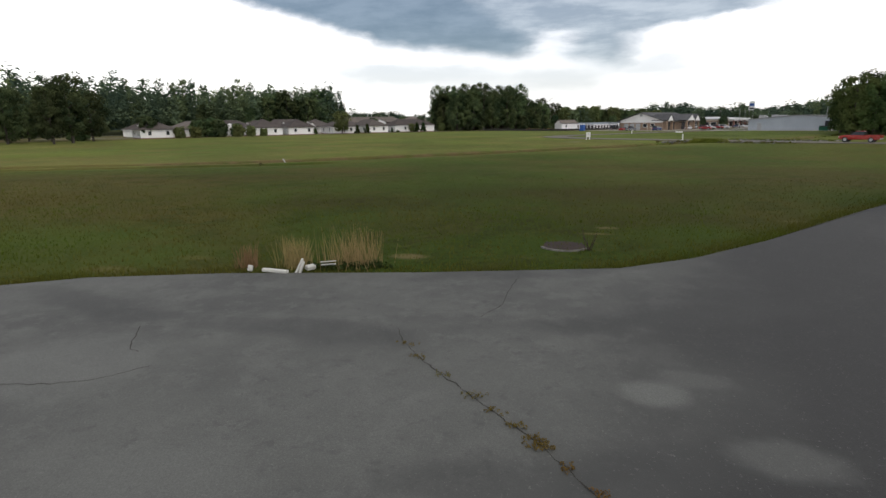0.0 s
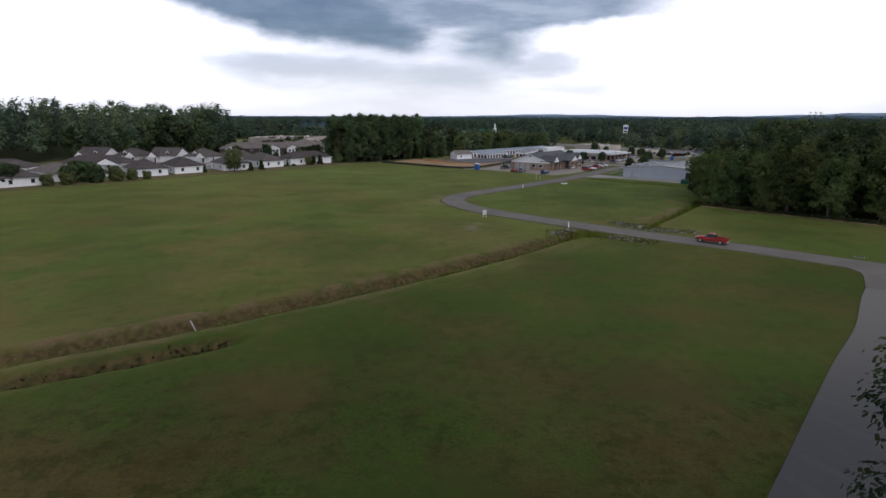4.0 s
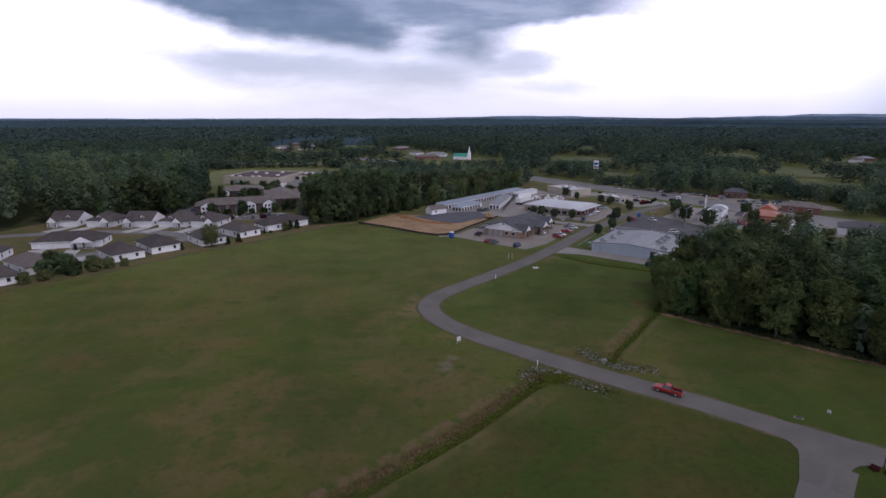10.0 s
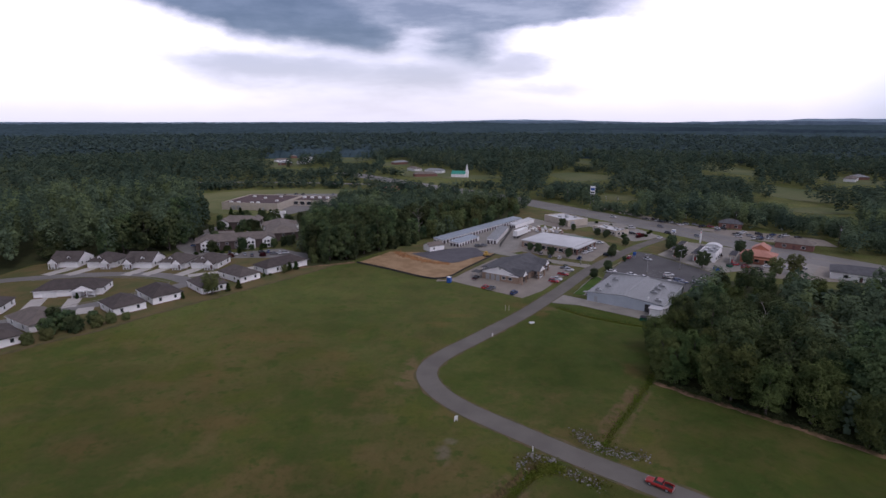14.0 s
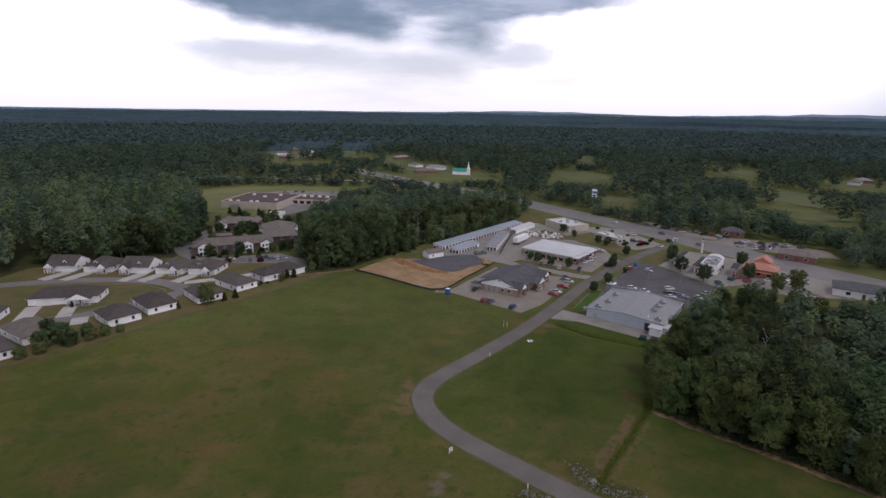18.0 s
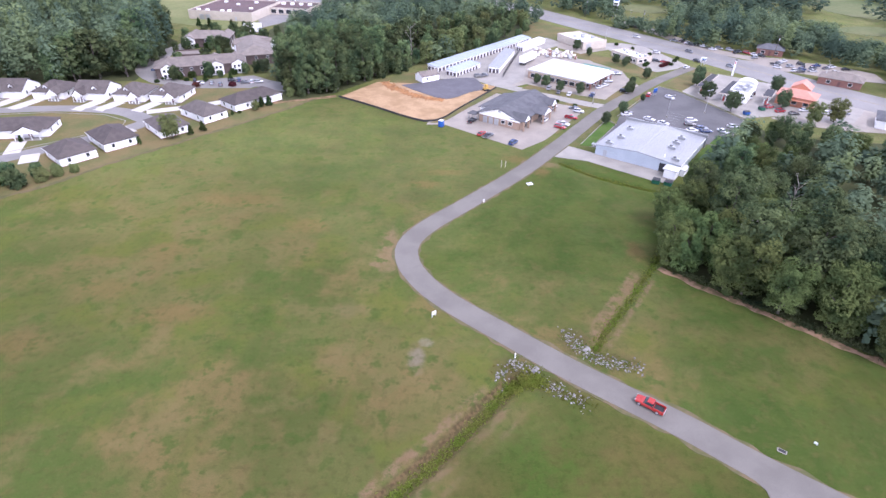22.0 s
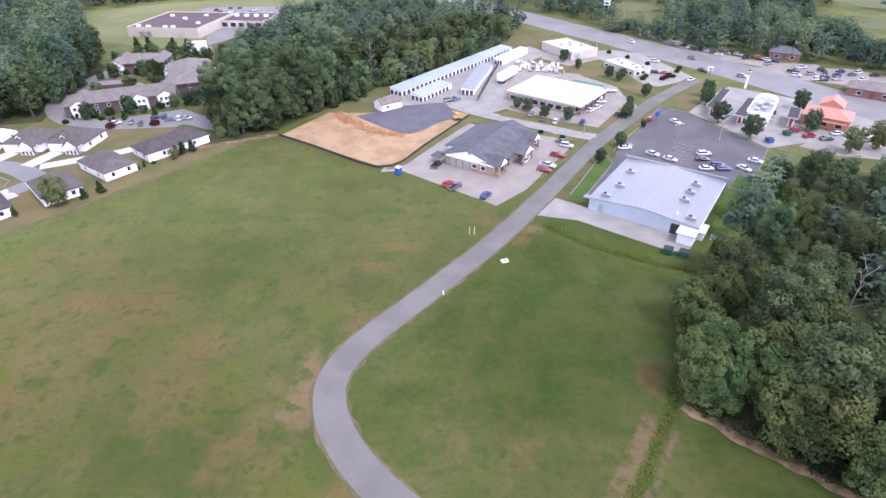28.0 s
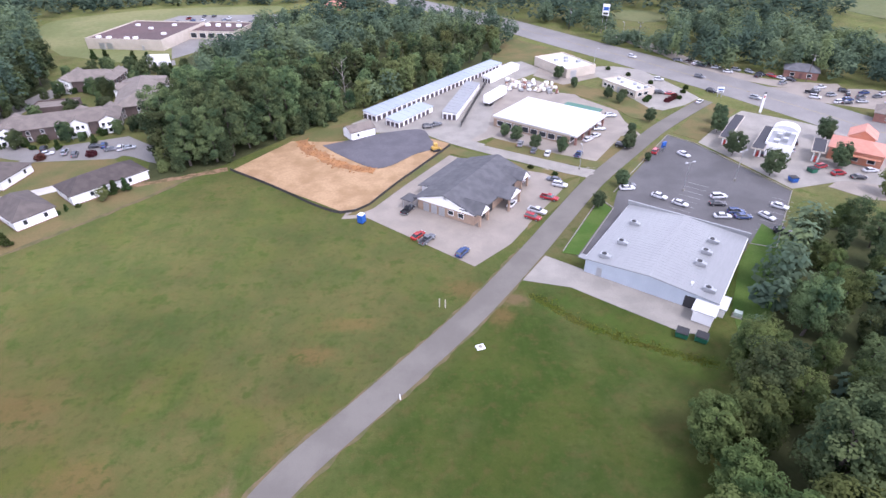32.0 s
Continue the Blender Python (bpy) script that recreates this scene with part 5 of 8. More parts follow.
# ---- buildings ----
def window(parent, w, h, at):
    """A window in a wall: frame, sill and pane."""
    bm = bmesh.new()
    for dx in (-w / 2, w / 2):
        cuboid(bm, dx, 0, 0, 0.1, 0.12, h)
    for dz in (0, h):
        cuboid(bm, 0, 0, dz - 0.05, w + 0.1, 0.14, 0.1)
    f = part("window", bm, TRIMWHITE, parent, "", at)
    part("pane", box(0, 0, 0.05, w - 0.08, 0.05, h - 0.1), GLASS, f)
    return f


def wall_at(side, w, d):
    """Pose of a wall's foot: outward along -y for 'f', +y 'b', +x 'r', -x 'l'."""
    return {"f": pose(0, -d / 2, 0), "b": pose(0, d / 2, 0, 0, 0, 180), "r": pose(w / 2, 0, 0, 0, 0, 90), "l": pose(-w / 2, 0, 0, 0, 0, -90)}[side]


def put_window(parent, side, w, d, along, z, ww, hh):
    window(parent, ww, hh, wall_at(side, w, d) @ pose(along, -0.03, z))


def put_door(parent, side, w, d, along, ww, hh, mat, name="door", label=""):
    m = wall_at(side, w, d) @ pose(along, -0.04, 0.02)
    dr = part(name, box(0, 0, 0, ww, 0.1, hh, bevel=0.015), mat, parent, label, m)
    return dr


def steel_building():
    W, D, E, R = 25.4, 26.6, 3.1, 4.1
    t = thing("steel_building", "pale blue-grey steel building with a low white metal roof", "building", pose(67.9, 183.8, 0, 0, 0, -35.5))
    part("wall", gable_walls(W, D, E, R), STEEL, t)
    roof = part("roof", gable_roof(W, D, E + 0.02, R + 0.02, 0.25, 0.18), STEELROOF, t)
    bm = bmesh.new()
    for s in (-1, 1):
        n = 26
        for i in range(n + 1):
            y = -D / 2 + D * i / n
            x0, x1 = 0.2 * s, (W / 2 + 0.2) * s
            z0, z1 = R + 0.19, E + 0.17
            L = math.hypot(x1 - x0, z1 - z0)
            r = bmesh.ops.create_cube(bm, size=1.0)
            bmesh.ops.transform(bm, matrix=pose((x0 + x1) / 2, y, (z0 + z1) / 2, 0, math.degrees(math.atan2(z0 - z1, abs(x1 - x0))) * s, 0) @ Matrix.Diagonal((L, 0.05, 0.05, 1)), verts=r["verts"])
    part("seam", bm, STEELROOF, roof, "raised roof seams")
    part("ridge_cap", box(0, 0, R + 0.17, 0.4, D + 0.4, 0.06), STEELROOF, roof)
    part("parapet", box(0, D / 2 + 0.3, 0, W + 1.2, 0.4, E + 1.2), STEELROOF, t, "tall front parapet facing the lot")
    bm = bmesh.new()
    for i in range(52):
        cuboid(bm, -W / 2 + 0.25 + i * 0.5, -D / 2 - 0.02, 0, 0.06, 0.05, E - 0.1)
    part("siding_rib", bm, STEEL, t)
    part("gutter", box(-W / 2 - 0.3, 0, E - 0.18, 0.18, D, 0.16), TRIMWHITE, t)
    part("gutter", box(W / 2 + 0.3, 0, E - 0.18, 0.18, D, 0.16), TRIMWHITE, t)
    put_door(t, "f", W, D, -9.6, 1.1, 2.1, GREYMETAL)
    # the open doorway's inner shade is put into a dark slab
    put_door(t, "f", W, D, 8.3, 2.6, 2.6, DARK, "door", "dark slab for the shaded inside of an open loading door")
    annex = part("annex", box(W / 2 - 1.6, -D / 2 - 1.7, 0, 3.4, 3.4, 2.6), SIDING, t, "small white lean-to with a flat roof")
    part("annex_roof", box(W / 2 - 1.6, -D / 2 - 1.8, 2.62, 4.2, 4.2, 0.22), WHITEROOF, annex)
    part("canopy", box(-W / 2 - 0.9, -D / 2 + 1.2, 2.6, 1.8, 1.6, 0.18), STEELROOF, t)
    part("step_roof", box(W / 2 + 0.9, -D / 2 + 2.5, 1.8, 1.6, 4.5, 0.2), WHITEROOF, t)
    part("step_wall", box(W / 2 + 0.8, -D / 2 + 2.5, 0, 1.3, 4.2, 1.8), SIDING, t)
    return t


steel_building()
SB = pose(67.9, 183.8, 0, 0, 0, -35.5)


def roof_unit(x, y, w=1.5, d=1.2, h=0.85):
    z = 4.1 - abs(x) * 1.0 / 12.7 + 0.2
    t = thing("air_conditioner", "grey rooftop air-conditioning unit on a metal roof", "air conditioner", SB @ pose(x, y, z - 0.1), "rooftop units")
    part("case", box(0, 0, 0.15, w, d, h, bevel=0.04), GREYMETAL, t)
    part("fan", pole((0, 0, h + 0.15), (0, 0, h + 0.22), 0.5, 0.5, 14), DARK, t)
    part("duct", box(w / 2 + 0.3, 0, 0.1, 0.7, 0.8, 0.7, bevel=0.03), GREYMETAL, t)
    for dx in (-w / 2 + 0.1, w / 2 - 0.1):
        part("foot", box(dx, 0, -0.12, 0.12, d, 0.3), GREYMETAL, t)


for x, y in ((-9.0, 4.5), (-8.6, -4.6), (-9.8, -11.2), (7.0, 6.2), (6.8, 1.2), (6.8, -3.6), (10.2, -11.0)):
    roof_unit(x, y)
for x, y in ((7.4, -11.2),):
    z = 4.1 - abs(x) * 0.079 + 0.1
    t = thing("roof_vent", "small white roof vent pipe", "vent", SB @ pose(x, y, z))
    part("pipe", pole((0, 0, 0), (0, 0, 0.8), 0.16, 0.16), TRIMWHITE, t)
    part("cap", pole((0, 0, 0.8), (0, 0, 1.0), 0.32, 0.1), TRIMWHITE, t)


def repair_shop():
    """Long shingled building with gabled porticos."""
    W, D, E, R = 16.0, 26.0, 3.3, 5.9
    t = thing("repair_shop", "long repair shop with grey shingled gable roof and white gables", "building", pose(28.7, 214.2, 0, 0, 0, -33.5))
    part("wall", extrude([(-W / 2, 0), (W / 2, 0), (W / 2, E), (-W / 2, E)], -D / 2, D / 2), TANBRICK, t)
    g = part("gable", extrude([(-W / 2, 2.6), (W / 2, 2.6), (W / 2, E), (0, R), (-W / 2, E)], -D / 2 - 0.06, D / 2 + 0.06), SIDING, t, "white boarded gable")
    part("vent", box(0, -D / 2 - 0.1, 4.7, 0.9, 0.08, 0.9), GREYMETAL, g)
    part("roof", gable_roof(W, D, E, R + 0.05, 0.8, 0.2), SHINGLE, t)
    part("wing_wall", extrude([(-W / 2 - 3.6, 0), (-W / 2, 0), (-W / 2, 3.1), (-W / 2 - 3.6, 2.6)], -D / 2 + 7, D / 2 - 1), SIDING, t)
    part("wing_roof", extrude([(-W / 2 - 4.2, 2.5), (-W / 2 - 0.3, 3.2), (-W / 2 - 0.3, 3.4), (-W / 2 - 4.2, 2.7)], -D / 2 + 6, D / 2 - 0.4), SHINGLE, t, "lower dark shingled wing roof")
    for y, out, w in ((-10.8, 1.9, 4.6), (0.3, 4.2, 6.4), (10.0, 2.2, 4.6)):
        p = part("portico", extrude([(y - w / 2, 3.2), (y, 5.2), (y + w / 2, 3.2), (y + w / 2, 3.42), (y, 5.45), (y - w / 2, 3.42)], W / 2 - 4.0, W / 2 + out, True), SHINGLE, t, "gabled entrance portico")
        part("pediment", extrude([(y - w / 2 + 0.2, 3.15), (y + w / 2 - 0.2, 3.15), (y, 5.1)], W / 2 + out - 0.25, W / 2 + out - 0.1, True), TRIMWHITE, p)
        for dy in (-w / 2 + 0.4, w / 2 - 0.4):
            part("column", box(W / 2 + out - 0.5, y + dy, 0, 0.5, 0.5, 3.2, bevel=0.03), TANBRICK, p)
    for y in (-9.0, -5.5, 3.0, 6.5, 13.0):
        put_door(t, "r", W, D, y, 2.7, 2.7, DARK, "bay_door", "dark roll-up bay door")
    for x in (-5.5, -3.2, -1.0):
        put_door(t, "f", W, D, x, 1.7, 2.3, GREYMETAL, "bay_door", "grey roll-up bay door")
    for x in (1.6, 4.4):
        put_window(t, "f", W, D, x, 1.0, 1.5, 1.2)
    part("tank", pole((-W / 2 - 1.0, -D / 2 + 2.4, 0), (-W / 2 - 1.0, -D / 2 + 2.4, 2.2), 0.7, 0.7, 12), GREYMETAL, t)
    bm = bmesh.new()
    for sx in (-W / 2 - 3.2, -W / 2 - 0.6):
        for sy in (-D / 2 - 1.8, -D / 2 + 0.8):
            tube(bm, (sx, sy, 0), (sx, sy, 2.6), 0.09, 0.09, 6)
    part("carport_post", bm, GREYMETAL, t)
    part("carport_roof", box(-W / 2 - 1.9, -D / 2 - 0.5, 2.6, 3.4, 3.6, 0.16), SHINGLE, t)
    return t


repair_shop()


def storage(x, y, ang, L, D, H, doors, roof, label, back=False, door_side="f"):
    t = thing("storage_building", label, "storage building", pose(x, y, 0, 0, 0, ang), "self-storage rows")
    part("wall", extrude([(-D / 2, 0), (D / 2, 0), (D / 2, H), (-D / 2, H - 0.45)], -L / 2, L / 2, True), SIDING, t)
    r = part("roof", extrude([(-D / 2 - 0.2, H - 0.42), (D / 2 + 0.2, H + 0.04), (D / 2 + 0.2, H + 0.2), (-D / 2 - 0.2, H - 0.26)], -L / 2 - 0.2, L / 2 + 0.2, True), roof, t)
    for i in range(1, int(L / 3)):
        part("seam", box(-L / 2 + i * 3, 0, 0, 0.08, D * 0.99, 0.06), roof, r, m=pose(0, 0, H - 0.04, math.degrees(math.atan2(0.46, D)), 0, 0))
    n = int(L / doors)
    for s in (["f", "b"] if back else [door_side]):
        for i in range(n):
            put_door(t, s, L, D, -L / 2 + doors * (i + 0.5), doors * 0.62, H - 0.85, UNITDOOR, "unit_door")
    for s in (-1, 1):
        for k in range(3):
            part("unit_door", box(s * (L / 2 + 0.03), -D / 2 + D * (k + 0.5) / 3, 0.02, 0.08, D / 3 * 0.7, H - 0.9), UNITDOOR, t)
    return t


def along(ax, ay, bx, by):
    return (ax + bx) / 2, (ay + by) / 2, math.degrees(math.atan2(by - ay, bx - ax)), math.hypot(bx - ax, by - ay)


x, y, a, L = along(-3.2, 269.6, 45.6, 331.8)
storage(x, y, a, L, 6.0, 2.5, 2.65, BLUEROOF, "very long white storage row with dark doors and pale blue roof")
x, y, a, L = along(5.0, 262.9, 16.0, 278.0)
storage(x, y, a, L, 5.6, 2.4, 2.4, BLUEROOF, "short white storage row with pale blue metal roof")
x, y, a, L = along(24.0, 268.4, 34.0, 302.0)
storage(x, y, a, L, 4.9, 2.7, 3.0, STEELROOF, "white storage row with pale metal roof beside a fence", door_side="b")
x, y, a, L = along(39.7, 309.0, 53.6, 328.0)
storage(x, y, a, L, 3.8, 2.6, 3.0, WHITEROOF, "low white storage row with a white roof", door_side="b")


def small_shed():
    t = thing("shed", "small white shed with a brown-grey shingled gable roof", "shed", pose(-5.2, 255.8, 0, 0, 0, 35))
    W, D = 8.4, 5.6
    part("wall", extrude([(-D / 2, 0), (D / 2, 0), (D / 2, 2.5), (0, 3.9), (-D / 2, 2.5)], -W / 2, W / 2, True), SIDING, t)
    part("roof", extrude([(-D / 2 - 0.3, 2.4), (0, 3.95), (D / 2 + 0.3, 2.4), (D / 2 + 0.3, 2.55), (0, 4.1), (-D / 2 - 0.3, 2.55)], -W / 2 - 0.3, W / 2 + 0.3, True), SHINGLE3, t)
    put_door(t, "f", W, D, 1.5, 1.0, 2.0, SIDING)
    put_window(t, "f", W, D, -1.8, 0.9, 0.9, 1.0)


small_shed()


def long_shop():
    """Brick shop with a broad white roof."""
    W, D, H = 27.0, 22.4, 3.5
    t = thing("shop", "tan brick shop with a broad white membrane roof", "shop", pose(56.0, 262.6, 0, 0, 0, -38))
    part("wall", box(0, 0, 0, W, D, H), TANBRICK, t)
    part("roof", hip_roof(W, D, H, H + 1.0, 0.3, 0.3), WHITEROOF, t)
    part("fascia", box(0, 0, H - 0.7, W + 0.5, D + 0.5, 0.6), CREAM, t)
    for i in range(8):
        put_window(t, "f", W, D, -W / 2 + 2.6 + i * 3.1, 0.6, 2.4, 1.7)
    for i in range(5):
        c = part("column", box(W / 2 + 1.8, -D / 2 + 1.2 + i * 5.0, 0, 0.6, 0.6, 2.9), BRICK, t)
    part("walkway_roof", box(W / 2 + 1.2, 0, 2.9, 2.6, D, 0.45), WHITEROOF, t, "white-roofed covered walkway")
    for i in range(5):
        put_window(t, "r", W, D, -D / 2 + 2.6 + i * 4.3, 0.4, 3.0, 2.2)
    part("awning", box(W / 2 - 8, D / 2 + 3.4, 2.6, 13, 5, 0.3), GREENPAINT, t, "green shade roof over stacked goods")
    bm = bmesh.new()
    for sx in (W / 2 - 14, W / 2 - 8, W / 2 - 2):
        tube(bm, (sx, D / 2 + 5.5, 0), (sx, D / 2 + 5.5, 3), 0.08, 0.08, 6)
    part("awning_post", bm, GREYMETAL, t)


long_shop()


def flat_building(x, y, ang, W, D, H, wall, roof, name, label, category, doors=(), windows=()):
    t = thing(name, label, category, pose(x, y, 0, 0, 0, ang))
    part("wall", box(0, 0, 0, W, D, H), wall, t)
    part("roof", box(0, 0, H, W - 0.6, D - 0.6, 0.12), roof, t)
    bm = bmesh.new()
    for sx, sy, lx, ly in ((0, -D / 2 + 0.15, W, 0.3), (0, D / 2 - 0.15, W, 0.3), (-W / 2 + 0.15, 0, 0.3, D - 0.6), (W / 2 - 0.15, 0, 0.3, D - 0.6)):
        cuboid(bm, sx, sy, H, lx, ly, 0.6)
    part("parapet", bm, wall, t)
    for s, a, w, h in doors:
        put_door(t, s, W, D, a, w, h, GREYMETAL)
    for s, a, z, w, h in windows:
        put_window(t, s, W, D, a, z, w, h)
    return t


t = flat_building(74.4, 326.6, 26.4, 15.0, 22.5, 3.3, CREAM, WHITEROOF, "warehouse", "pale cream warehouse with a flat white roof", "warehouse", (("f", -4, 3, 3), ("r", 2, 1.2, 2.2)))
for x, y in ((-3, 2), (0, -1), (3, 3), (4, -4)):
    part("roof_unit", box(x, y, 3.4, 1.6, 1.4, 1.0, bevel=0.05), GREYMETAL, t)
t = flat_building(93.0, 297.0, -62, 17.5, 9.5, 2.4, CREAM, WHITEROOF, "restaurant", "low white roadside restaurant with a flat roof", "restaurant", (("f", 0, 1.2, 2.1),), [("f", a, 0.8, 1.6, 1.1) for a in (-7, -5, -3, 3, 5, 7)] + [("r", a, 0.7, 2.0, 1.3) for a in (-2.5, 0.5)])
for x, y in ((-6, 1), (-2, -1), (2, 1.5), (6, -0.5), (7, 2)):
    part("roof_unit", box(x, y, 2.5, 1.3, 1.1, 0.9, bevel=0.05), GREYMETAL, t)
t = flat_building(-131.0, 391.5, -9.0, 41, 42, 4.6, CREAM, MAROON, "store", "big cream store with a maroon flat roof", "store", (("f", -12, 3, 3), ("f", -8, 3, 3), ("f", 10, 1.2, 2.2)))
for x, y in ((-15, -18), (-9, -18.5), (1, -19), (5, -18), (-12, 10), (8, 12), (14, -8), (0, 3)):
    part("roof_unit", box(x, y, 4.7, 2.0, 1.6, 1.0, bevel=0.06), TRIMWHITE, t)
t = flat_building(-96, 402, -9.0, 26, 24, 3.6, CREAM, MAROON, "store", "lower cream shop row beside the big store", "store", (), [("f", a, 0.8, 3.4, 2.4) for a in (-10, -5, 0, 5, 10)])
for x in (-9, -3, 3, 9):
    part("roof_unit", box(x, 2, 3.7, 2.2, 2.0, 1.3, bevel=0.06), TRIMWHITE, t)


def house(x, y, ang, W, D, E=2.7, R=5.4, roof=None, porch=0, dormer=True, garage=True, label="white single-storey house with a grey hipped roof", gable_end=False):
    """A small house: walls, roof, gabled porch with columns, dormer, garage and windows."""
    t = thing("house", label, "house", pose(x, y, 0, 0, 0, ang), "white houses beside the field")
    roof = roof or SHINGLE2
    part("foundation", box(0, 0, -0.1, W + 0.1, D + 0.1, 0.35), BRICK, t)
    if gable_end:
        part("wall", extrude([(-D / 2, 0.2), (D / 2, 0.2), (D / 2, E), (0, R - 0.15), (-D / 2, E)], -W / 2, W / 2, True), SIDING, t)
        part("roof", extrude([(-D / 2 - 0.4, E - 0.2), (0, R), (D / 2 + 0.4, E - 0.2), (D / 2 + 0.4, E), (0, R + 0.2), (-D / 2 - 0.4, E)], -W / 2 - 0.3, W / 2 + 0.3, True), roof, t)
    else:
        part("wall", box(0, 0, 0.2, W, D, E - 0.2), SIDING, t)
        part("roof", hip_roof(W, D, E, R), roof, t)
    for side, n in (("r", 2), ("l", 2), ("b", 4), ("f", 2)):
        span = (W if side in "fb" else D)
        for i in range(n):
            put_window(t, side, W, D, -span / 2 + span * (i + 0.5) / n, 1.0, 0.95, 1.25)
    if porch:
        px, pw, po = porch * W * 0.26, W * 0.34, 2.6
        p = part("porch_roof", extrude([(px - pw / 2 - 0.3, E - 0.1), (px, E + 1.9), (px + pw / 2 + 0.3, E - 0.1), (px + pw / 2 + 0.3, E + 0.08), (px, E + 2.1), (px - pw / 2 - 0.3, E + 0.08)], -D / 2 - po, -D / 2 + D * 0.42), roof, t)
        part("pediment", extrude([(px - pw / 2, E - 0.1), (px + pw / 2, E - 0.1), (px, E + 1.8)], -D / 2 - po + 0.1, -D / 2 - po + 0.25), SIDING, p)
        part("beam", box(px, -D / 2 - po + 0.2, E - 0.35, pw, 0.22, 0.28), TRIMWHITE, p)
        part("slab", box(px, -D / 2 - po / 2, 0, pw, po, 0.25), CONCRETE, p)
        for i in range(4):
            part("column", pole((px - pw / 2 + 0.2 + i * (pw - 0.4) / 3, -D / 2 - po + 0.2, 0.25), (px - pw / 2 + 0.2 + i * (pw - 0.4) / 3, -D / 2 - po + 0.2, E - 0.35), 0.14, 0.11), TRIMWHITE, p)
        put_door(t, "f", W, D, px, 1.0, 2.1, DOORBROWN)
    if dormer:
        dx = -porch * W * 0.12
        dm = part("dormer", extrude([(dx - 0.8, E + 0.6), (dx + 0.8, E + 0.6), (dx + 0.8, E + 1.5), (dx, E + 2.3), (dx - 0.8, E + 1.5)], -D / 2 + 1.6, -D / 2 + D * 0.42), SIDING, t, "small white gabled dormer")
        part("dormer_roof", extrude([(dx - 1.0, E + 1.4), (dx, E + 2.4), (dx + 1.0, E + 1.4), (dx + 1.0, E + 1.52), (dx, E + 2.54), (dx - 1.0, E + 1.52)], -D / 2 + 1.4, -D / 2 + D * 0.45), roof, dm)
        part("pane", box(dx, -D / 2 + 1.57, E + 0.85, 0.7, 0.06, 0.7), GLASS, dm)
    if garage:
        gx = -(porch or 1) * W * 0.27
        g = put_door(t, "f", W, D, gx, 4.6, 2.2, TRIMWHITE, "garage_door", "white panelled garage door")
    part("gutter", box(0, -D / 2 - 0.42, E - 0.12, W + 0.8, 0.12, 0.12), TRIMWHITE, t)
    return t


def driveway(ax, ay, bx, by, w):
    strip("drive", [(ax, ay), ((ax + bx) / 2, (ay + by) / 2), (bx, by)], w, DRIVE, "pale concrete drive to a garage", "drive", 0.09)


ROW = "white house with brown-grey roof, gabled porch and dormer"
for i, (x, y, a, pc) in enumerate(((-162.0, 227.5, 2, -1), (-146.0, 227.5, 0, 1), (-130.0, 227.0, -1, -1), (-115.0, 226.5, -3, 1), (-101.2, 226.5, -5, 1))):
    house(x, y, a, 11.8, 11.6, 2.7, 5.9, None, pc, True, True, ROW, i in (0, 2))
    gx = x - pc * 3.6
    driveway(gx, y - 6, gx - 3.5, 210.5, 5.0)
house(-101.3, 182.6, -42, 13.9, 10, 2.7, 5.4, None, 0, False, False, "white house with dark brown-grey hipped roof beside the field")
house(-107.6, 170.8, -40, 11.4, 10.0, 2.7, 5.6, None, 0, False, False, "white house with a tall brown-grey hipped roof")
house(-89.0, 193.5, -45, 13.0, 9.5, 2.7, 5.2, None, 0, False, False, "white house half hidden by a grey-green tree")
house(-82.0, 207.0, -36, 14.5, 9.0, 2.7, 5.4, None, 0, False, False, "white house with dark hipped roof beside a shared drive")
house(-69.8, 222.0, 50, 19.5, 10.0, 2.7, 5.3, None, 0, False, False, "long white house with dark hipped roof at the field's corner")
house(-135.5, 188.5, 12, 22.0, 10.5, 2.7, 5.4, None, 1, False, True, "long white double house with two gabled porches")
house(-126.5, 157.0, -32, 15.0, 10.0, 2.7, 5.2, SHINGLE3, 0, False, False, "brown-roofed house behind dense garden trees")
house(-128.0, 142.5, -38, 13.0, 10.0, 2.7, 5.2, None, 0, False, False, "white house with a dark hipped roof")
house(-152, 168, 15, 14.0, 10.0, 2.7, 5.4, None, 1, True, True, "white house with a porch inside the street loop")
for a in ((-131, 182, -127, 172, 4.5), (-143, 181, -138, 168, 5), (-100, 190, -106, 194, 5), (-90, 200, -98, 204, 5), (-84, 213, -91, 217, 4.5), (-118, 166, -121, 172, 5)):
    driveway(*a)


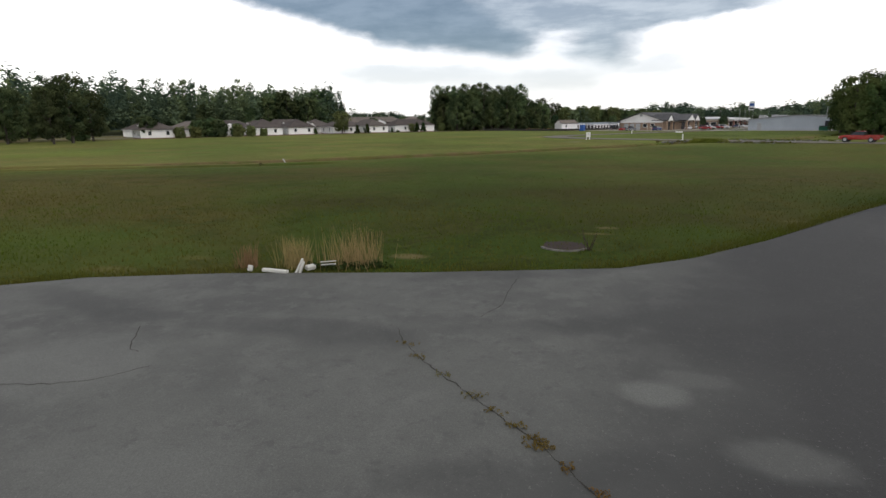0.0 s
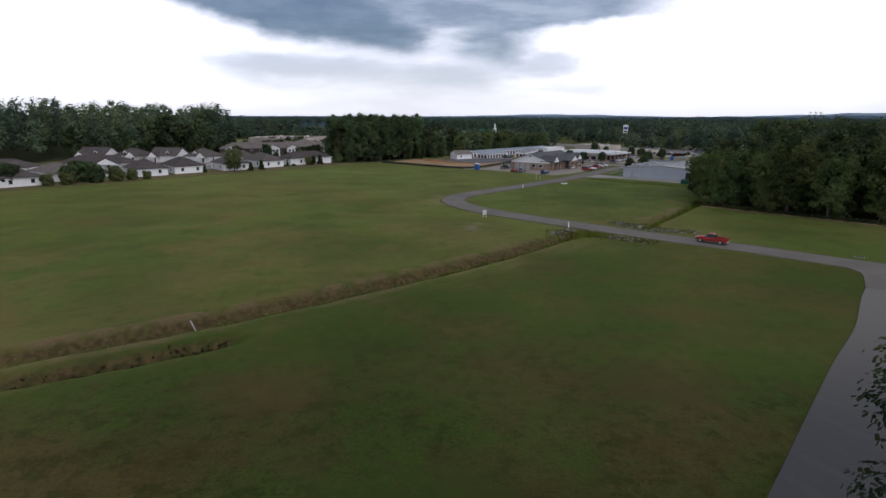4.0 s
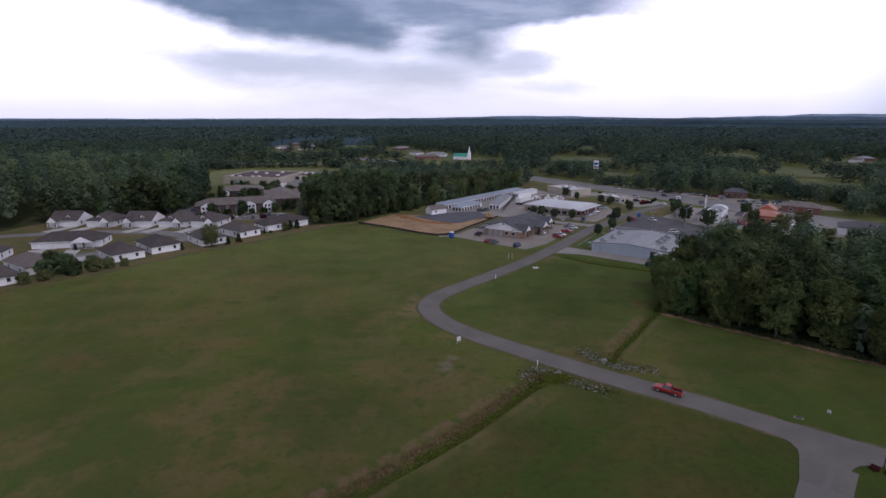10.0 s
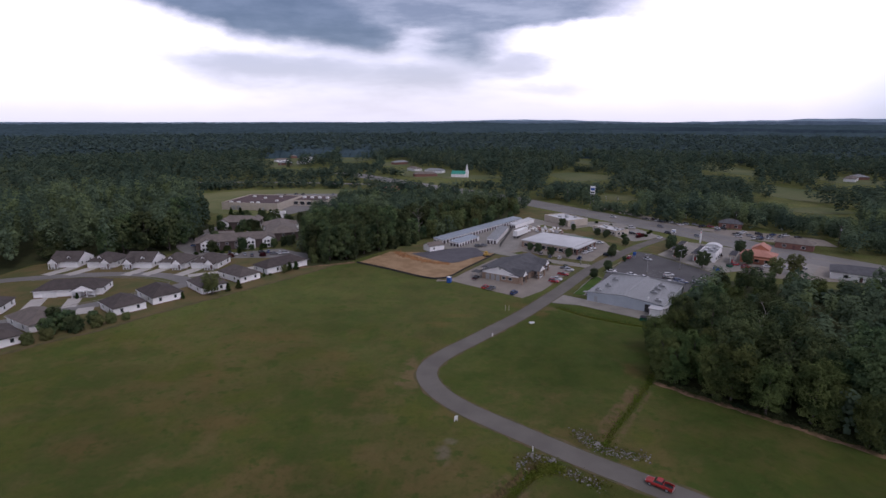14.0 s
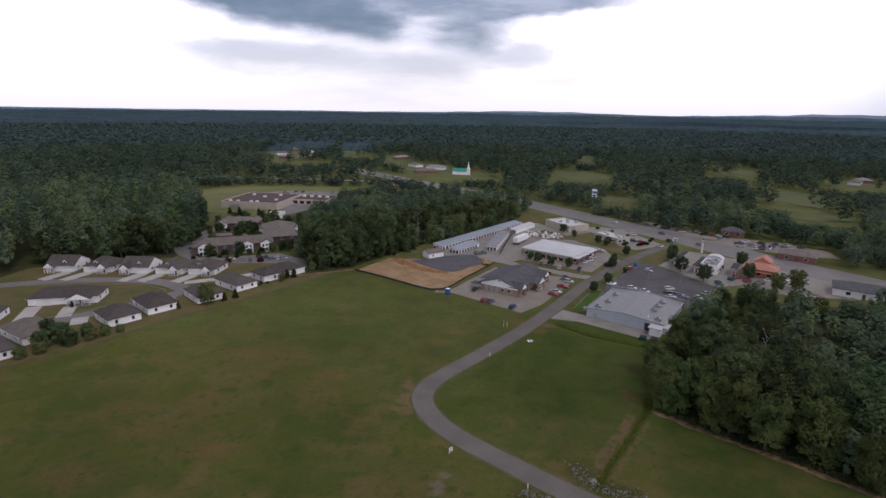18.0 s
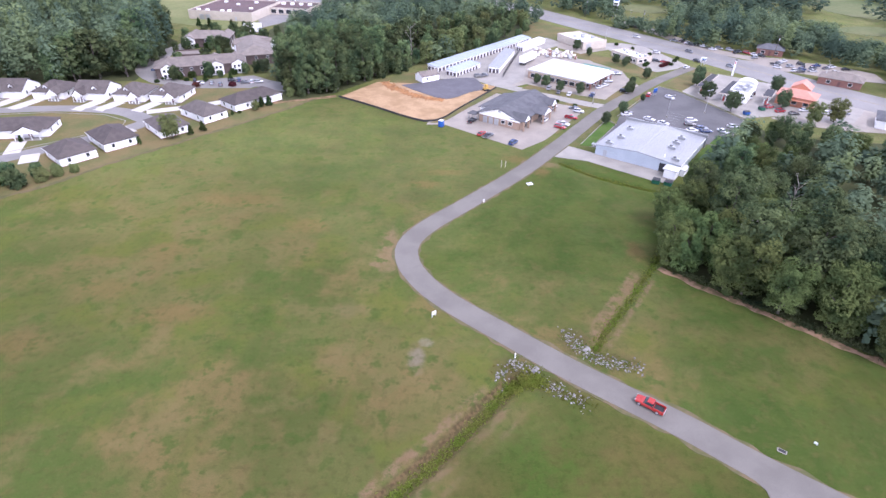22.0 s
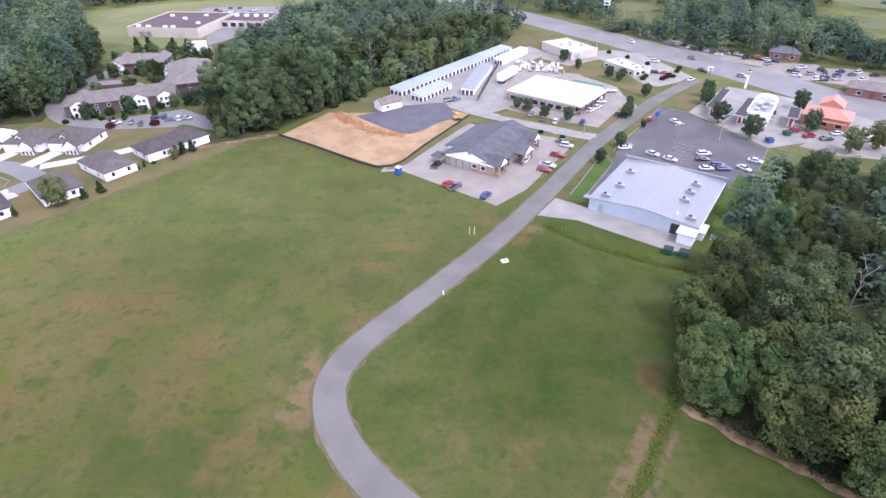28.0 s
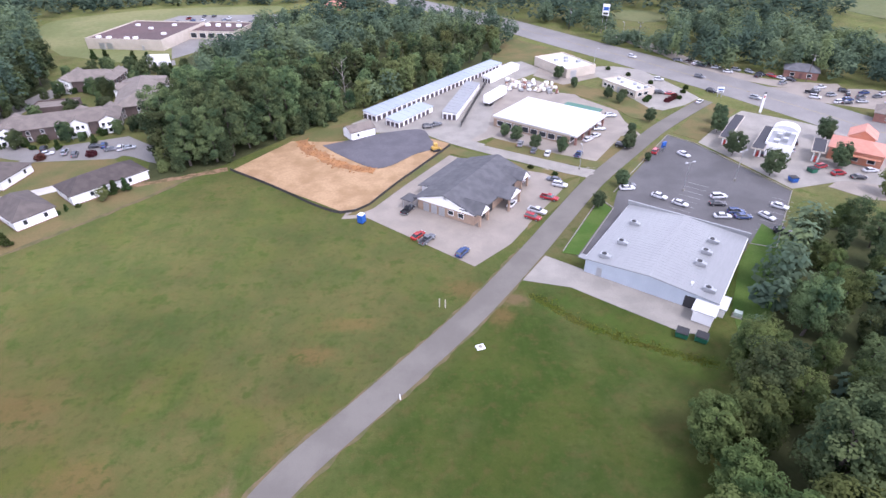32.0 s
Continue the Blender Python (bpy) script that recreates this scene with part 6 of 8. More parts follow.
def apartments(x, y, ang, W, D, E, R, gables, label):
    t = thing("apartment_block", label, "apartments", pose(x, y, 0, 0, 0, ang), "apartment blocks")
    part("wall", box(0, 0, 0, W, D, E), DARKBRICK, t)
    part("roof", hip_roof(W, D, E, R, 0.6), SHINGLE3, t)
    for side in "fb":
        for gx in gables:
            gw = 5.6
            s = -1 if side == "f" else 1
            y0, y1 = (-D / 2 - 1.4, -1) if side == "f" else (1, D / 2 + 1.4)
            g = part("bay", extrude([(gx - gw / 2, 0), (gx + gw / 2, 0), (gx + gw / 2, E), (gx, E + 1.5), (gx - gw / 2, E)], y0, y1), SIDING, t, "white gabled bay with balconies")
            part("bay_roof", extrude([(gx - gw / 2 - 0.4, E - 0.2), (gx, E + 1.55), (gx + gw / 2 + 0.4, E - 0.2), (gx + gw / 2 + 0.4, E), (gx, E + 1.75), (gx - gw / 2 - 0.4, E)], min(y0, y1) - (0.3 if side == "f" else 0), max(y0, y1) + (0.3 if side == "b" else 0)), SHINGLE3, g)
            for z in (0.6, 2.5):
                for dx in (-1.6, 0, 1.6):
                    part("pane", box(gx + dx, s * (D / 2 + 1.42), z, 1.0, 0.08, 1.2), GLASS, g)
    for side in "fb":
        for gx in gables:
            s = -1 if side == "f" else 1
            bal = part("balcony", box(gx, s * (D / 2 + 2.0), 2.1, 4.6, 1.1, 0.16), TRIMWHITE, t, "white balcony with a rail")
            bm = bmesh.new()
            cuboid(bm, gx, s * (D / 2 + 2.5), 3.05, 4.6, 0.07, 0.07)
            for k in range(12):
                cuboid(bm, gx - 2.2 + k * 0.4, s * (D / 2 + 2.5), 2.25, 0.05, 0.05, 0.8)
            part("balcony_rail", bm, TRIMWHITE, bal)
            for dx in (-2.2, 2.2):
                part("post", box(gx + dx, s * (D / 2 + 2.45), 0, 0.18, 0.18, 4.2), TRIMWHITE, bal)
    n = int(W / 4)
    for side in "fb":
        for i in range(n):
            a = -W / 2 + W * (i + 0.5) / n
            if all(abs(a - gx) > 4.2 for gx in gables):
                for z in (0.6, 2.5):
                    put_window(t, side, W, D, a, z, 1.0, 1.2)
    for side in "lr":
        for i in range(3):
            for z in (0.6, 2.5):
                put_window(t, side, W, D, -D / 2 + D * (i + 0.5) / 3, z, 1.0, 1.2)
    return t


apartments(-103.6, 262.0, 22, 36, 12, 4.3, 7.0, (-13, 6, 15), "brick apartment block with taupe roof and white gabled bays")
apartments(-89.5, 291, 110, 34, 15, 4.3, 7.4, (8,), "long brick apartment block with a broad taupe roof")
apartments(-118.5, 311, 6, 22, 13, 4.3, 7.0, (-8, 8), "brick apartment block with white gables behind trees")
flat_building(-106.5, 344, 4, 9, 4, 3.2, SIDING, WHITEROOF, "garage", "low white garage row behind the apartments", "garage")
flat_building(-116, 281, 15, 14, 9, 3.0, DARKBRICK, SHINGLE3, "clubhouse", "low brick clubhouse with a taupe roof", "building")


def canopy(x, y, ang, W, D, H, top, label):
    t = thing("fuel_canopy", label, "canopy", pose(x, y, 0, 0, 0, ang))
    part("roof", box(0, 0, H, W, D, 0.4), CREAM, t)
    part("top", box(0, 0, H + 0.4, W - 0.3, D - 0.3, 0.05), top, t)
    for sx in (-W * 0.32, W * 0.32):
        for sy in (-D * 0.2, D * 0.2):
            part("column", box(sx, sy, 0, 0.35, 0.35, H), TRIMWHITE, t)
        p = part("pump", box(sx, 0, 0, 0.7, 0.5, 1.7, bevel=0.05), REDPAINT, t)
    return t


x, y, a, L = along(104.5, 240.6, 117.8, 258.8)
canopy(x, y, a, L, 3.0, 3.4, SOLAR, "long narrow canopy with a dark roof and white rim")
x, y, a, L = along(110.4, 232.4, 122.6, 248.6)
canopy(x, y, a, L, 3.4, 3.4, SOLAR, "dark-roofed canopy beside the fuel station shop")
x, y, a, L = along(126, 229.6, 132.2, 238.6)
canopy(x, y, a, L, 3.4, 3.4, SOLAR, "short dark-roofed canopy beside the orange restaurant")
t = flat_building(120.5, 238.5, 54, 12, 7.0, 3.8, SIDING, STEELROOF, "station_shop", "white fuel station shop with roof machinery", "shop", (("r", 0, 1.6, 2.2),), [("f", a, 0.8, 2.2, 1.6) for a in (-4, 0, 4)])
for px, py in ((-4, 1), (-1.5, -1), (1.5, 1), (4, -1)):
    part("roof_unit", box(px, py, 3.9, 1.6, 1.4, 1.1, bevel=0.05), GREYMETAL, t)
part("barrel_roof", solid([[(x0, 3.6 * math.cos(k * math.pi / 10), 3.9 + 2.0 * math.sin(k * math.pi / 10)) for k in range(11)] for x0 in (6.0, 10.5)]), WHITEROOF, t, "white barrel-vaulted roof over the entrance")
part("barrel_wall", box(8.2, 0, 0, 4.2, 6.8, 3.9), SIDING, t)


def orange_restaurant():
    t = thing("restaurant", "orange stucco restaurant with salmon tiled roof", "restaurant", pose(140, 233.5, 0, 0, 0, -38))
    part("wall", box(0, 0, 0, 13, 10, 3.6), ORANGE, t)
    part("roof", hip_roof(13, 10, 3.6, 5.6, 0.5), ORANGEROOF, t)
    part("tower", extrude([(-3.2, 0), (3.2, 0), (3.2, 5.4), (0, 7.2), (-3.2, 5.4)], 2, 9), ORANGE, t)
    part("tower_roof", extrude([(-3.6, 5.2), (0, 7.3), (3.6, 5.2), (3.6, 5.4), (0, 7.5), (-3.6, 5.4)], 1.7, 9.3), ORANGEROOF, t)
    for a in (-4, 0, 4):
        put_window(t, "f", 13, 10, a, 0.9, 1.8, 1.5)
    part("awning", box(2, -5.6, 2.4, 8, 1.4, 0.2), ORANGE, t)


orange_restaurant()


def roof_house(x, y, ang, W, D, wall, roof, label, name="building"):
    t = thing(name, label, "building", pose(x, y, 0, 0, 0, ang))
    part("wall", box(0, 0, 0, W, D, 3.0), wall, t)
    part("roof", hip_roof(W, D, 3.0, 5.2, 0.5), roof, t)
    for a in (-W / 4, W / 4):
        put_window(t, "f", W, D, a, 0.9, 1.6, 1.3)
    put_door(t, "f", W, D, 0, 1.0, 2.1, DOORBROWN)


roof_house(224, 250, -38, 14, 8, BRICK, SHINGLE3, "low brick building with a taupe roof beside the highway")
roof_house(173, 260, -38, 16, 9, BRICK, SHINGLE3, "low pavilion with a broad pale roof beside the highway")
roof_house(166, 207, -35, 20, 12, SIDING, SHINGLE, "grey-roofed building behind the woods")
roof_house(168, 312, -30, 12, 8, BRICK, SHINGLE, "dark-roofed house under the trees")
roof_house(-45, 470, 10, 14, 9, ORANGE, ORANGEROOF, "orange building with a small white tower beyond the wood", "restaurant")
for i, (x, y) in enumerate(((-215, 745), (-235, 800), (-195, 770), (-240, 880), (-205, 840), (-190, 905), (-60, 760), (-150, 980), (-125, 960), (-330, 420), (-345, 412), (420, 560), (440, 575), (-35, 665), (-10, 640), (-20, 600))):
    roof_house(x, y, i * 37, 16 + i % 4 * 3, 10, SIDING if i % 3 else BRICK, SHINGLE3 if i % 2 else STEELROOF, "far small house among woods and pastures", "house")


def church():
    t = thing("church", "far white church with a green roof and a steeple", "church", pose(17, 592, 0, 0, 0, 70) @ Matrix.Diagonal((0.6, 0.6, 0.6, 1)))
    part("wall", gable_walls(12, 26, 6, 11), SIDING, t)
    part("roof", gable_roof(12, 26, 6, 11.1), plain("green_roof", (0.03, 0.28, 0.20), 0.5), t)
    s = part("tower", box(0, -15, 0, 5, 5, 12), SIDING, t)
    part("steeple", pole((0, -15, 12), (0, -15, 24), 2.4, 0.1, 8), SIDING, s)
    for a in (-9, -4.5, 0, 4.5, 9):
        put_window(t, "r", 12, 26, a, 1.5, 1.2, 3)


church()


# ---- vehicles ----
PAINTS = {"white": plain("white_car_paint", (0.60, 0.60, 0.62), 0.25), "silver": plain("silver_car_paint", (0.40, 0.42, 0.45), 0.25, 0.5), "black": plain("black_car_paint", (0.025, 0.026, 0.032), 0.2),
          "red": plain("dark_red_car_paint", (0.32, 0.025, 0.03), 0.25), "blue": plain("blue_car_paint", (0.03, 0.06, 0.16), 0.25), "grey": plain("grey_car_paint", (0.13, 0.135, 0.15), 0.25), "bright_red": plain("bright_red_car_paint", (0.34, 0.030, 0.024), 0.25)}
LAMPGLASS, TAILGLASS = plain("headlamp_glass", (0.75, 0.76, 0.78), 0.1), plain("tail_lamp_glass", (0.4, 0.02, 0.02), 0.2)


def wheels(t, xs, half, r):
    for x in xs:
        for s in (-1, 1):
            tyre = part("tyre", pole((x, s * (half - 0.22), r), (x, s * half, r), r, r, 14), DARK, t)
            part("rim", pole((x, s * (half - 0.02), r), (x, s * (half + 0.02), r), r * 0.62, r * 0.58, 12), GREYMETAL, tyre)


def shell(stations):
    """A car body from stations of (x, half width, bottom, shoulder)."""
    rings = []
    for x, w, z0, z1 in stations:
        k = 0.12
        rings.append([(x, -w + k, z0), (x, w - k, z0), (x, w, z0 + k), (x, w, z1 - k * 1.3), (x, w - k * 1.2, z1), (x, -w + k * 1.2, z1), (x, -w, z1 - k * 1.3), (x, -w, z0 + k)])
    return solid(rings)


def cabin(x0, x1, z0, h, w, rake_f, rake_r, inset=0.18):
    lo = [(x0, -w, z0), (x1, -w, z0), (x1, w, z0), (x0, w, z0)]
    hi = [(x0 + rake_r, -w + inset, z0 + h), (x1 - rake_f, -w + inset, z0 + h), (x1 - rake_f, w - inset, z0 + h), (x0 + rake_r, w - inset, z0 + h)]
    return solid([lo, hi])


def lights(t, front, back, w, z):
    for s in (-1, 1):
        part("headlight", box(front, s * (w - 0.25), z, 0.08, 0.36, 0.16), LAMPGLASS, t)
        part("taillight", box(back, s * (w - 0.2), z + 0.04, 0.06, 0.26, 0.2), TAILGLASS, t)


def car(kind, paint):
    """One parked vehicle; its nose points along +x."""
    words = paint.replace("_", " ")
    p = PAINTS[paint]
    if kind == "sedan":
        t = thing("car", words + " four-door saloon car parked on the ground", "car", None, "parked vehicles")
        part("body", shell([(-2.33, 0.72, 0.36, 0.78), (-2.2, 0.86, 0.24, 0.96), (-1.2, 0.91, 0.2, 1.0), (0.6, 0.91, 0.2, 0.97), (1.9, 0.87, 0.22, 0.86), (2.33, 0.68, 0.34, 0.7)]), p, t)
        part("glazing", cabin(-1.95, 1.05, 0.94, 0.46, 0.82, 0.85, 0.75), GLASS, t, "dark glazed cabin")
        part("roof", box(-0.42, 0, 1.37, 1.5, 1.3, 0.08, bevel=0.03), p, t)
        wheels(t, (-1.4, 1.42), 0.9, 0.33), lights(t, 2.25, -2.28, 0.82, 0.62)
    elif kind == "suv":
        t = thing("car", words + " sport utility vehicle parked on the ground", "car", None, "parked vehicles")
        part("body", shell([(-2.3, 0.8, 0.42, 1.0), (-2.2, 0.92, 0.32, 1.12), (0.9, 0.95, 0.28, 1.12), (1.95, 0.91, 0.3, 1.02), (2.35, 0.75, 0.4, 0.85)]), p, t)
        part("glazing", cabin(-2.2, 1.1, 1.1, 0.58, 0.86, 0.7, 0.25), GLASS, t, "dark glazed cabin")
        part("roof", box(-0.75, 0, 1.64, 2.4, 1.4, 0.09, bevel=0.03), p, t)
        for s in (-1, 1):
            part("roof_rail", box(-0.75, s * 0.6, 1.73, 1.9, 0.05, 0.05), DARK, t)
        wheels(t, (-1.4, 1.42), 0.94, 0.38), lights(t, 2.28, -2.28, 0.88, 0.78)
    else:
        t = thing("pickup_truck", words + " pickup truck with an open bed", "pickup truck", None, "parked vehicles")
        part("body", shell([(-0.75, 0.93, 0.42, 1.12), (0.9, 0.94, 0.4, 1.12), (2.1, 0.92, 0.42, 1.06), (2.65, 0.78, 0.5, 0.92)]), p, t)
        bm = box(-1.72, 0, 0.45, 1.95, 1.78, 0.2)
        for s in (-1, 1):
            cuboid(bm, -1.72, s * 0.88, 0.45, 1.95, 0.12, 0.67)
        cuboid(bm, -2.66, 0, 0.45, 0.1, 1.86, 0.67)
        part("bed", bm, p, t)
        part("bed_liner", box(-1.72, 0, 0.66, 1.8, 1.62, 0.03), DARK, t)
        part("glazing", cabin(-0.72, 1.15, 1.1, 0.58, 0.86, 0.7, 0.15), GLASS, t, "dark glazed cabin")
        part("roof", box(-0.05, 0, 1.64, 1.15, 1.4, 0.09, bevel=0.03), p, t)
        part("bumper", box(-2.74, 0, 0.45, 0.12, 1.7, 0.2), GREYMETAL, t)
        wheels(t, (-1.65, 1.72), 0.94, 0.4), lights(t, 2.58, -2.7, 0.86, 0.75)
    return t


FLEET = {}


SIZE = 0.86


def park(kind, paint, x, y, ang, z=0.05):
    m = pose(x, y, z, 0, 0, ang)
    if (kind, paint) not in FLEET:
        FLEET[(kind, paint)] = car(kind, paint)
        FLEET[(kind, paint)].matrix_basis = m @ Matrix.Diagonal((SIZE, SIZE, SIZE, 1))
        return FLEET[(kind, paint)]
    return copy_thing(FLEET[(kind, paint)], m)


for row in (("sedan", "bright_red", 15.2, 194.4, 52), ("pickup", "grey", 17.3, 192.6, 52), ("suv", "blue", 25.0, 187.2, 56), ("pickup", "black", 12.4, 206.1, 60),
            ("sedan", "white", 38.2, 208.6, 60), ("suv", "white", 43.2, 221.8, 55), ("suv", "red", 42.4, 201.7, -32), ("pickup", "white", 44.0, 204.6, -32), ("pickup", "red", 48.1, 211.2, -28), ("suv", "white", 52.0, 218.2, -25), ("sedan", "grey", 51.0, 221.5, 150)):
    park(*row)
park("pickup", "bright_red", 36.6, 80.6, 142, 0.11)
for row in (("sedan", "white", 69.2, 216.0, 2), ("sedan", "white", 76.0, 211.3, -42), ("sedan", "white", 79.8, 207.4, -42), ("sedan", "grey", 69.9, 217.6, 2),
            ("suv", "white", 90.8, 210.6, 2), ("sedan", "black", 89.0, 207.0, -5), ("suv", "blue", 91.6, 202.8, -5), ("sedan", "blue", 92.3, 200.6, -4), ("sedan", "white", 87.6, 201.0, -4), ("sedan", "white", 103.4, 205.2, -38),
            ("sedan", "white", 98.0, 200.6, -62), ("suv", "black", 98.0, 193.6, -18), ("sedan", "white", 91.8, 236.4, -60)):
    park(*row)
for row in (("suv", "silver", 79.1, 269.0, 0), ("suv", "white", 71.8, 261.0, -8), ("sedan", "silver", 72.2, 257.2, 0), ("sedan", "white", 69.6, 251.6, 38), ("suv", "black", 75.6, 243.4, -30), ("pickup", "blue", 61.2, 237.4, 62),
            ("suv", "red", 84.2, 239.0, 60), ("sedan", "grey", 48.5, 240.8, 70), ("suv", "silver", 45.2, 245.6, 70), ("sedan", "white", 52.3, 238.6, 70), ("sedan", "white", 66.5, 248.6, 38), ("pickup", "grey", 19.2, 262.5, 30), ("suv", "black", 16.8, 261.0, 15)):
    park(*row)
for row in (("suv", "white", 109.0, 344.1, -52), ("pickup", "grey", 127.3, 336.5, -40), ("sedan", "black", 134.0, 327.5, -45), ("sedan", "white", 139.4, 325.0, -20), ("suv", "grey", 126.9, 312.0, -55), ("sedan", "white", 141.5, 318.5, -25), ("suv", "silver", 150.0, 317.6, -60),
            ("sedan", "black", 153.2, 314.2, -60), ("suv", "red", 156.2, 311.4, -60), ("sedan", "white", 158.6, 308.6, -60), ("suv", "black", 161.0, 306.0, -60), ("suv", "silver", 136.6, 285.0, -45), ("suv", "black", 124.0, 293.4, -50), ("sedan", "white", 114.8, 282.0, 42), ("suv", "white", 109.1, 308.9, -20)):
    park(*row)
for row in (("suv", "black", 104.0, 292.5, -10), ("sedan", "red", 107.5, 291.4, -10), ("pickup", "black", 160.2, 290.0, -30), ("suv", "white", 158.4, 284.8, -30), ("sedan", "black", 166.0, 278.4, 0), ("suv", "blue", 168.4, 281.6, 10), ("sedan", "silver", 172.2, 279.4, 0), ("suv", "grey", 174.6, 283.8, 20),
            ("pickup", "blue", 179.0, 288.6, 20), ("sedan", "grey", 181.4, 284.6, 15), ("suv", "white", 185.2, 287.0, 15), ("sedan", "black", 189.6, 283.2, 5), ("suv", "white", 164.0, 279.2, 10), ("sedan", "silver", 163.0, 292.4, 10)):
    park(*row)
for row in (("suv", "white", 124.6, 239.0, 70), ("sedan", "red", 129.4, 247.2, 70), ("suv", "black", 128.2, 244.0, 70), ("sedan", "white", 138.4, 224.2, 0), ("sedan", "black", 132.6, 220.2, -5), ("suv", "red", 126.4, 227.0, 20), ("sedan", "white", 145.4, 221.4, -10),
            ("suv", "silver", 150.4, 224.4, -12), ("sedan", "grey", 151.8, 221.2, -12), ("suv", "red", 128.6, 222.6, 10), ("sedan", "white", 112.4, 246.2, 55), ("suv", "black", 114.5, 236.2, 52)):
    park(*row)
for i, (x, y) in enumerate(((-98, 243.4), (-93, 244.2), (-86, 248.6), (-83.5, 249.0), (-80, 246.2), (-77.5, 246.8), (-75, 247.2), (-101, 247), (-124, 262), (-89, 242.5))):
    park(("sedan", "suv")[i % 2], ("white", "silver", "black", "blue", "grey")[i % 5], x, y, 20 + 90 * (i % 2), 0.08)
rng = random.Random(78)
for i in range(44):
    f = rng.random()
    if i < 26:
        x, y, ang = 128 + 30 * f + rng.uniform(-2, 2), 341 - 38 * f + rng.uniform(-2, 2), rng.choice((-50, 40, 30))
    else:
        x, y, ang = 160 + 26 * f, 300 - 20 * f + rng.uniform(-9, 6), rng.choice((-30, 15, 60))
    if all(math.hypot(x - ob.matrix_basis.translation.x, y - ob.matrix_basis.translation.y) > 3.4 for ob in bpy.data.objects if ob.name.split(".")[0] in ("pickup_truck", "car")):
        park(rng.choice(("sedan", "suv", "pickup")), rng.choice(("white", "silver", "black", "grey", "white", "black")), x, y, ang)
rng = random.Random(77)
for i in range(34):
    a, b = rng.randrange(11), rng.randrange(5)
    x, y = -134 + a * 6.2 + b * 1.2, 425 + b * 6.2 - a * 0.2
    park(rng.choice(("sedan", "suv")), rng.choice(("white", "silver", "black", "grey", "blue", "red")), x, y, 74 + 180 * rng.randrange(2), 0.07)


def loader():
    t = thing("loader", "small yellow track loader on bare clay", "loader", pose(19.2, 242.4, 0.06, 0, 0, 25))
    for s in (-1, 1):
        part("track", box(0, s * 0.8, 0, 2.4, 0.45, 0.7, bevel=0.15), DARK, t)
    part("body", box(-0.3, 0, 0.6, 1.9, 1.2, 0.9, bevel=0.1), YELLOW, t)
    cab = part("cab", box(0.0, 0, 1.5, 1.1, 1.1, 1.0, bevel=0.08), YELLOW, t)
    part("cab_window", box(0.53, 0, 1.65, 0.08, 0.85, 0.7), GLASS, cab)
    for s in (-1, 1):
        part("arm", pole((-0.8, s * 0.7, 1.5), (1.6, s * 0.7, 0.5), 0.1, 0.1, 6), YELLOW, t)
    part("bucket", extrude([(1.5, 0.1), (2.3, 0.05), (2.0, 0.35), (1.7, 0.75), (1.5, 0.7)], -0.95, 0.95), YELLOW, t)


loader()


def trailer():
    t = thing("semi_trailer", "white box trailer parked behind the shop", "trailer", pose(41.2, 286.6, 0.04, 0, 0, 57))
    part("box", box(0, 0, 1.2, 13.5, 2.6, 2.8, bevel=0.05), TRIMWHITE, t)
    part("chassis", box(0, 0, 0.9, 12.5, 1.1, 0.3), DARK, t)
    for x in (-5.4, -4.2):
        for s in (-1, 1):
            part("tyre", pole((x, s * 0.75, 0.5), (x, s * 1.25, 0.5), 0.5, 0.5, 14), DARK, t)
    for s in (-1, 1):
        part("landing_leg", box(4.5, s * 0.8, 0, 0.15, 0.15, 1.0), GREYMETAL, t)


trailer()


# ---- street furniture and small things ----
def lamp_post(x, y, h=8.0, arms=2, ang=0.0):
    t = thing("street_lamp", "grey parking lot lamp post with flat heads", "street lamp", pose(x, y, 0.02, 0, 0, ang), "lamp posts")
    part("base", pole((0, 0, 0), (0, 0, 0.6), 0.3, 0.3, 12), CONCRETE, t)
    part("pole", pole((0, 0, 0.5), (0, 0, h), 0.09, 0.06), GREYMETAL, t)
    for i in range(arms):
        s = -1 if i else 1
        a = part("arm", pole((0, 0, h - 0.1), (s * 0.9, 0, h), 0.04, 0.04, 6), GREYMETAL, t)
        part("lamp_head", box(s * 1.2, 0, h - 0.05, 0.8, 0.4, 0.16, bevel=0.03), GREYMETAL, a)


for x, y, h, n, a in ((99.3, 220.1, 8.5, 2, 30), (83.5, 214.8, 8.0, 2, 20), (135.7, 360.2, 10, 1, 200), (153.8, 338.9, 10, 1, 200), (59.5, 228.4, 7, 1, 90), (87.7, 328.6, 8, 1, 0), (112, 371, 10, 1, 220), (167, 262, 9, 1, 90)):
    lamp_post(x, y, h, n, a)


def lane_lamp():
    t = thing("street_lamp", "dark post lamp standing in a small plant bed", "street lamp", pose(57.2, 60.4, 0.0))
    part("pole", pole((0, 0, 0), (0, 0, 4.2), 0.07, 0.05), DARK, t)
    part("lantern", pole((0, 0, 4.2), (0, 0, 4.75), 0.12, 0.24, 8), LAMPGLASS, t)
    part("cap", pole((0, 0, 4.75), (0, 0, 5.0), 0.28, 0.04, 8), DARK, t)


lane_lamp()


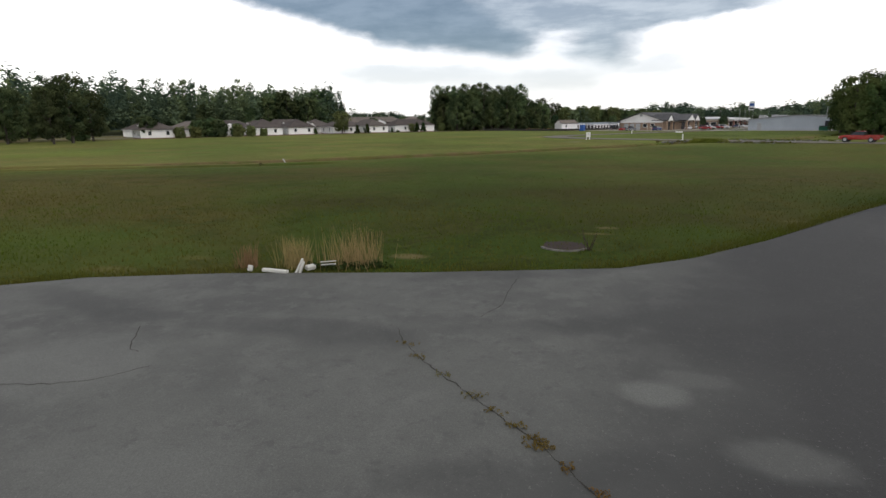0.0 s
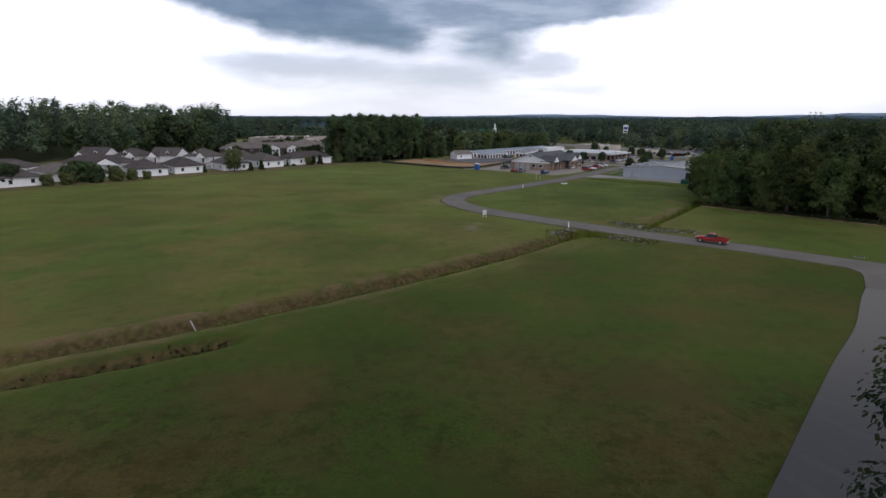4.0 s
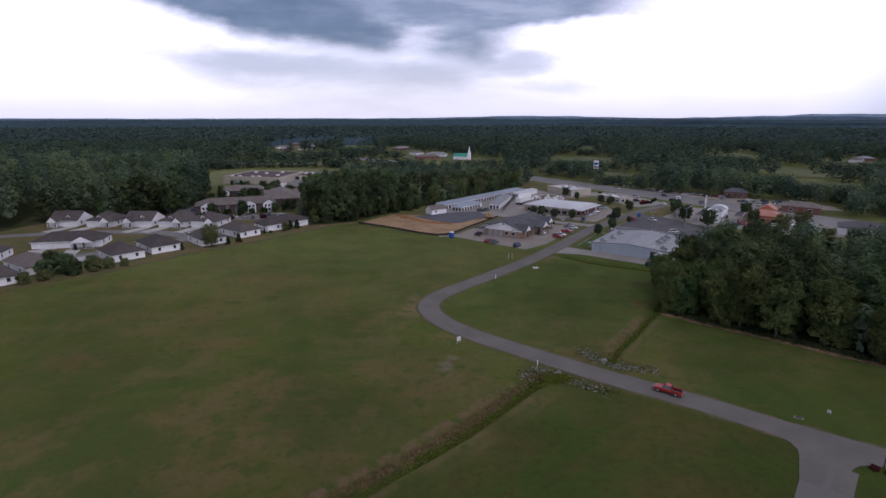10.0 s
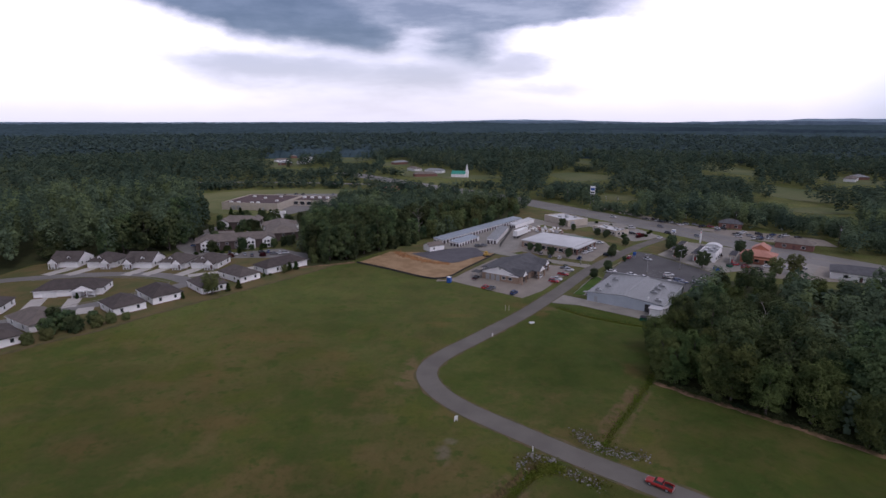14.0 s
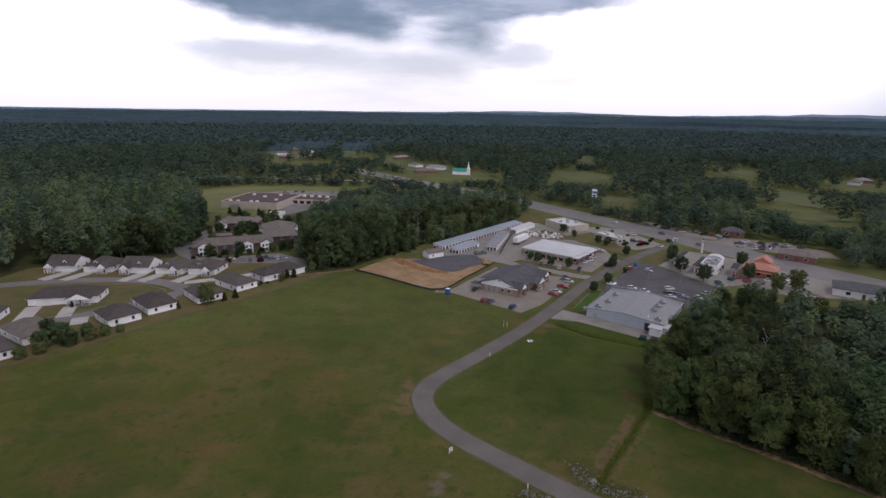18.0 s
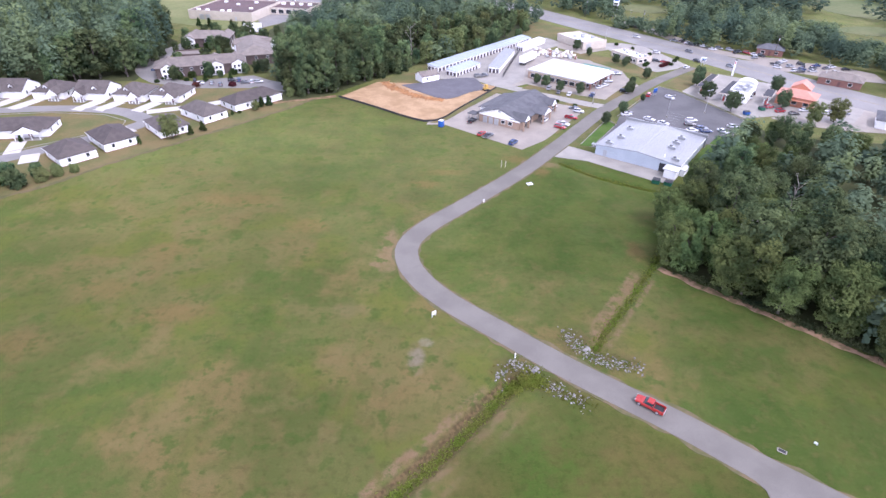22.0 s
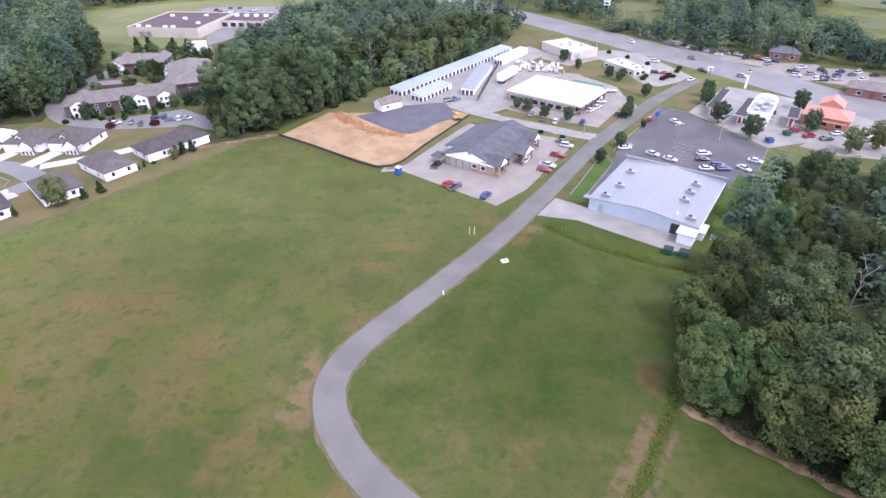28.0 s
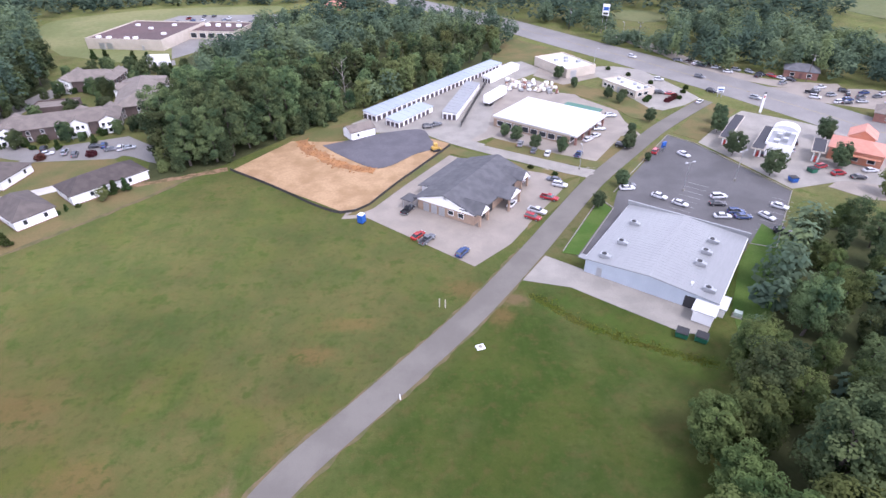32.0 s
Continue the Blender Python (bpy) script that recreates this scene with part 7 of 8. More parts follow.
def utility_pole(x, y, h=11.0, ang=0.0):
    t = thing("utility_pole", "tall brown wooden utility pole with a crossarm", "utility pole", pose(x, y, 0, 0, 0, ang), "utility poles")
    part("pole", pole((0, 0, 0), (0, 0, h), 0.16, 0.11), BARK, t)
    arm = part("crossarm", box(0, 0, h - 0.8, 2.4, 0.12, 0.14), BARK, t)
    for dx in (-1.1, -0.4, 0.4, 1.1):
        part("insulator", pole((dx, 0, h - 0.66), (dx, 0, h - 0.45), 0.06, 0.04, 6), GREYMETAL, arm)
    if h > 10:
        part("transformer", pole((0.3, 0, h - 2.6), (0.3, 0, h - 1.6), 0.25, 0.25, 10), GREYMETAL, t)


for x, y in ((92, 402), (118, 366), (142, 332), (166, 304), (196, 262), (228, 236)):
    utility_pole(x, y, 11, -40)


def roadside_sign(x, y, h, w, d, ang, label, mat, name="pylon_sign"):
    t = thing(name, label, "sign", pose(x, y, 0, 0, 0, ang))
    for s in (-1, 1):
        part("post", box(s * w * 0.3, 0, 0, 0.25, 0.25, h - d), GREYMETAL, t)
    b = part("panel", box(0, 0, h - d, w, 0.5, d, bevel=0.05), mat, t)
    part("face", box(0, -0.27, h - d * 0.55, w * 0.8, 0.03, d * 0.3), BLUEPAINT, b, "plain coloured bar")
    part("face", box(0, -0.27, h - d * 0.9, w * 0.7, 0.03, d * 0.18), DARK, b, "plain dark bar")


roadside_sign(108, 392, 14.5, 3.4, 5.6, -20, "tall white roadside pylon sign beside the highway", TRIMWHITE)
roadside_sign(124.6, 288.0, 3.6, 2.2, 1.8, -10, "low white roadside sign at the street corner", TRIMWHITE)
roadside_sign(86.8, 239.8, 3.0, 1.6, 1.7, 30, "blue and white sign at the lot entrance", BLUEPAINT)


def pillar_sign():
    t = thing("pylon_sign", "tall slim white pillar sign with a dark cap", "sign", pose(131.4, 271.0, 0, 0, 0, -35))
    part("pillar", box(0, 0, 0, 0.8, 0.4, 6.6, bevel=0.04, taper=0.85), TRIMWHITE, t)
    part("cap", box(0, 0, 6.6, 0.72, 0.4, 0.5, bevel=0.04), DARK, t)
    part("panel", box(0, -0.19, 5.2, 0.45, 0.05, 0.9), REDPAINT, t, "plain red bar")


pillar_sign()


def yard_sign(x, y, w, h, top, ang, label):
    t = thing("yard_sign", label, "sign", pose(x, y, height(x, y), 0, 0, ang))
    for s in (-1, 1):
        part("post", box(s * w * 0.42, 0, 0, 0.09, 0.09, top), TRIMWHITE, t)
    part("panel", box(0, -0.06, top - h, w, 0.04, h), TRIMWHITE, t)
    for i in range(3):
        part("lettering", box(0, -0.085, top - h * (0.3 + 0.25 * i), w * 0.7, 0.008, h * 0.09), GREYMETAL, t, "plain grey bar")


yard_sign(1.8, 101.6, 0.9, 0.85, 1.35, 38, "white sale sign on two posts in the grass")
yard_sign(59.4, 74.2, 0.45, 0.3, 0.55, -50, "small white sign in the grass beside the lane")
t = thing("drain", "dark drain inlet with a pale rim beside the lane", "drain", pose(53.8, 72.9, 0, 0, 0, -36))
part("rim", box(0, 0, -0.05, 1.3, 0.75, 0.13, bevel=0.03), CONCRETE, t)
part("grate", box(0, 0, 0.08, 1.0, 0.5, 0.03), DARK, t)
for x, y in ((19.9, 169.6), (21.0, 169.3)):
    t = thing("marker_post", "tall cream marker post in the grass", "post", pose(x, y, 0), "marker posts")
    part("post", box(0, 0, 0, 0.16, 0.16, 1.9, bevel=0.02), CREAM, t)
    part("cap", box(0, 0, 1.9, 0.2, 0.2, 0.06), CREAM, t)
for x, y in ((13.6, 147.4), (16.3, 91.0)):
    t = thing("marker_post", "short white marker post beside the lane", "post", pose(x, y, 0), "marker posts")
    part("post", pole((0, 0, 0), (0, 0, 1.1), 0.09, 0.09), TRIMWHITE, t)
    part("cap", pole((0, 0, 1.1), (0, 0, 1.18), 0.1, 0.04), TRIMWHITE, t)
t = thing("utility_box", "low white concrete drain cover in the grass", "utility box", pose(26.9, 158.5, 0, 0, 0, 20))
part("slab", box(0, 0, 0, 1.5, 1.2, 0.3, bevel=0.05), TRIMWHITE, t)
part("lid", pole((0, 0, 0.3), (0, 0, 0.34), 0.4, 0.4, 16), CONCRETE, t)
t = thing("utility_box", "pale green transformer box on a concrete slab", "utility box", pose(74.8, 165.6, 0, 0, 0, -33))
part("slab", box(0, 0, 0, 1.8, 1.5, 0.12), CONCRETE, t)
part("cabinet", box(0, 0, 0.12, 1.4, 1.1, 1.0, bevel=0.04), material("pale_green_paint", (0.35, 0.42, 0.36), None, 0.5), t)
t = thing("portable_toilet", "bright blue portable toilet at the yard's corner", "toilet", pose(1.6, 201.4, 0, 0, 0, -30))
part("cabin", box(0, 0, 0.1, 1.5, 1.5, 2.1, bevel=0.05), BLUEPAINT, t)
part("roof", box(0, 0, 2.2, 1.4, 1.4, 0.2, taper=0.7), TRIMWHITE, t)
part("door", box(0, -0.77, 0.15, 0.75, 0.05, 1.9), BLUEPAINT, t)
part("skid", box(0, 0, 0, 1.5, 1.6, 0.1), DARK, t)


def dumpster(x, y, ang, mat, label):
    t = thing("dumpster", label, "dumpster", pose(x, y, 0.05, 0, 0, ang))
    part("bin", extrude([(-0.8, 0.1), (0.8, 0.1), (0.95, 1.3), (-0.95, 1.1)], -1.0, 1.0), mat, t)
    part("lid", box(0, 0, 1.25, 2.0, 2.05, 0.08), DARK, t)
    for s in (-1, 1):
        part("pocket", box(0, s * 1.05, 0.6, 1.4, 0.12, 0.2), mat, t)


dumpster(62.6, 160.6, 60, GREENPAINT, "dark green dumpster behind the steel building")
dumpster(65.6, 159.4, 57, GREENPAINT, "green dumpster with a dark lid on the apron")
dumpster(114.4, 219.2, 0, BLUEPAINT, "blue dumpster behind the fuel station")
dumpster(122.6, 224.6, 10, GREENPAINT, "green dumpster beside a fenced yard")


def silt_fence():
    pts = curve_points([(-38.8, 230.8), (-26.8, 222.2), (-17.5, 214.8), (-10.6, 209.2), (-4.2, 205.6), (-0.5, 206.4), (2.4, 209.2), (8.6, 220.6), (16, 233), (23.6, 246)], 2.4)
    t = thing("silt_fence", "low black silt fence round the bare clay plot", "fence")
    for a, b in zip(pts, pts[1:]):
        d = b - a
        part("fabric", box((a.x + b.x) / 2, (a.y + b.y) / 2, 0, d.length, 0.06, 0.75, math.degrees(math.atan2(d.y, d.x))), FENCE, t)
        part("stake", box(a.x, a.y, 0, 0.08, 0.08, 0.95), BARK, t)


silt_fence()


def chain_fence(pts, label, h=1.9):
    t = thing("fence", label, "fence")
    line = curve_points(pts, 3.0)
    for a, b in zip(line, line[1:]):
        d = b - a
        part("post", pole((a.x, a.y, 0), (a.x, a.y, h), 0.05, 0.05, 6), GREYMETAL, t)
        ang = math.degrees(math.atan2(d.y, d.x))
        bm = box((a.x + b.x) / 2, (a.y + b.y) / 2, h - 0.05, d.length, 0.04, 0.04, ang)
        # close black rails also stand for the shadow along the fence
        for k in range(14):
            cuboid(bm, (a.x + b.x) / 2, (a.y + b.y) / 2, 0.08 + k * h / 14.5, d.length, 0.03, 0.08, ang)
        part("rail", bm, FENCE, t)


chain_fence([(27.5, 261.1), (33, 283), (39.4, 306.8)], "dark slatted fence beside the storage rows, its shadow put into the slats")


def junk_yard():
    rng = random.Random(9)
    for i in range(64):
        f, g = rng.random(), rng.random()
        px, py = 46.5 + 19.5 * f + 1.5 * g, 299.5 - 6.0 * f + 12.0 * g
        w = rng.uniform(0.8, 1.9)
        t = thing("pallet_stack", "stack of pale wrapped goods on a pallet", "carton", pose(px, py, 0.04, 0, 0, rng.uniform(0, 90)), "goods behind the shop")
        part("pallet", box(0, 0, 0, w, w, 0.14), BARK, t)
        part("carton", box(0, 0, 0.14, w * 0.9, w * 0.9 * rng.uniform(0.6, 1.0), rng.uniform(0.5, 1.5), bevel=0.08, taper=rng.uniform(0.75, 1.0)), rng.choice((TRIMWHITE, TRIMWHITE, CREAM, CREAM, BRICK, GREYMETAL, SIDING)), t)


junk_yard()


def clay_bank():
    """Broken clods along the cut edge of the graded plot."""
    rng = np.random.default_rng(5)
    bm = bmesh.new()
    line = curve_points([(-22, 251), (-19, 243.5), (-15.5, 240.8), (-10.3, 235), (-4, 231), (1.5, 229.5)], 0.5)
    for p in line:
        for k in range(4):
            r = rng.uniform(0.15, 0.55)
            m = Matrix.Translation((p.x + rng.normal() * 1.1, p.y + rng.normal() * 1.1, 0.05)) @ Euler(tuple(rng.uniform(0, 3, 3))).to_matrix().to_4x4() @ Matrix.Diagonal((r, r * rng.uniform(0.6, 1.2), r * rng.uniform(0.5, 0.9), 1))
            bmesh.ops.create_icosphere(bm, subdivisions=1, radius=1.0, matrix=m)
    tagged(new("clods", mesh_of(bm, "clods", DIRT_DARK)), "broken orange clay clods along a cut bank", "soil", "", "stuff")


clay_bank()
strip("soil", [(-23, 252), (-19.5, 244), (-15.5, 241), (-10.3, 235.2), (-4, 231.2), (2, 229.4)], 3.4, DIRT_DARK, "darker disturbed clay along the cut", "bare soil", 0.10, wob=1.5)


# ---- riprap and ditch growth ----
STONEMESH = []
for s in range(6):
    bm = bmesh.new()
    bmesh.ops.create_icosphere(bm, subdivisions=1, radius=0.5)
    r = random.Random(s)
    for v in bm.verts:
        v.co *= r.uniform(0.7, 1.15)
        v.co.z *= 0.7
    STONEMESH.append(mesh_of(bm, "stone", STONE))


def riprap(line, half, count, label, seed):
    rng = random.Random(seed)
    t = thing("riprap", label, "stones")
    pts = curve_points(line, 0.4)
    for i in range(count):
        p = rng.choice(pts)
        x, y = p.x + rng.gauss(0, half), p.y + rng.gauss(0, half)
        s = rng.uniform(0.16, 0.52)
        ob = new("stone", STONEMESH[i % 6])
        ob.parent = t
        ob.matrix_basis = pose(x, y, height(x, y) + 0.05 * s, rng.uniform(-30, 30), rng.uniform(-30, 30), rng.uniform(0, 360)) @ Matrix.Diagonal((s, s * rng.uniform(0.7, 1.1), s * 0.8, 1))


riprap([(12.8, 86.0), (15.0, 88.4), (16.4, 89.6), (19.2, 86.8), (23, 83.4), (26.8, 81.0)], 0.85, 300, "grey riprap stones at the culvert's lower end", 1)
riprap([(26.5, 97.4), (27.4, 95), (29, 92.6), (32.3, 90.4), (35, 89.6), (37.2, 89.5)], 0.85, 300, "grey riprap stones at the culvert's upper end", 2)
for x, y, a in ((19.4, 88.2, 45), (29.2, 93.4, 45)):
    t = thing("culvert_pipe", "grey concrete culvert pipe under the lane", "pipe", pose(x, y, -0.95, 0, 0, a))
    ring = [[(x0, r * math.cos(k * math.tau / 16), 0.5 + r * math.sin(k * math.tau / 16)) for k in range(16)] for x0, r in ((-0.8, 0.5), (-0.8, 0.62), (0.8, 0.62), (0.8, 0.5))]
    bm = solid(ring)
    part("barrel", bm, STONE, t)


def growth(name, line, half, count, size, hgt, mat, label, seed, every=0.5):
    """Weeds as many small leaf cards along a line."""
    rng = np.random.default_rng(seed)
    pts = curve_points(line, every)
    cen, rad = [], []
    for i in range(count):
        p = pts[int(rng.integers(len(pts)))]
        x, y = p.x + rng.normal() * half, p.y + rng.normal() * half
        r = rng.uniform(0.12, 0.4) * hgt
        cen.append((x, y, height(x, y) + r * 0.6)), rad.append(r)
    return tagged(new(name, quads_mesh(name, leaf_cloud(rng, cen, rad, 12, size), mat)), label, "weeds", "", "stuff")


growth("weeds", [(15.5, 85.5), (9, 77.5), (2, 69.5), (-5, 63)], 0.55, 900, 0.09, 0.65, WEED, "bright green weeds filling the ditch", 1)
growth("weeds", [(-5, 63), (-12, 56), (-25, 44.5), (-39, 33.5)], 0.5, 1500, 0.06, 0.3, WEED, "yellow-green weeds along the ditch bed", 2)
growth("weeds", [(20.2, 85.0), (17.5, 85.8), (15.0, 84.0)], 0.8, 420, 0.12, 1.2, WEED, "bright green thicket beside the culvert", 3)
growth("weeds", [(13.5, 86.6), (16.4, 89.0), (19.4, 86.4), (24, 82.6), (27, 80.6)], 1.0, 240, 0.07, 0.5, BLADE, "thin weeds among the riprap", 31)
growth("weeds", [(26.6, 97.2), (28.6, 93.2), (32.3, 90.6), (37, 89.3)], 1.0, 240, 0.07, 0.5, BLADE, "thin weeds among the riprap", 32)
growth("weeds", [(31, 93.6), (35.1, 100.4), (40.3, 107.0), (48, 118), (53, 126)], 0.5, 700, 0.09, 0.6, WEED, "green weeds filling the upper ditch", 4)
growth("weeds", [(38.5, 172.8), (46, 164.8), (56.5, 158.4), (66, 154)], 0.6, 1500, 0.07, 0.4, WEED, "bright green grass in a swale", 5)
growth("weeds", [(52.6, 119.6), (62.6, 110.0), (86, 89.2), (100, 76.6)], 0.7, 900, 0.14, 1.5, LEAF, "dark brush along the wood's edge", 6)
t = thing("pipe", "pale broken pipe lying across the ditch", "pipe", pose(-26.6, 42.1, 0, 0, 0, -48))
part("pipe", pole((-1.35, 0, 0.18), (1.35, 0, -0.75), 0.07, 0.07), material("weathered_plastic", (0.36, 0.35, 0.33), None, 0.8), t)
growth("brush", [(-40, 26.2), (-35.3, 29.6), (-27.6, 34.7), (-22.6, 39.2)], 0.4, 620, 0.07, 0.6, leaf_material("dead_brush", (0.055, 0.036, 0.022), (0.034, 0.026, 0.018), 0.2), "dark dead brush along a small trench", 12)
riprap([(-23.0, 45.6), (-21.8, 46.6)], 0.45, 44, "small pile of pale stones in the ditch", 8)


# ---- bushes and street trees ----
def bush(seed, h, w, label, mat, cone=False):
    rng = np.random.default_rng(seed)
    t = thing("bush", label, "bush", None, "garden shrubs")
    cen, rad = [], []
    for i in range(12):
        f = (i + 0.5) / 12
        k = (1 - f * 0.85) if cone else math.sin(math.pi * (0.2 + 0.65 * f))
        a = i * 2.4
        cen.append((math.cos(a) * w * 0.55 * k, math.sin(a) * w * 0.55 * k, h * (0.12 + 0.76 * f))), rad.append(w * 0.42 * (0.5 + 0.5 * k))
    bm = bmesh.new()
    tube(bm, (0, 0, -0.1), (0, 0, h * 0.7), 0.07, 0.03, 6)
    for k in range(4):
        tube(bm, (0, 0, h * 0.15), (w * 0.4 * math.cos(k * 1.6), w * 0.4 * math.sin(k * 1.6), h * 0.5), 0.04, 0.02, 5)
    part("stem", bm, BARK, t)
    leaves = new("foliage", quads_mesh("foliage", leaf_cloud(rng, cen, rad, 42, 0.2), mat))
    leaves.parent = t
    return t


STREET_TREE = tree(61, 4.6, 1.9, "small round green tree in a grass strip", 0.16, 90, 0.25, STREETLEAF, "street trees")
STREET_TREE2 = tree(62, 6.4, 2.7, "spreading green tree beside the fuel station", 0.2, 90, 0.25, STREETLEAF, "street trees")
WILLOW = tree(63, 7.5, 3.2, "airy grey-green tree in front of a white house", 0.22, 50, 0.2, LEAF2, "garden trees")
CONE = bush(64, 3.6, 1.3, "dark green conical evergreen shrub", BUSH, True)
ROUND = bush(65, 1.4, 1.2, "low round dark green shrub", BUSH)
DARKRED = bush(66, 1.5, 1.6, "low reddish-brown shrub beside the car park", leaf_material("red_shrub_leaves", (0.10, 0.035, 0.03), (0.07, 0.03, 0.025), 0.3))


def plant_all(proto, rows, seed):
    r = random.Random(seed)
    for i, (x, y, s) in enumerate(rows):
        plant(proto, x, y, s, r.uniform(0, 360), i == 0)


plant_all(STREET_TREE, ((59.3, 206.6, 1.0), (68.1, 217.8, 1.05), (80.1, 233.3, 0.6), (41.2, 253.0, 0.95), (44.4, 249.4, 1.1), (49.4, 243.4, 1.0), (56.8, 240.4, 1.05), (81.6, 253.7, 0.8), (90.5, 263.3, 1.1), (76.8, 241.5, 1.1), (78.6, 245.2, 1.0), (69.5, 313.0, 1.2), (73.4, 301.7, 0.9), (83.0, 287.7, 1.0), (88.2, 286.5, 0.9), (86, 283, 0.9)), 1)
plant_all(STREET_TREE2, ((112.8, 261.9, 1.0), (108.8, 253.6, 1.05), (105.9, 236.3, 1.15), (110.0, 222.8, 1.2), (138.6, 246.5, 1.1), (131.8, 227.7, 1.1), (-131, 284, 0.9), (-98, 281, 0.9), (-106, 300, 0.9), (-76, 262, 1.0)), 2)
plant_all(WILLOW, ((-84.4, 186.4, 1.15), (-59.0, 235.5, 0.9), (-66, 214, 0.5), (134, 211, 1.1), (143, 213, 1.2)), 3)
plant_all(CONE, ((-79.9, 189.8, 1.0), (-77.2, 193.0, 1.1), (-64.9, 218.0, 1.2), (-62.6, 219.2, 1.2), (-66.4, 216.6, 1.0), (-72.8, 209.0, 0.6), (-92.8, 181.4, 0.8), (-130, 181.4, 0.7), (-97, 247.8, 1.0), (-88, 251.8, 1.0), (-108, 250.2, 1.0), (-95, 330, 1.3), (-102, 331, 1.3), (-140, 352, 1.5), (-133, 350, 1.6), (-120, 349, 1.5), (-112, 346, 1.5)), 4)
plant_all(ROUND, ((109, 286.4, 1.0), (113, 293, 1.0), (104.6, 305, 1.0), (99, 316, 1.0), (93, 325, 1.0), (116, 298, 1.0), (-74.0, 207, 0.8), (-71, 211, 0.7), (-116, 245, 1), (-105, 248, 1), (96, 284, 1.2), (98, 287, 1.1), (37.0, 234, 0.8), (52, 225, 0.8), (46, 229.6, 0.8)), 5)
APTSHRUBS = []
for k in range(6):
    APTSHRUBS.append((-115 + k * 5.2, 249.0 + k * 2.05, 0.8 + 0.3 * (k % 3)))
for k in range(4):
    APTSHRUBS.append((-128 + k * 5.4, 302.6 + k * 0.5, 0.9 + 0.3 * (k % 3)))
plant_all(bush(67, 1.9, 1.5, "rounded shrub before the apartment block", BUSH), APTSHRUBS, 15)
plant_all(tree(73, 6.0, 2.6, "leafy young tree beside the apartments", 0.26, 50, 0.2, LEAF, "trees among the apartments"), ((-110, 249.0, 1.0), (-97.5, 254.0, 1.1), (-84, 260.0, 0.8), (-118, 272, 1.0), (-106, 274, 1.2), (-97, 277, 1.0), (-110, 302, 1.1), (-126, 300, 1.0), (-100, 308, 1.2), (-104, 322, 1.2), (-92, 318, 1.0), (-112, 330, 1.2), (-122, 330, 1.2), (-79.5, 262.0, 0.9)), 16)
plant_all(DARKRED, ((106.8, 286.4, 0.9), (108.2, 288.6, 0.9), (103.6, 283.4, 0.9), (105.2, 284.8, 0.9), (-98, 240.2, 1.2), (-84, 242.4, 1.2), (55.8, 60.2, 0.45), (57.0, 59.2, 0.4)), 6)
GARDEN = [tree(71, 6.2, 3.0, "dense dark green garden tree beside the field", 0.26, 60, 0.08, LEAF, "garden trees"), tree(72, 4.4, 2.4, "bushy yellow-green garden tree", 0.24, 60, 0.05, LEAF2, "garden trees")]
plant_all(GARDEN[0], ((-114.5, 153.2, 1.0), (-110.4, 150.6, 0.9), (-117, 148.4, 0.9), (-119.4, 155.6, 1.0), (-109.4, 157.6, 0.7), (-126, 138, 1.1), (-60, 247, 1.2), (-131, 118, 1.2)), 7)
plant_all(GARDEN[1], ((-106.6, 155.0, 0.9), (-104.2, 158.2, 0.8), (-114.8, 145.0, 0.8), (-118.0, 141.4, 0.8), (-101, 160.8, 0.6), (-57.6, 231, 0.8)), 8)


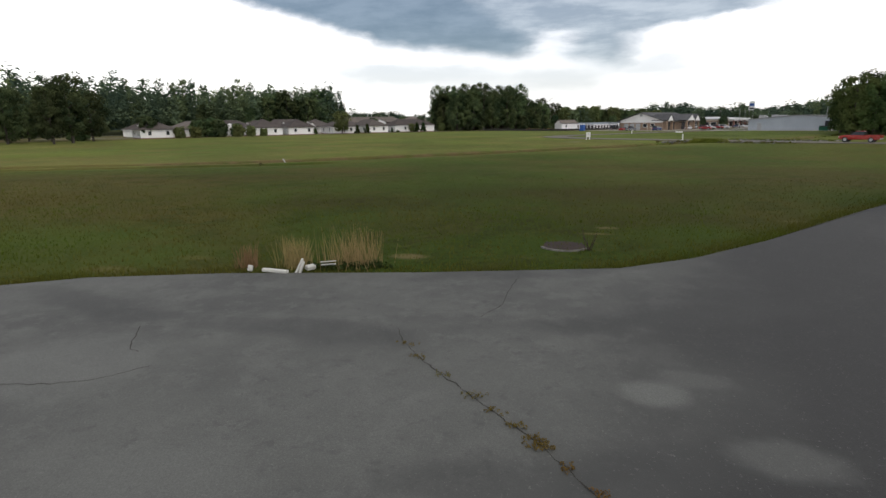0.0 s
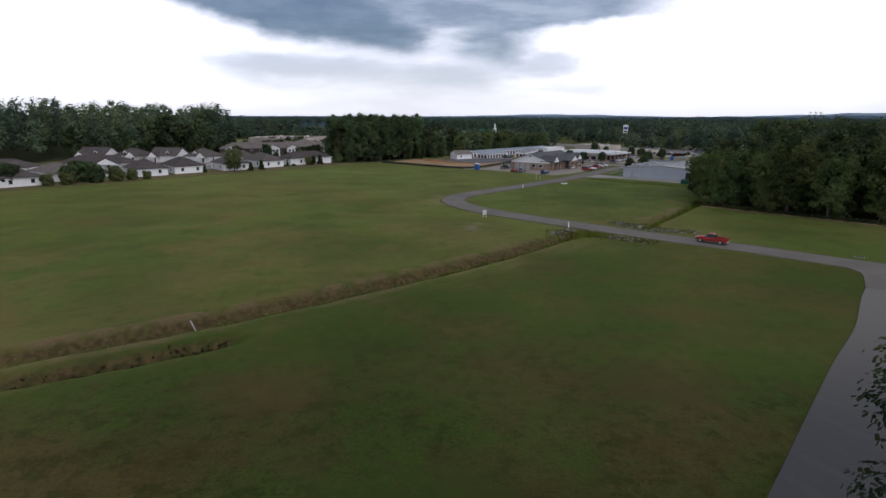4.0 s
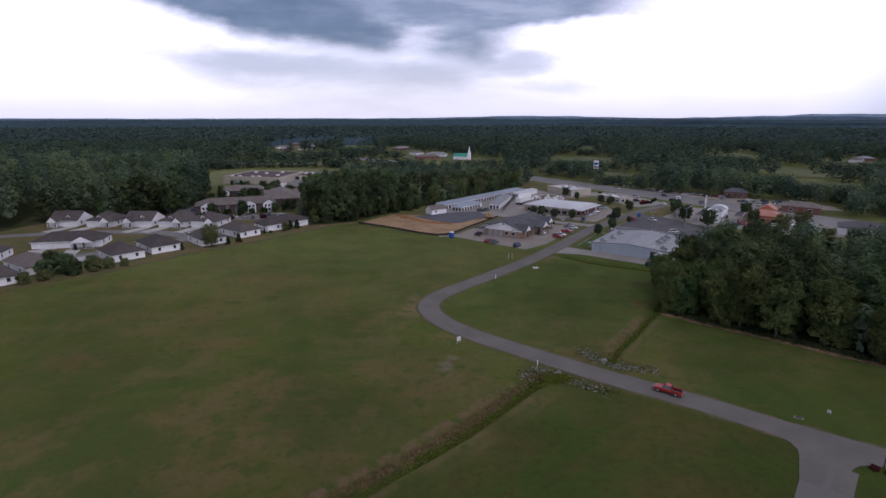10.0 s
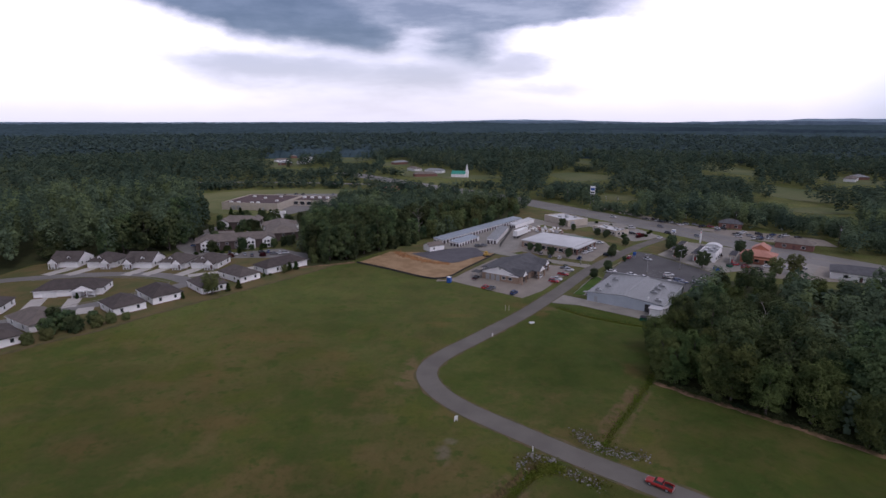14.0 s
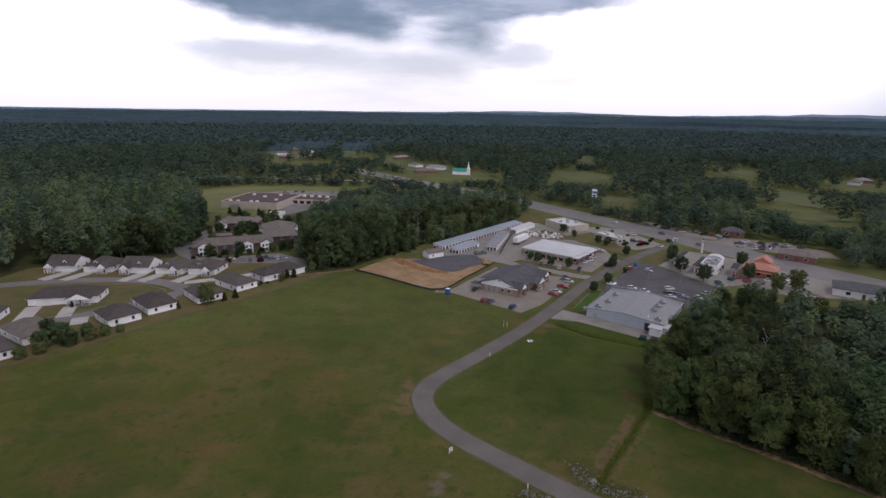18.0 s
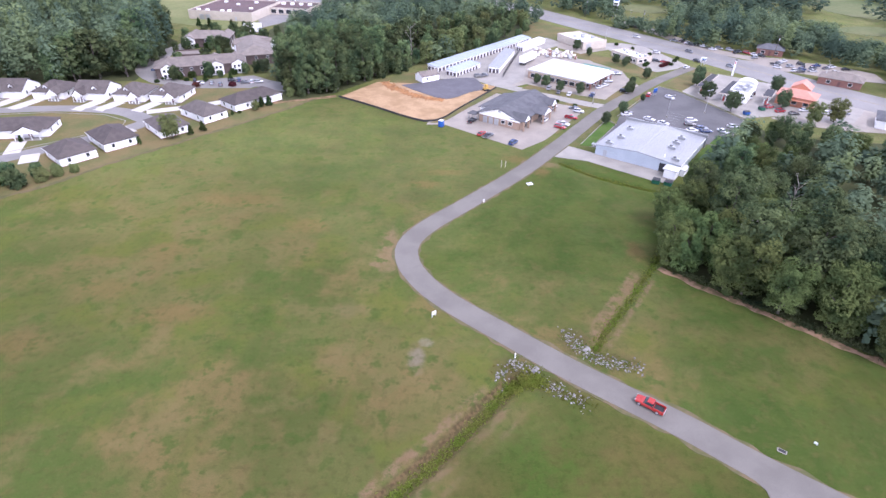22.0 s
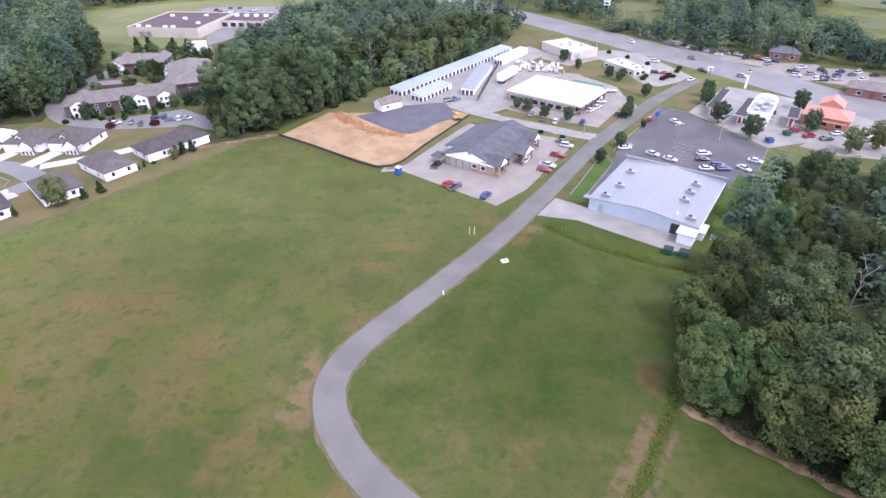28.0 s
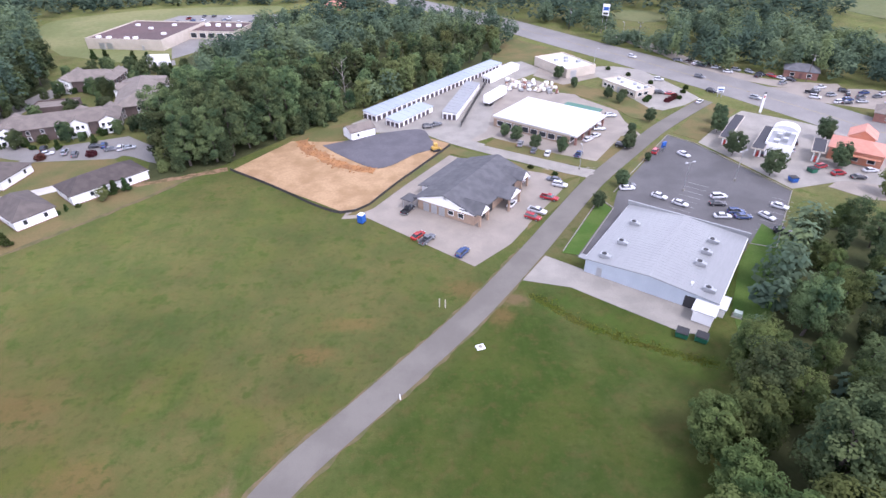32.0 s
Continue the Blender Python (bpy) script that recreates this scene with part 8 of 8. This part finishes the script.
# ---- the pad and its near surroundings ----
def crack():
    rng = np.random.default_rng(3)
    pts = [Vector(p) for p in ((-2.3, 1.5, 0), (-2.1, 1.1, 0), (-1.6, 0.5, 0), (-1.25, 0.15, 0), (-0.9, -0.2, 0), (-0.4, -0.7, 0), (0.0, -1.2, 0), (0.6, -2.0, 0), (1.5, -3.2, 0))]
    fine = curve_points([(p.x, p.y) for p in pts], 0.05)
    bm = bmesh.new()
    prev = None
    for i, p in enumerate(fine):
        d = fine[min(i + 1, len(fine) - 1)] - fine[max(i - 1, 0)]
        side = Vector((d.y, -d.x, 0)).normalized()
        w = 0.002 + 0.014 * abs(noise.noise(p * 3.0))
        j = Vector((noise.noise(p * 9), noise.noise(p * 9 + Vector((7, 0, 0))), 0)) * 0.035
        row = [bm.verts.new((p + j + side * s * w) + Vector((0, 0, 0.834))) for s in (-1, 1)]
        if prev:
            bm.faces.new((prev[0], prev[1], row[1], row[0]))
        prev = row
    tagged(new("crack", mesh_of(bm, "crack", plain("crack_dirt", (0.03, 0.028, 0.022), 0.95))), "dark crack running through the asphalt pad", "crack", "", "structure")
    cen, rad = [], []
    for k, n in ((0.10, 10), (0.18, 12), (0.26, 10), (0.36, 14), (0.42, 12), (0.47, 16), (0.52, 26), (0.545, 24), (0.60, 12), (0.66, 12), (0.71, 18), (0.735, 28), (0.8, 14), (0.86, 16)):
        for _ in range(n):
            p = fine[int(k * 0.9 * (len(fine) - 1))]
            cen.append((p.x + rng.normal() * 0.05, p.y + rng.normal() * 0.03, 0.845 + rng.uniform(0, 0.02))), rad.append(0.02)
    tagged(new("weeds", quads_mesh("weeds", leaf_cloud(rng, cen, rad, 9, 0.007), leaf_material("dry_weed_leaves", (0.13, 0.14, 0.035), (0.20, 0.13, 0.04), 0.3))), "small yellow-green weeds in the crack", "weeds", "", "stuff")
    for line in (((-1.05, 4.2), (-1.12, 3.4), (-1.15, 2.7), (-1.35, 2.1)), ((-5.6, 0.9), (-5.2, 0.3), (-5.0, 0.2)), ((-4.6, -0.1), (-5.0, -0.55), (-5.8, -0.8))):
        f2 = curve_points(line, 0.05)
        bm = bmesh.new()
        prev = None
        for i, p in enumerate(f2):
            d = f2[min(i + 1, len(f2) - 1)] - f2[max(i - 1, 0)]
            side = Vector((d.y, -d.x, 0)).normalized() * (0.004 + 0.008 * abs(noise.noise(p * 4)))
            j = Vector((noise.noise(p * 9), noise.noise(p * 9 + Vector((7, 0, 0))), 0)) * 0.03
            row = [bm.verts.new(p + j + side * s + Vector((0, 0, 0.834))) for s in (-1, 1)]
            if prev:
                bm.faces.new((prev[0], prev[1], row[1], row[0]))
            prev = row
        tagged(new("crack", mesh_of(bm, "crack", bpy.data.materials["crack_dirt"])), "thin dark crack in the asphalt pad", "crack", "", "structure")


crack()


def manhole():
    t = thing("manhole", "low concrete manhole ring with a rusty iron cover", "manhole", pose(-0.38, 6.72, 0.715))
    bm = bmesh.new()
    for k in range(24):
        a = k * math.tau / 24
        cuboid(bm, 0.475 * math.cos(a), 0.475 * math.sin(a), 0, 0.05, 0.14, 0.05 if math.sin(a) > -0.45 else 0.115, math.degrees(a))
    part("ring", bm, material("grey_mortar", (0.24, 0.23, 0.21), (0.10, 0.09, 0.08), 0.95, 4.0), t)
    cov = part("cover", pole((0, 0, 0.0), (0, 0, 0.10), 0.45, 0.44, 28), material("rusty_iron", (0.026, 0.016, 0.014), (0.040, 0.022, 0.018), 0.98, 6.0, 60.0), t)
    bm = bmesh.new()
    for k in range(-4, 5):
        cuboid(bm, k * 0.09, 0, 0.10, 0.03, 0.7, 0.008)
    part("tread", bm, bpy.data.materials["rusty_iron"], cov)
    rng = np.random.default_rng(4)
    w = thing("weed_stalk", "dark dry weed stalks beside the manhole", "weed", pose(0.12, 6.45, 0.8))
    stalk = plain("dry_stalk", (0.05, 0.035, 0.025), 0.9)
    for k in range(7):
        a = rng.uniform(0, 6.28)
        part("stalk", pole((rng.normal() * 0.04, rng.normal() * 0.04, 0), (0.15 * math.cos(a), 0.15 * math.sin(a), rng.uniform(0.25, 0.5)), 0.009, 0.004, 5), stalk, w)


manhole()


def broken_rail():
    """Pieces of a broken white kerb rail lying at the pad's edge."""
    white = material("chalky_white_plastic", (0.62, 0.61, 0.57), (0.5, 0.49, 0.45), 0.7, 3.0, 30.0)
    for x, y, z, L, w, h, rx, ry, rz, label in ((-5.25, 3.62, 0.83, 0.62, 0.12, 0.09, 0, 0, -7, "white broken plastic rail lying on the asphalt"), (-4.86, 3.75, 0.86, 0.5, 0.11, 0.07, 0, -62, 30, "white broken plastic rail leaning upright"),
                                                 (-4.72, 3.9, 0.84, 0.2, 0.16, 0.12, 10, 0, 60, "white broken plastic lump in the grass"), (-5.75, 3.62, 0.83, 0.1, 0.09, 0.16, 0, 12, 20, "small white plastic stub beside the asphalt"),
                                                 (-4.78, 3.70, 0.85, 0.42, 0.08, 0.07, 0, -68, 24, "narrow white plastic rail leaning in dry grass"), (-4.42, 4.02, 0.90, 0.34, 0.05, 0.04, 0, -4, 8, "thin white plastic strip lying in dry grass"), (-4.40, 3.97, 0.97, 0.36, 0.04, 0.03, 0, -6, 4, "thin white plastic strip caught in dry grass")):
        t = thing("plastic_fragment", label, "debris", pose(x, y, z, rx, ry, rz), "broken rail pieces")
        part("piece", box(0, 0, 0, L * 0.85, w * 0.7, h * 0.65, bevel=0.012), white, t)


broken_rail()


def blades(name, count, place, hmin, hmax, mat, label, seed, width=0.006):
    """Grass as many thin upright blades."""
    rng = np.random.default_rng(seed)
    out = []
    for i in range(count):
        x, y = place(rng)
        z = height(x, y) - 0.01
        h = rng.uniform(hmin, hmax)
        a = rng.uniform(0, math.tau)
        dx, dy = math.cos(a) * width, math.sin(a) * width
        lx, ly = rng.normal() * h * 0.22, rng.normal() * h * 0.22
        out += [(x - dx, y - dy, z), (x + dx, y + dy, z), (x + lx + dx * 0.2, y + ly + dy * 0.2, z + h), (x + lx - dx * 0.2, y + ly - dy * 0.2, z + h)]
    return tagged(new(name, quads_mesh(name, np.array(out), mat)), label, "grass", "", "stuff")


EDGE = [(-30, -6.0), (-20, -2.5), (-9.4, 2.0), (-8.3, 2.7), (-6.1, 3.4), (-2.7, 4.1), (0.6, 5.0), (2.0, 6.0), (3.8, 7.9), (5.4, 9.9), (7.6, 12.7), (10.8, 16.7), (16, 23)]


def beyond_edge(rng, depth):
    k = rng.uniform(0, len(EDGE) - 1.001)
    i = int(k)
    (ax, ay), (bx, by) = EDGE[i], EDGE[i + 1]
    L = math.hypot(bx - ax, by - ay)
    d = abs(rng.normal()) * depth
    return ax + (bx - ax) * (k - i) - (by - ay) / L * d, ay + (by - ay) * (k - i) + (bx - ax) / L * d + 0.02


def field_spot(rng):
    while True:
        x, y = rng.uniform(-29, 15.9), -4 + abs(rng.normal()) * 11
        for (ax, ay), (bx, by) in zip(EDGE, EDGE[1:]):
            if ax <= x < bx and y > ay + (by - ay) * (x - ax) / (bx - ax) + 0.05:
                return x, y


blades("grass", 11000, lambda r: beyond_edge(r, 0.3), 0.03, 0.09, BLADE, "green grass fringe along the asphalt pad", 21, 0.008)
blades("grass", 42000, field_spot, 0.03, 0.08, BLADE, "short mown grass near the pad", 22, 0.012)
blades("tall_grass", 260, lambda r: (-4.1 + r.normal() * 0.24, 4.5 + r.normal() * 0.22), 0.3, 0.75, STRAW, "tall dry straw-coloured grass beside the pad", 23, 0.006)
blades("tall_grass", 240, lambda r: (-5.15 + r.normal() * 0.14, 4.15 + r.normal() * 0.14), 0.3, 0.6, STRAW, "dry straw-coloured grass tuft beside broken rail", 24, 0.006)
blades("tall_grass", 120, lambda r: (-6.0 + r.normal() * 0.08, 3.95 + r.normal() * 0.1), 0.25, 0.5, STRAW, "small dry grass tuft at the asphalt edge", 25, 0.006)
growth("weeds", [(-4.75, 4.15), (-4.2, 4.2), (-3.6, 4.35)], 0.1, 60, 0.03, 0.25, BUSH, "dark green weeds under dry grass", 9, 0.1)
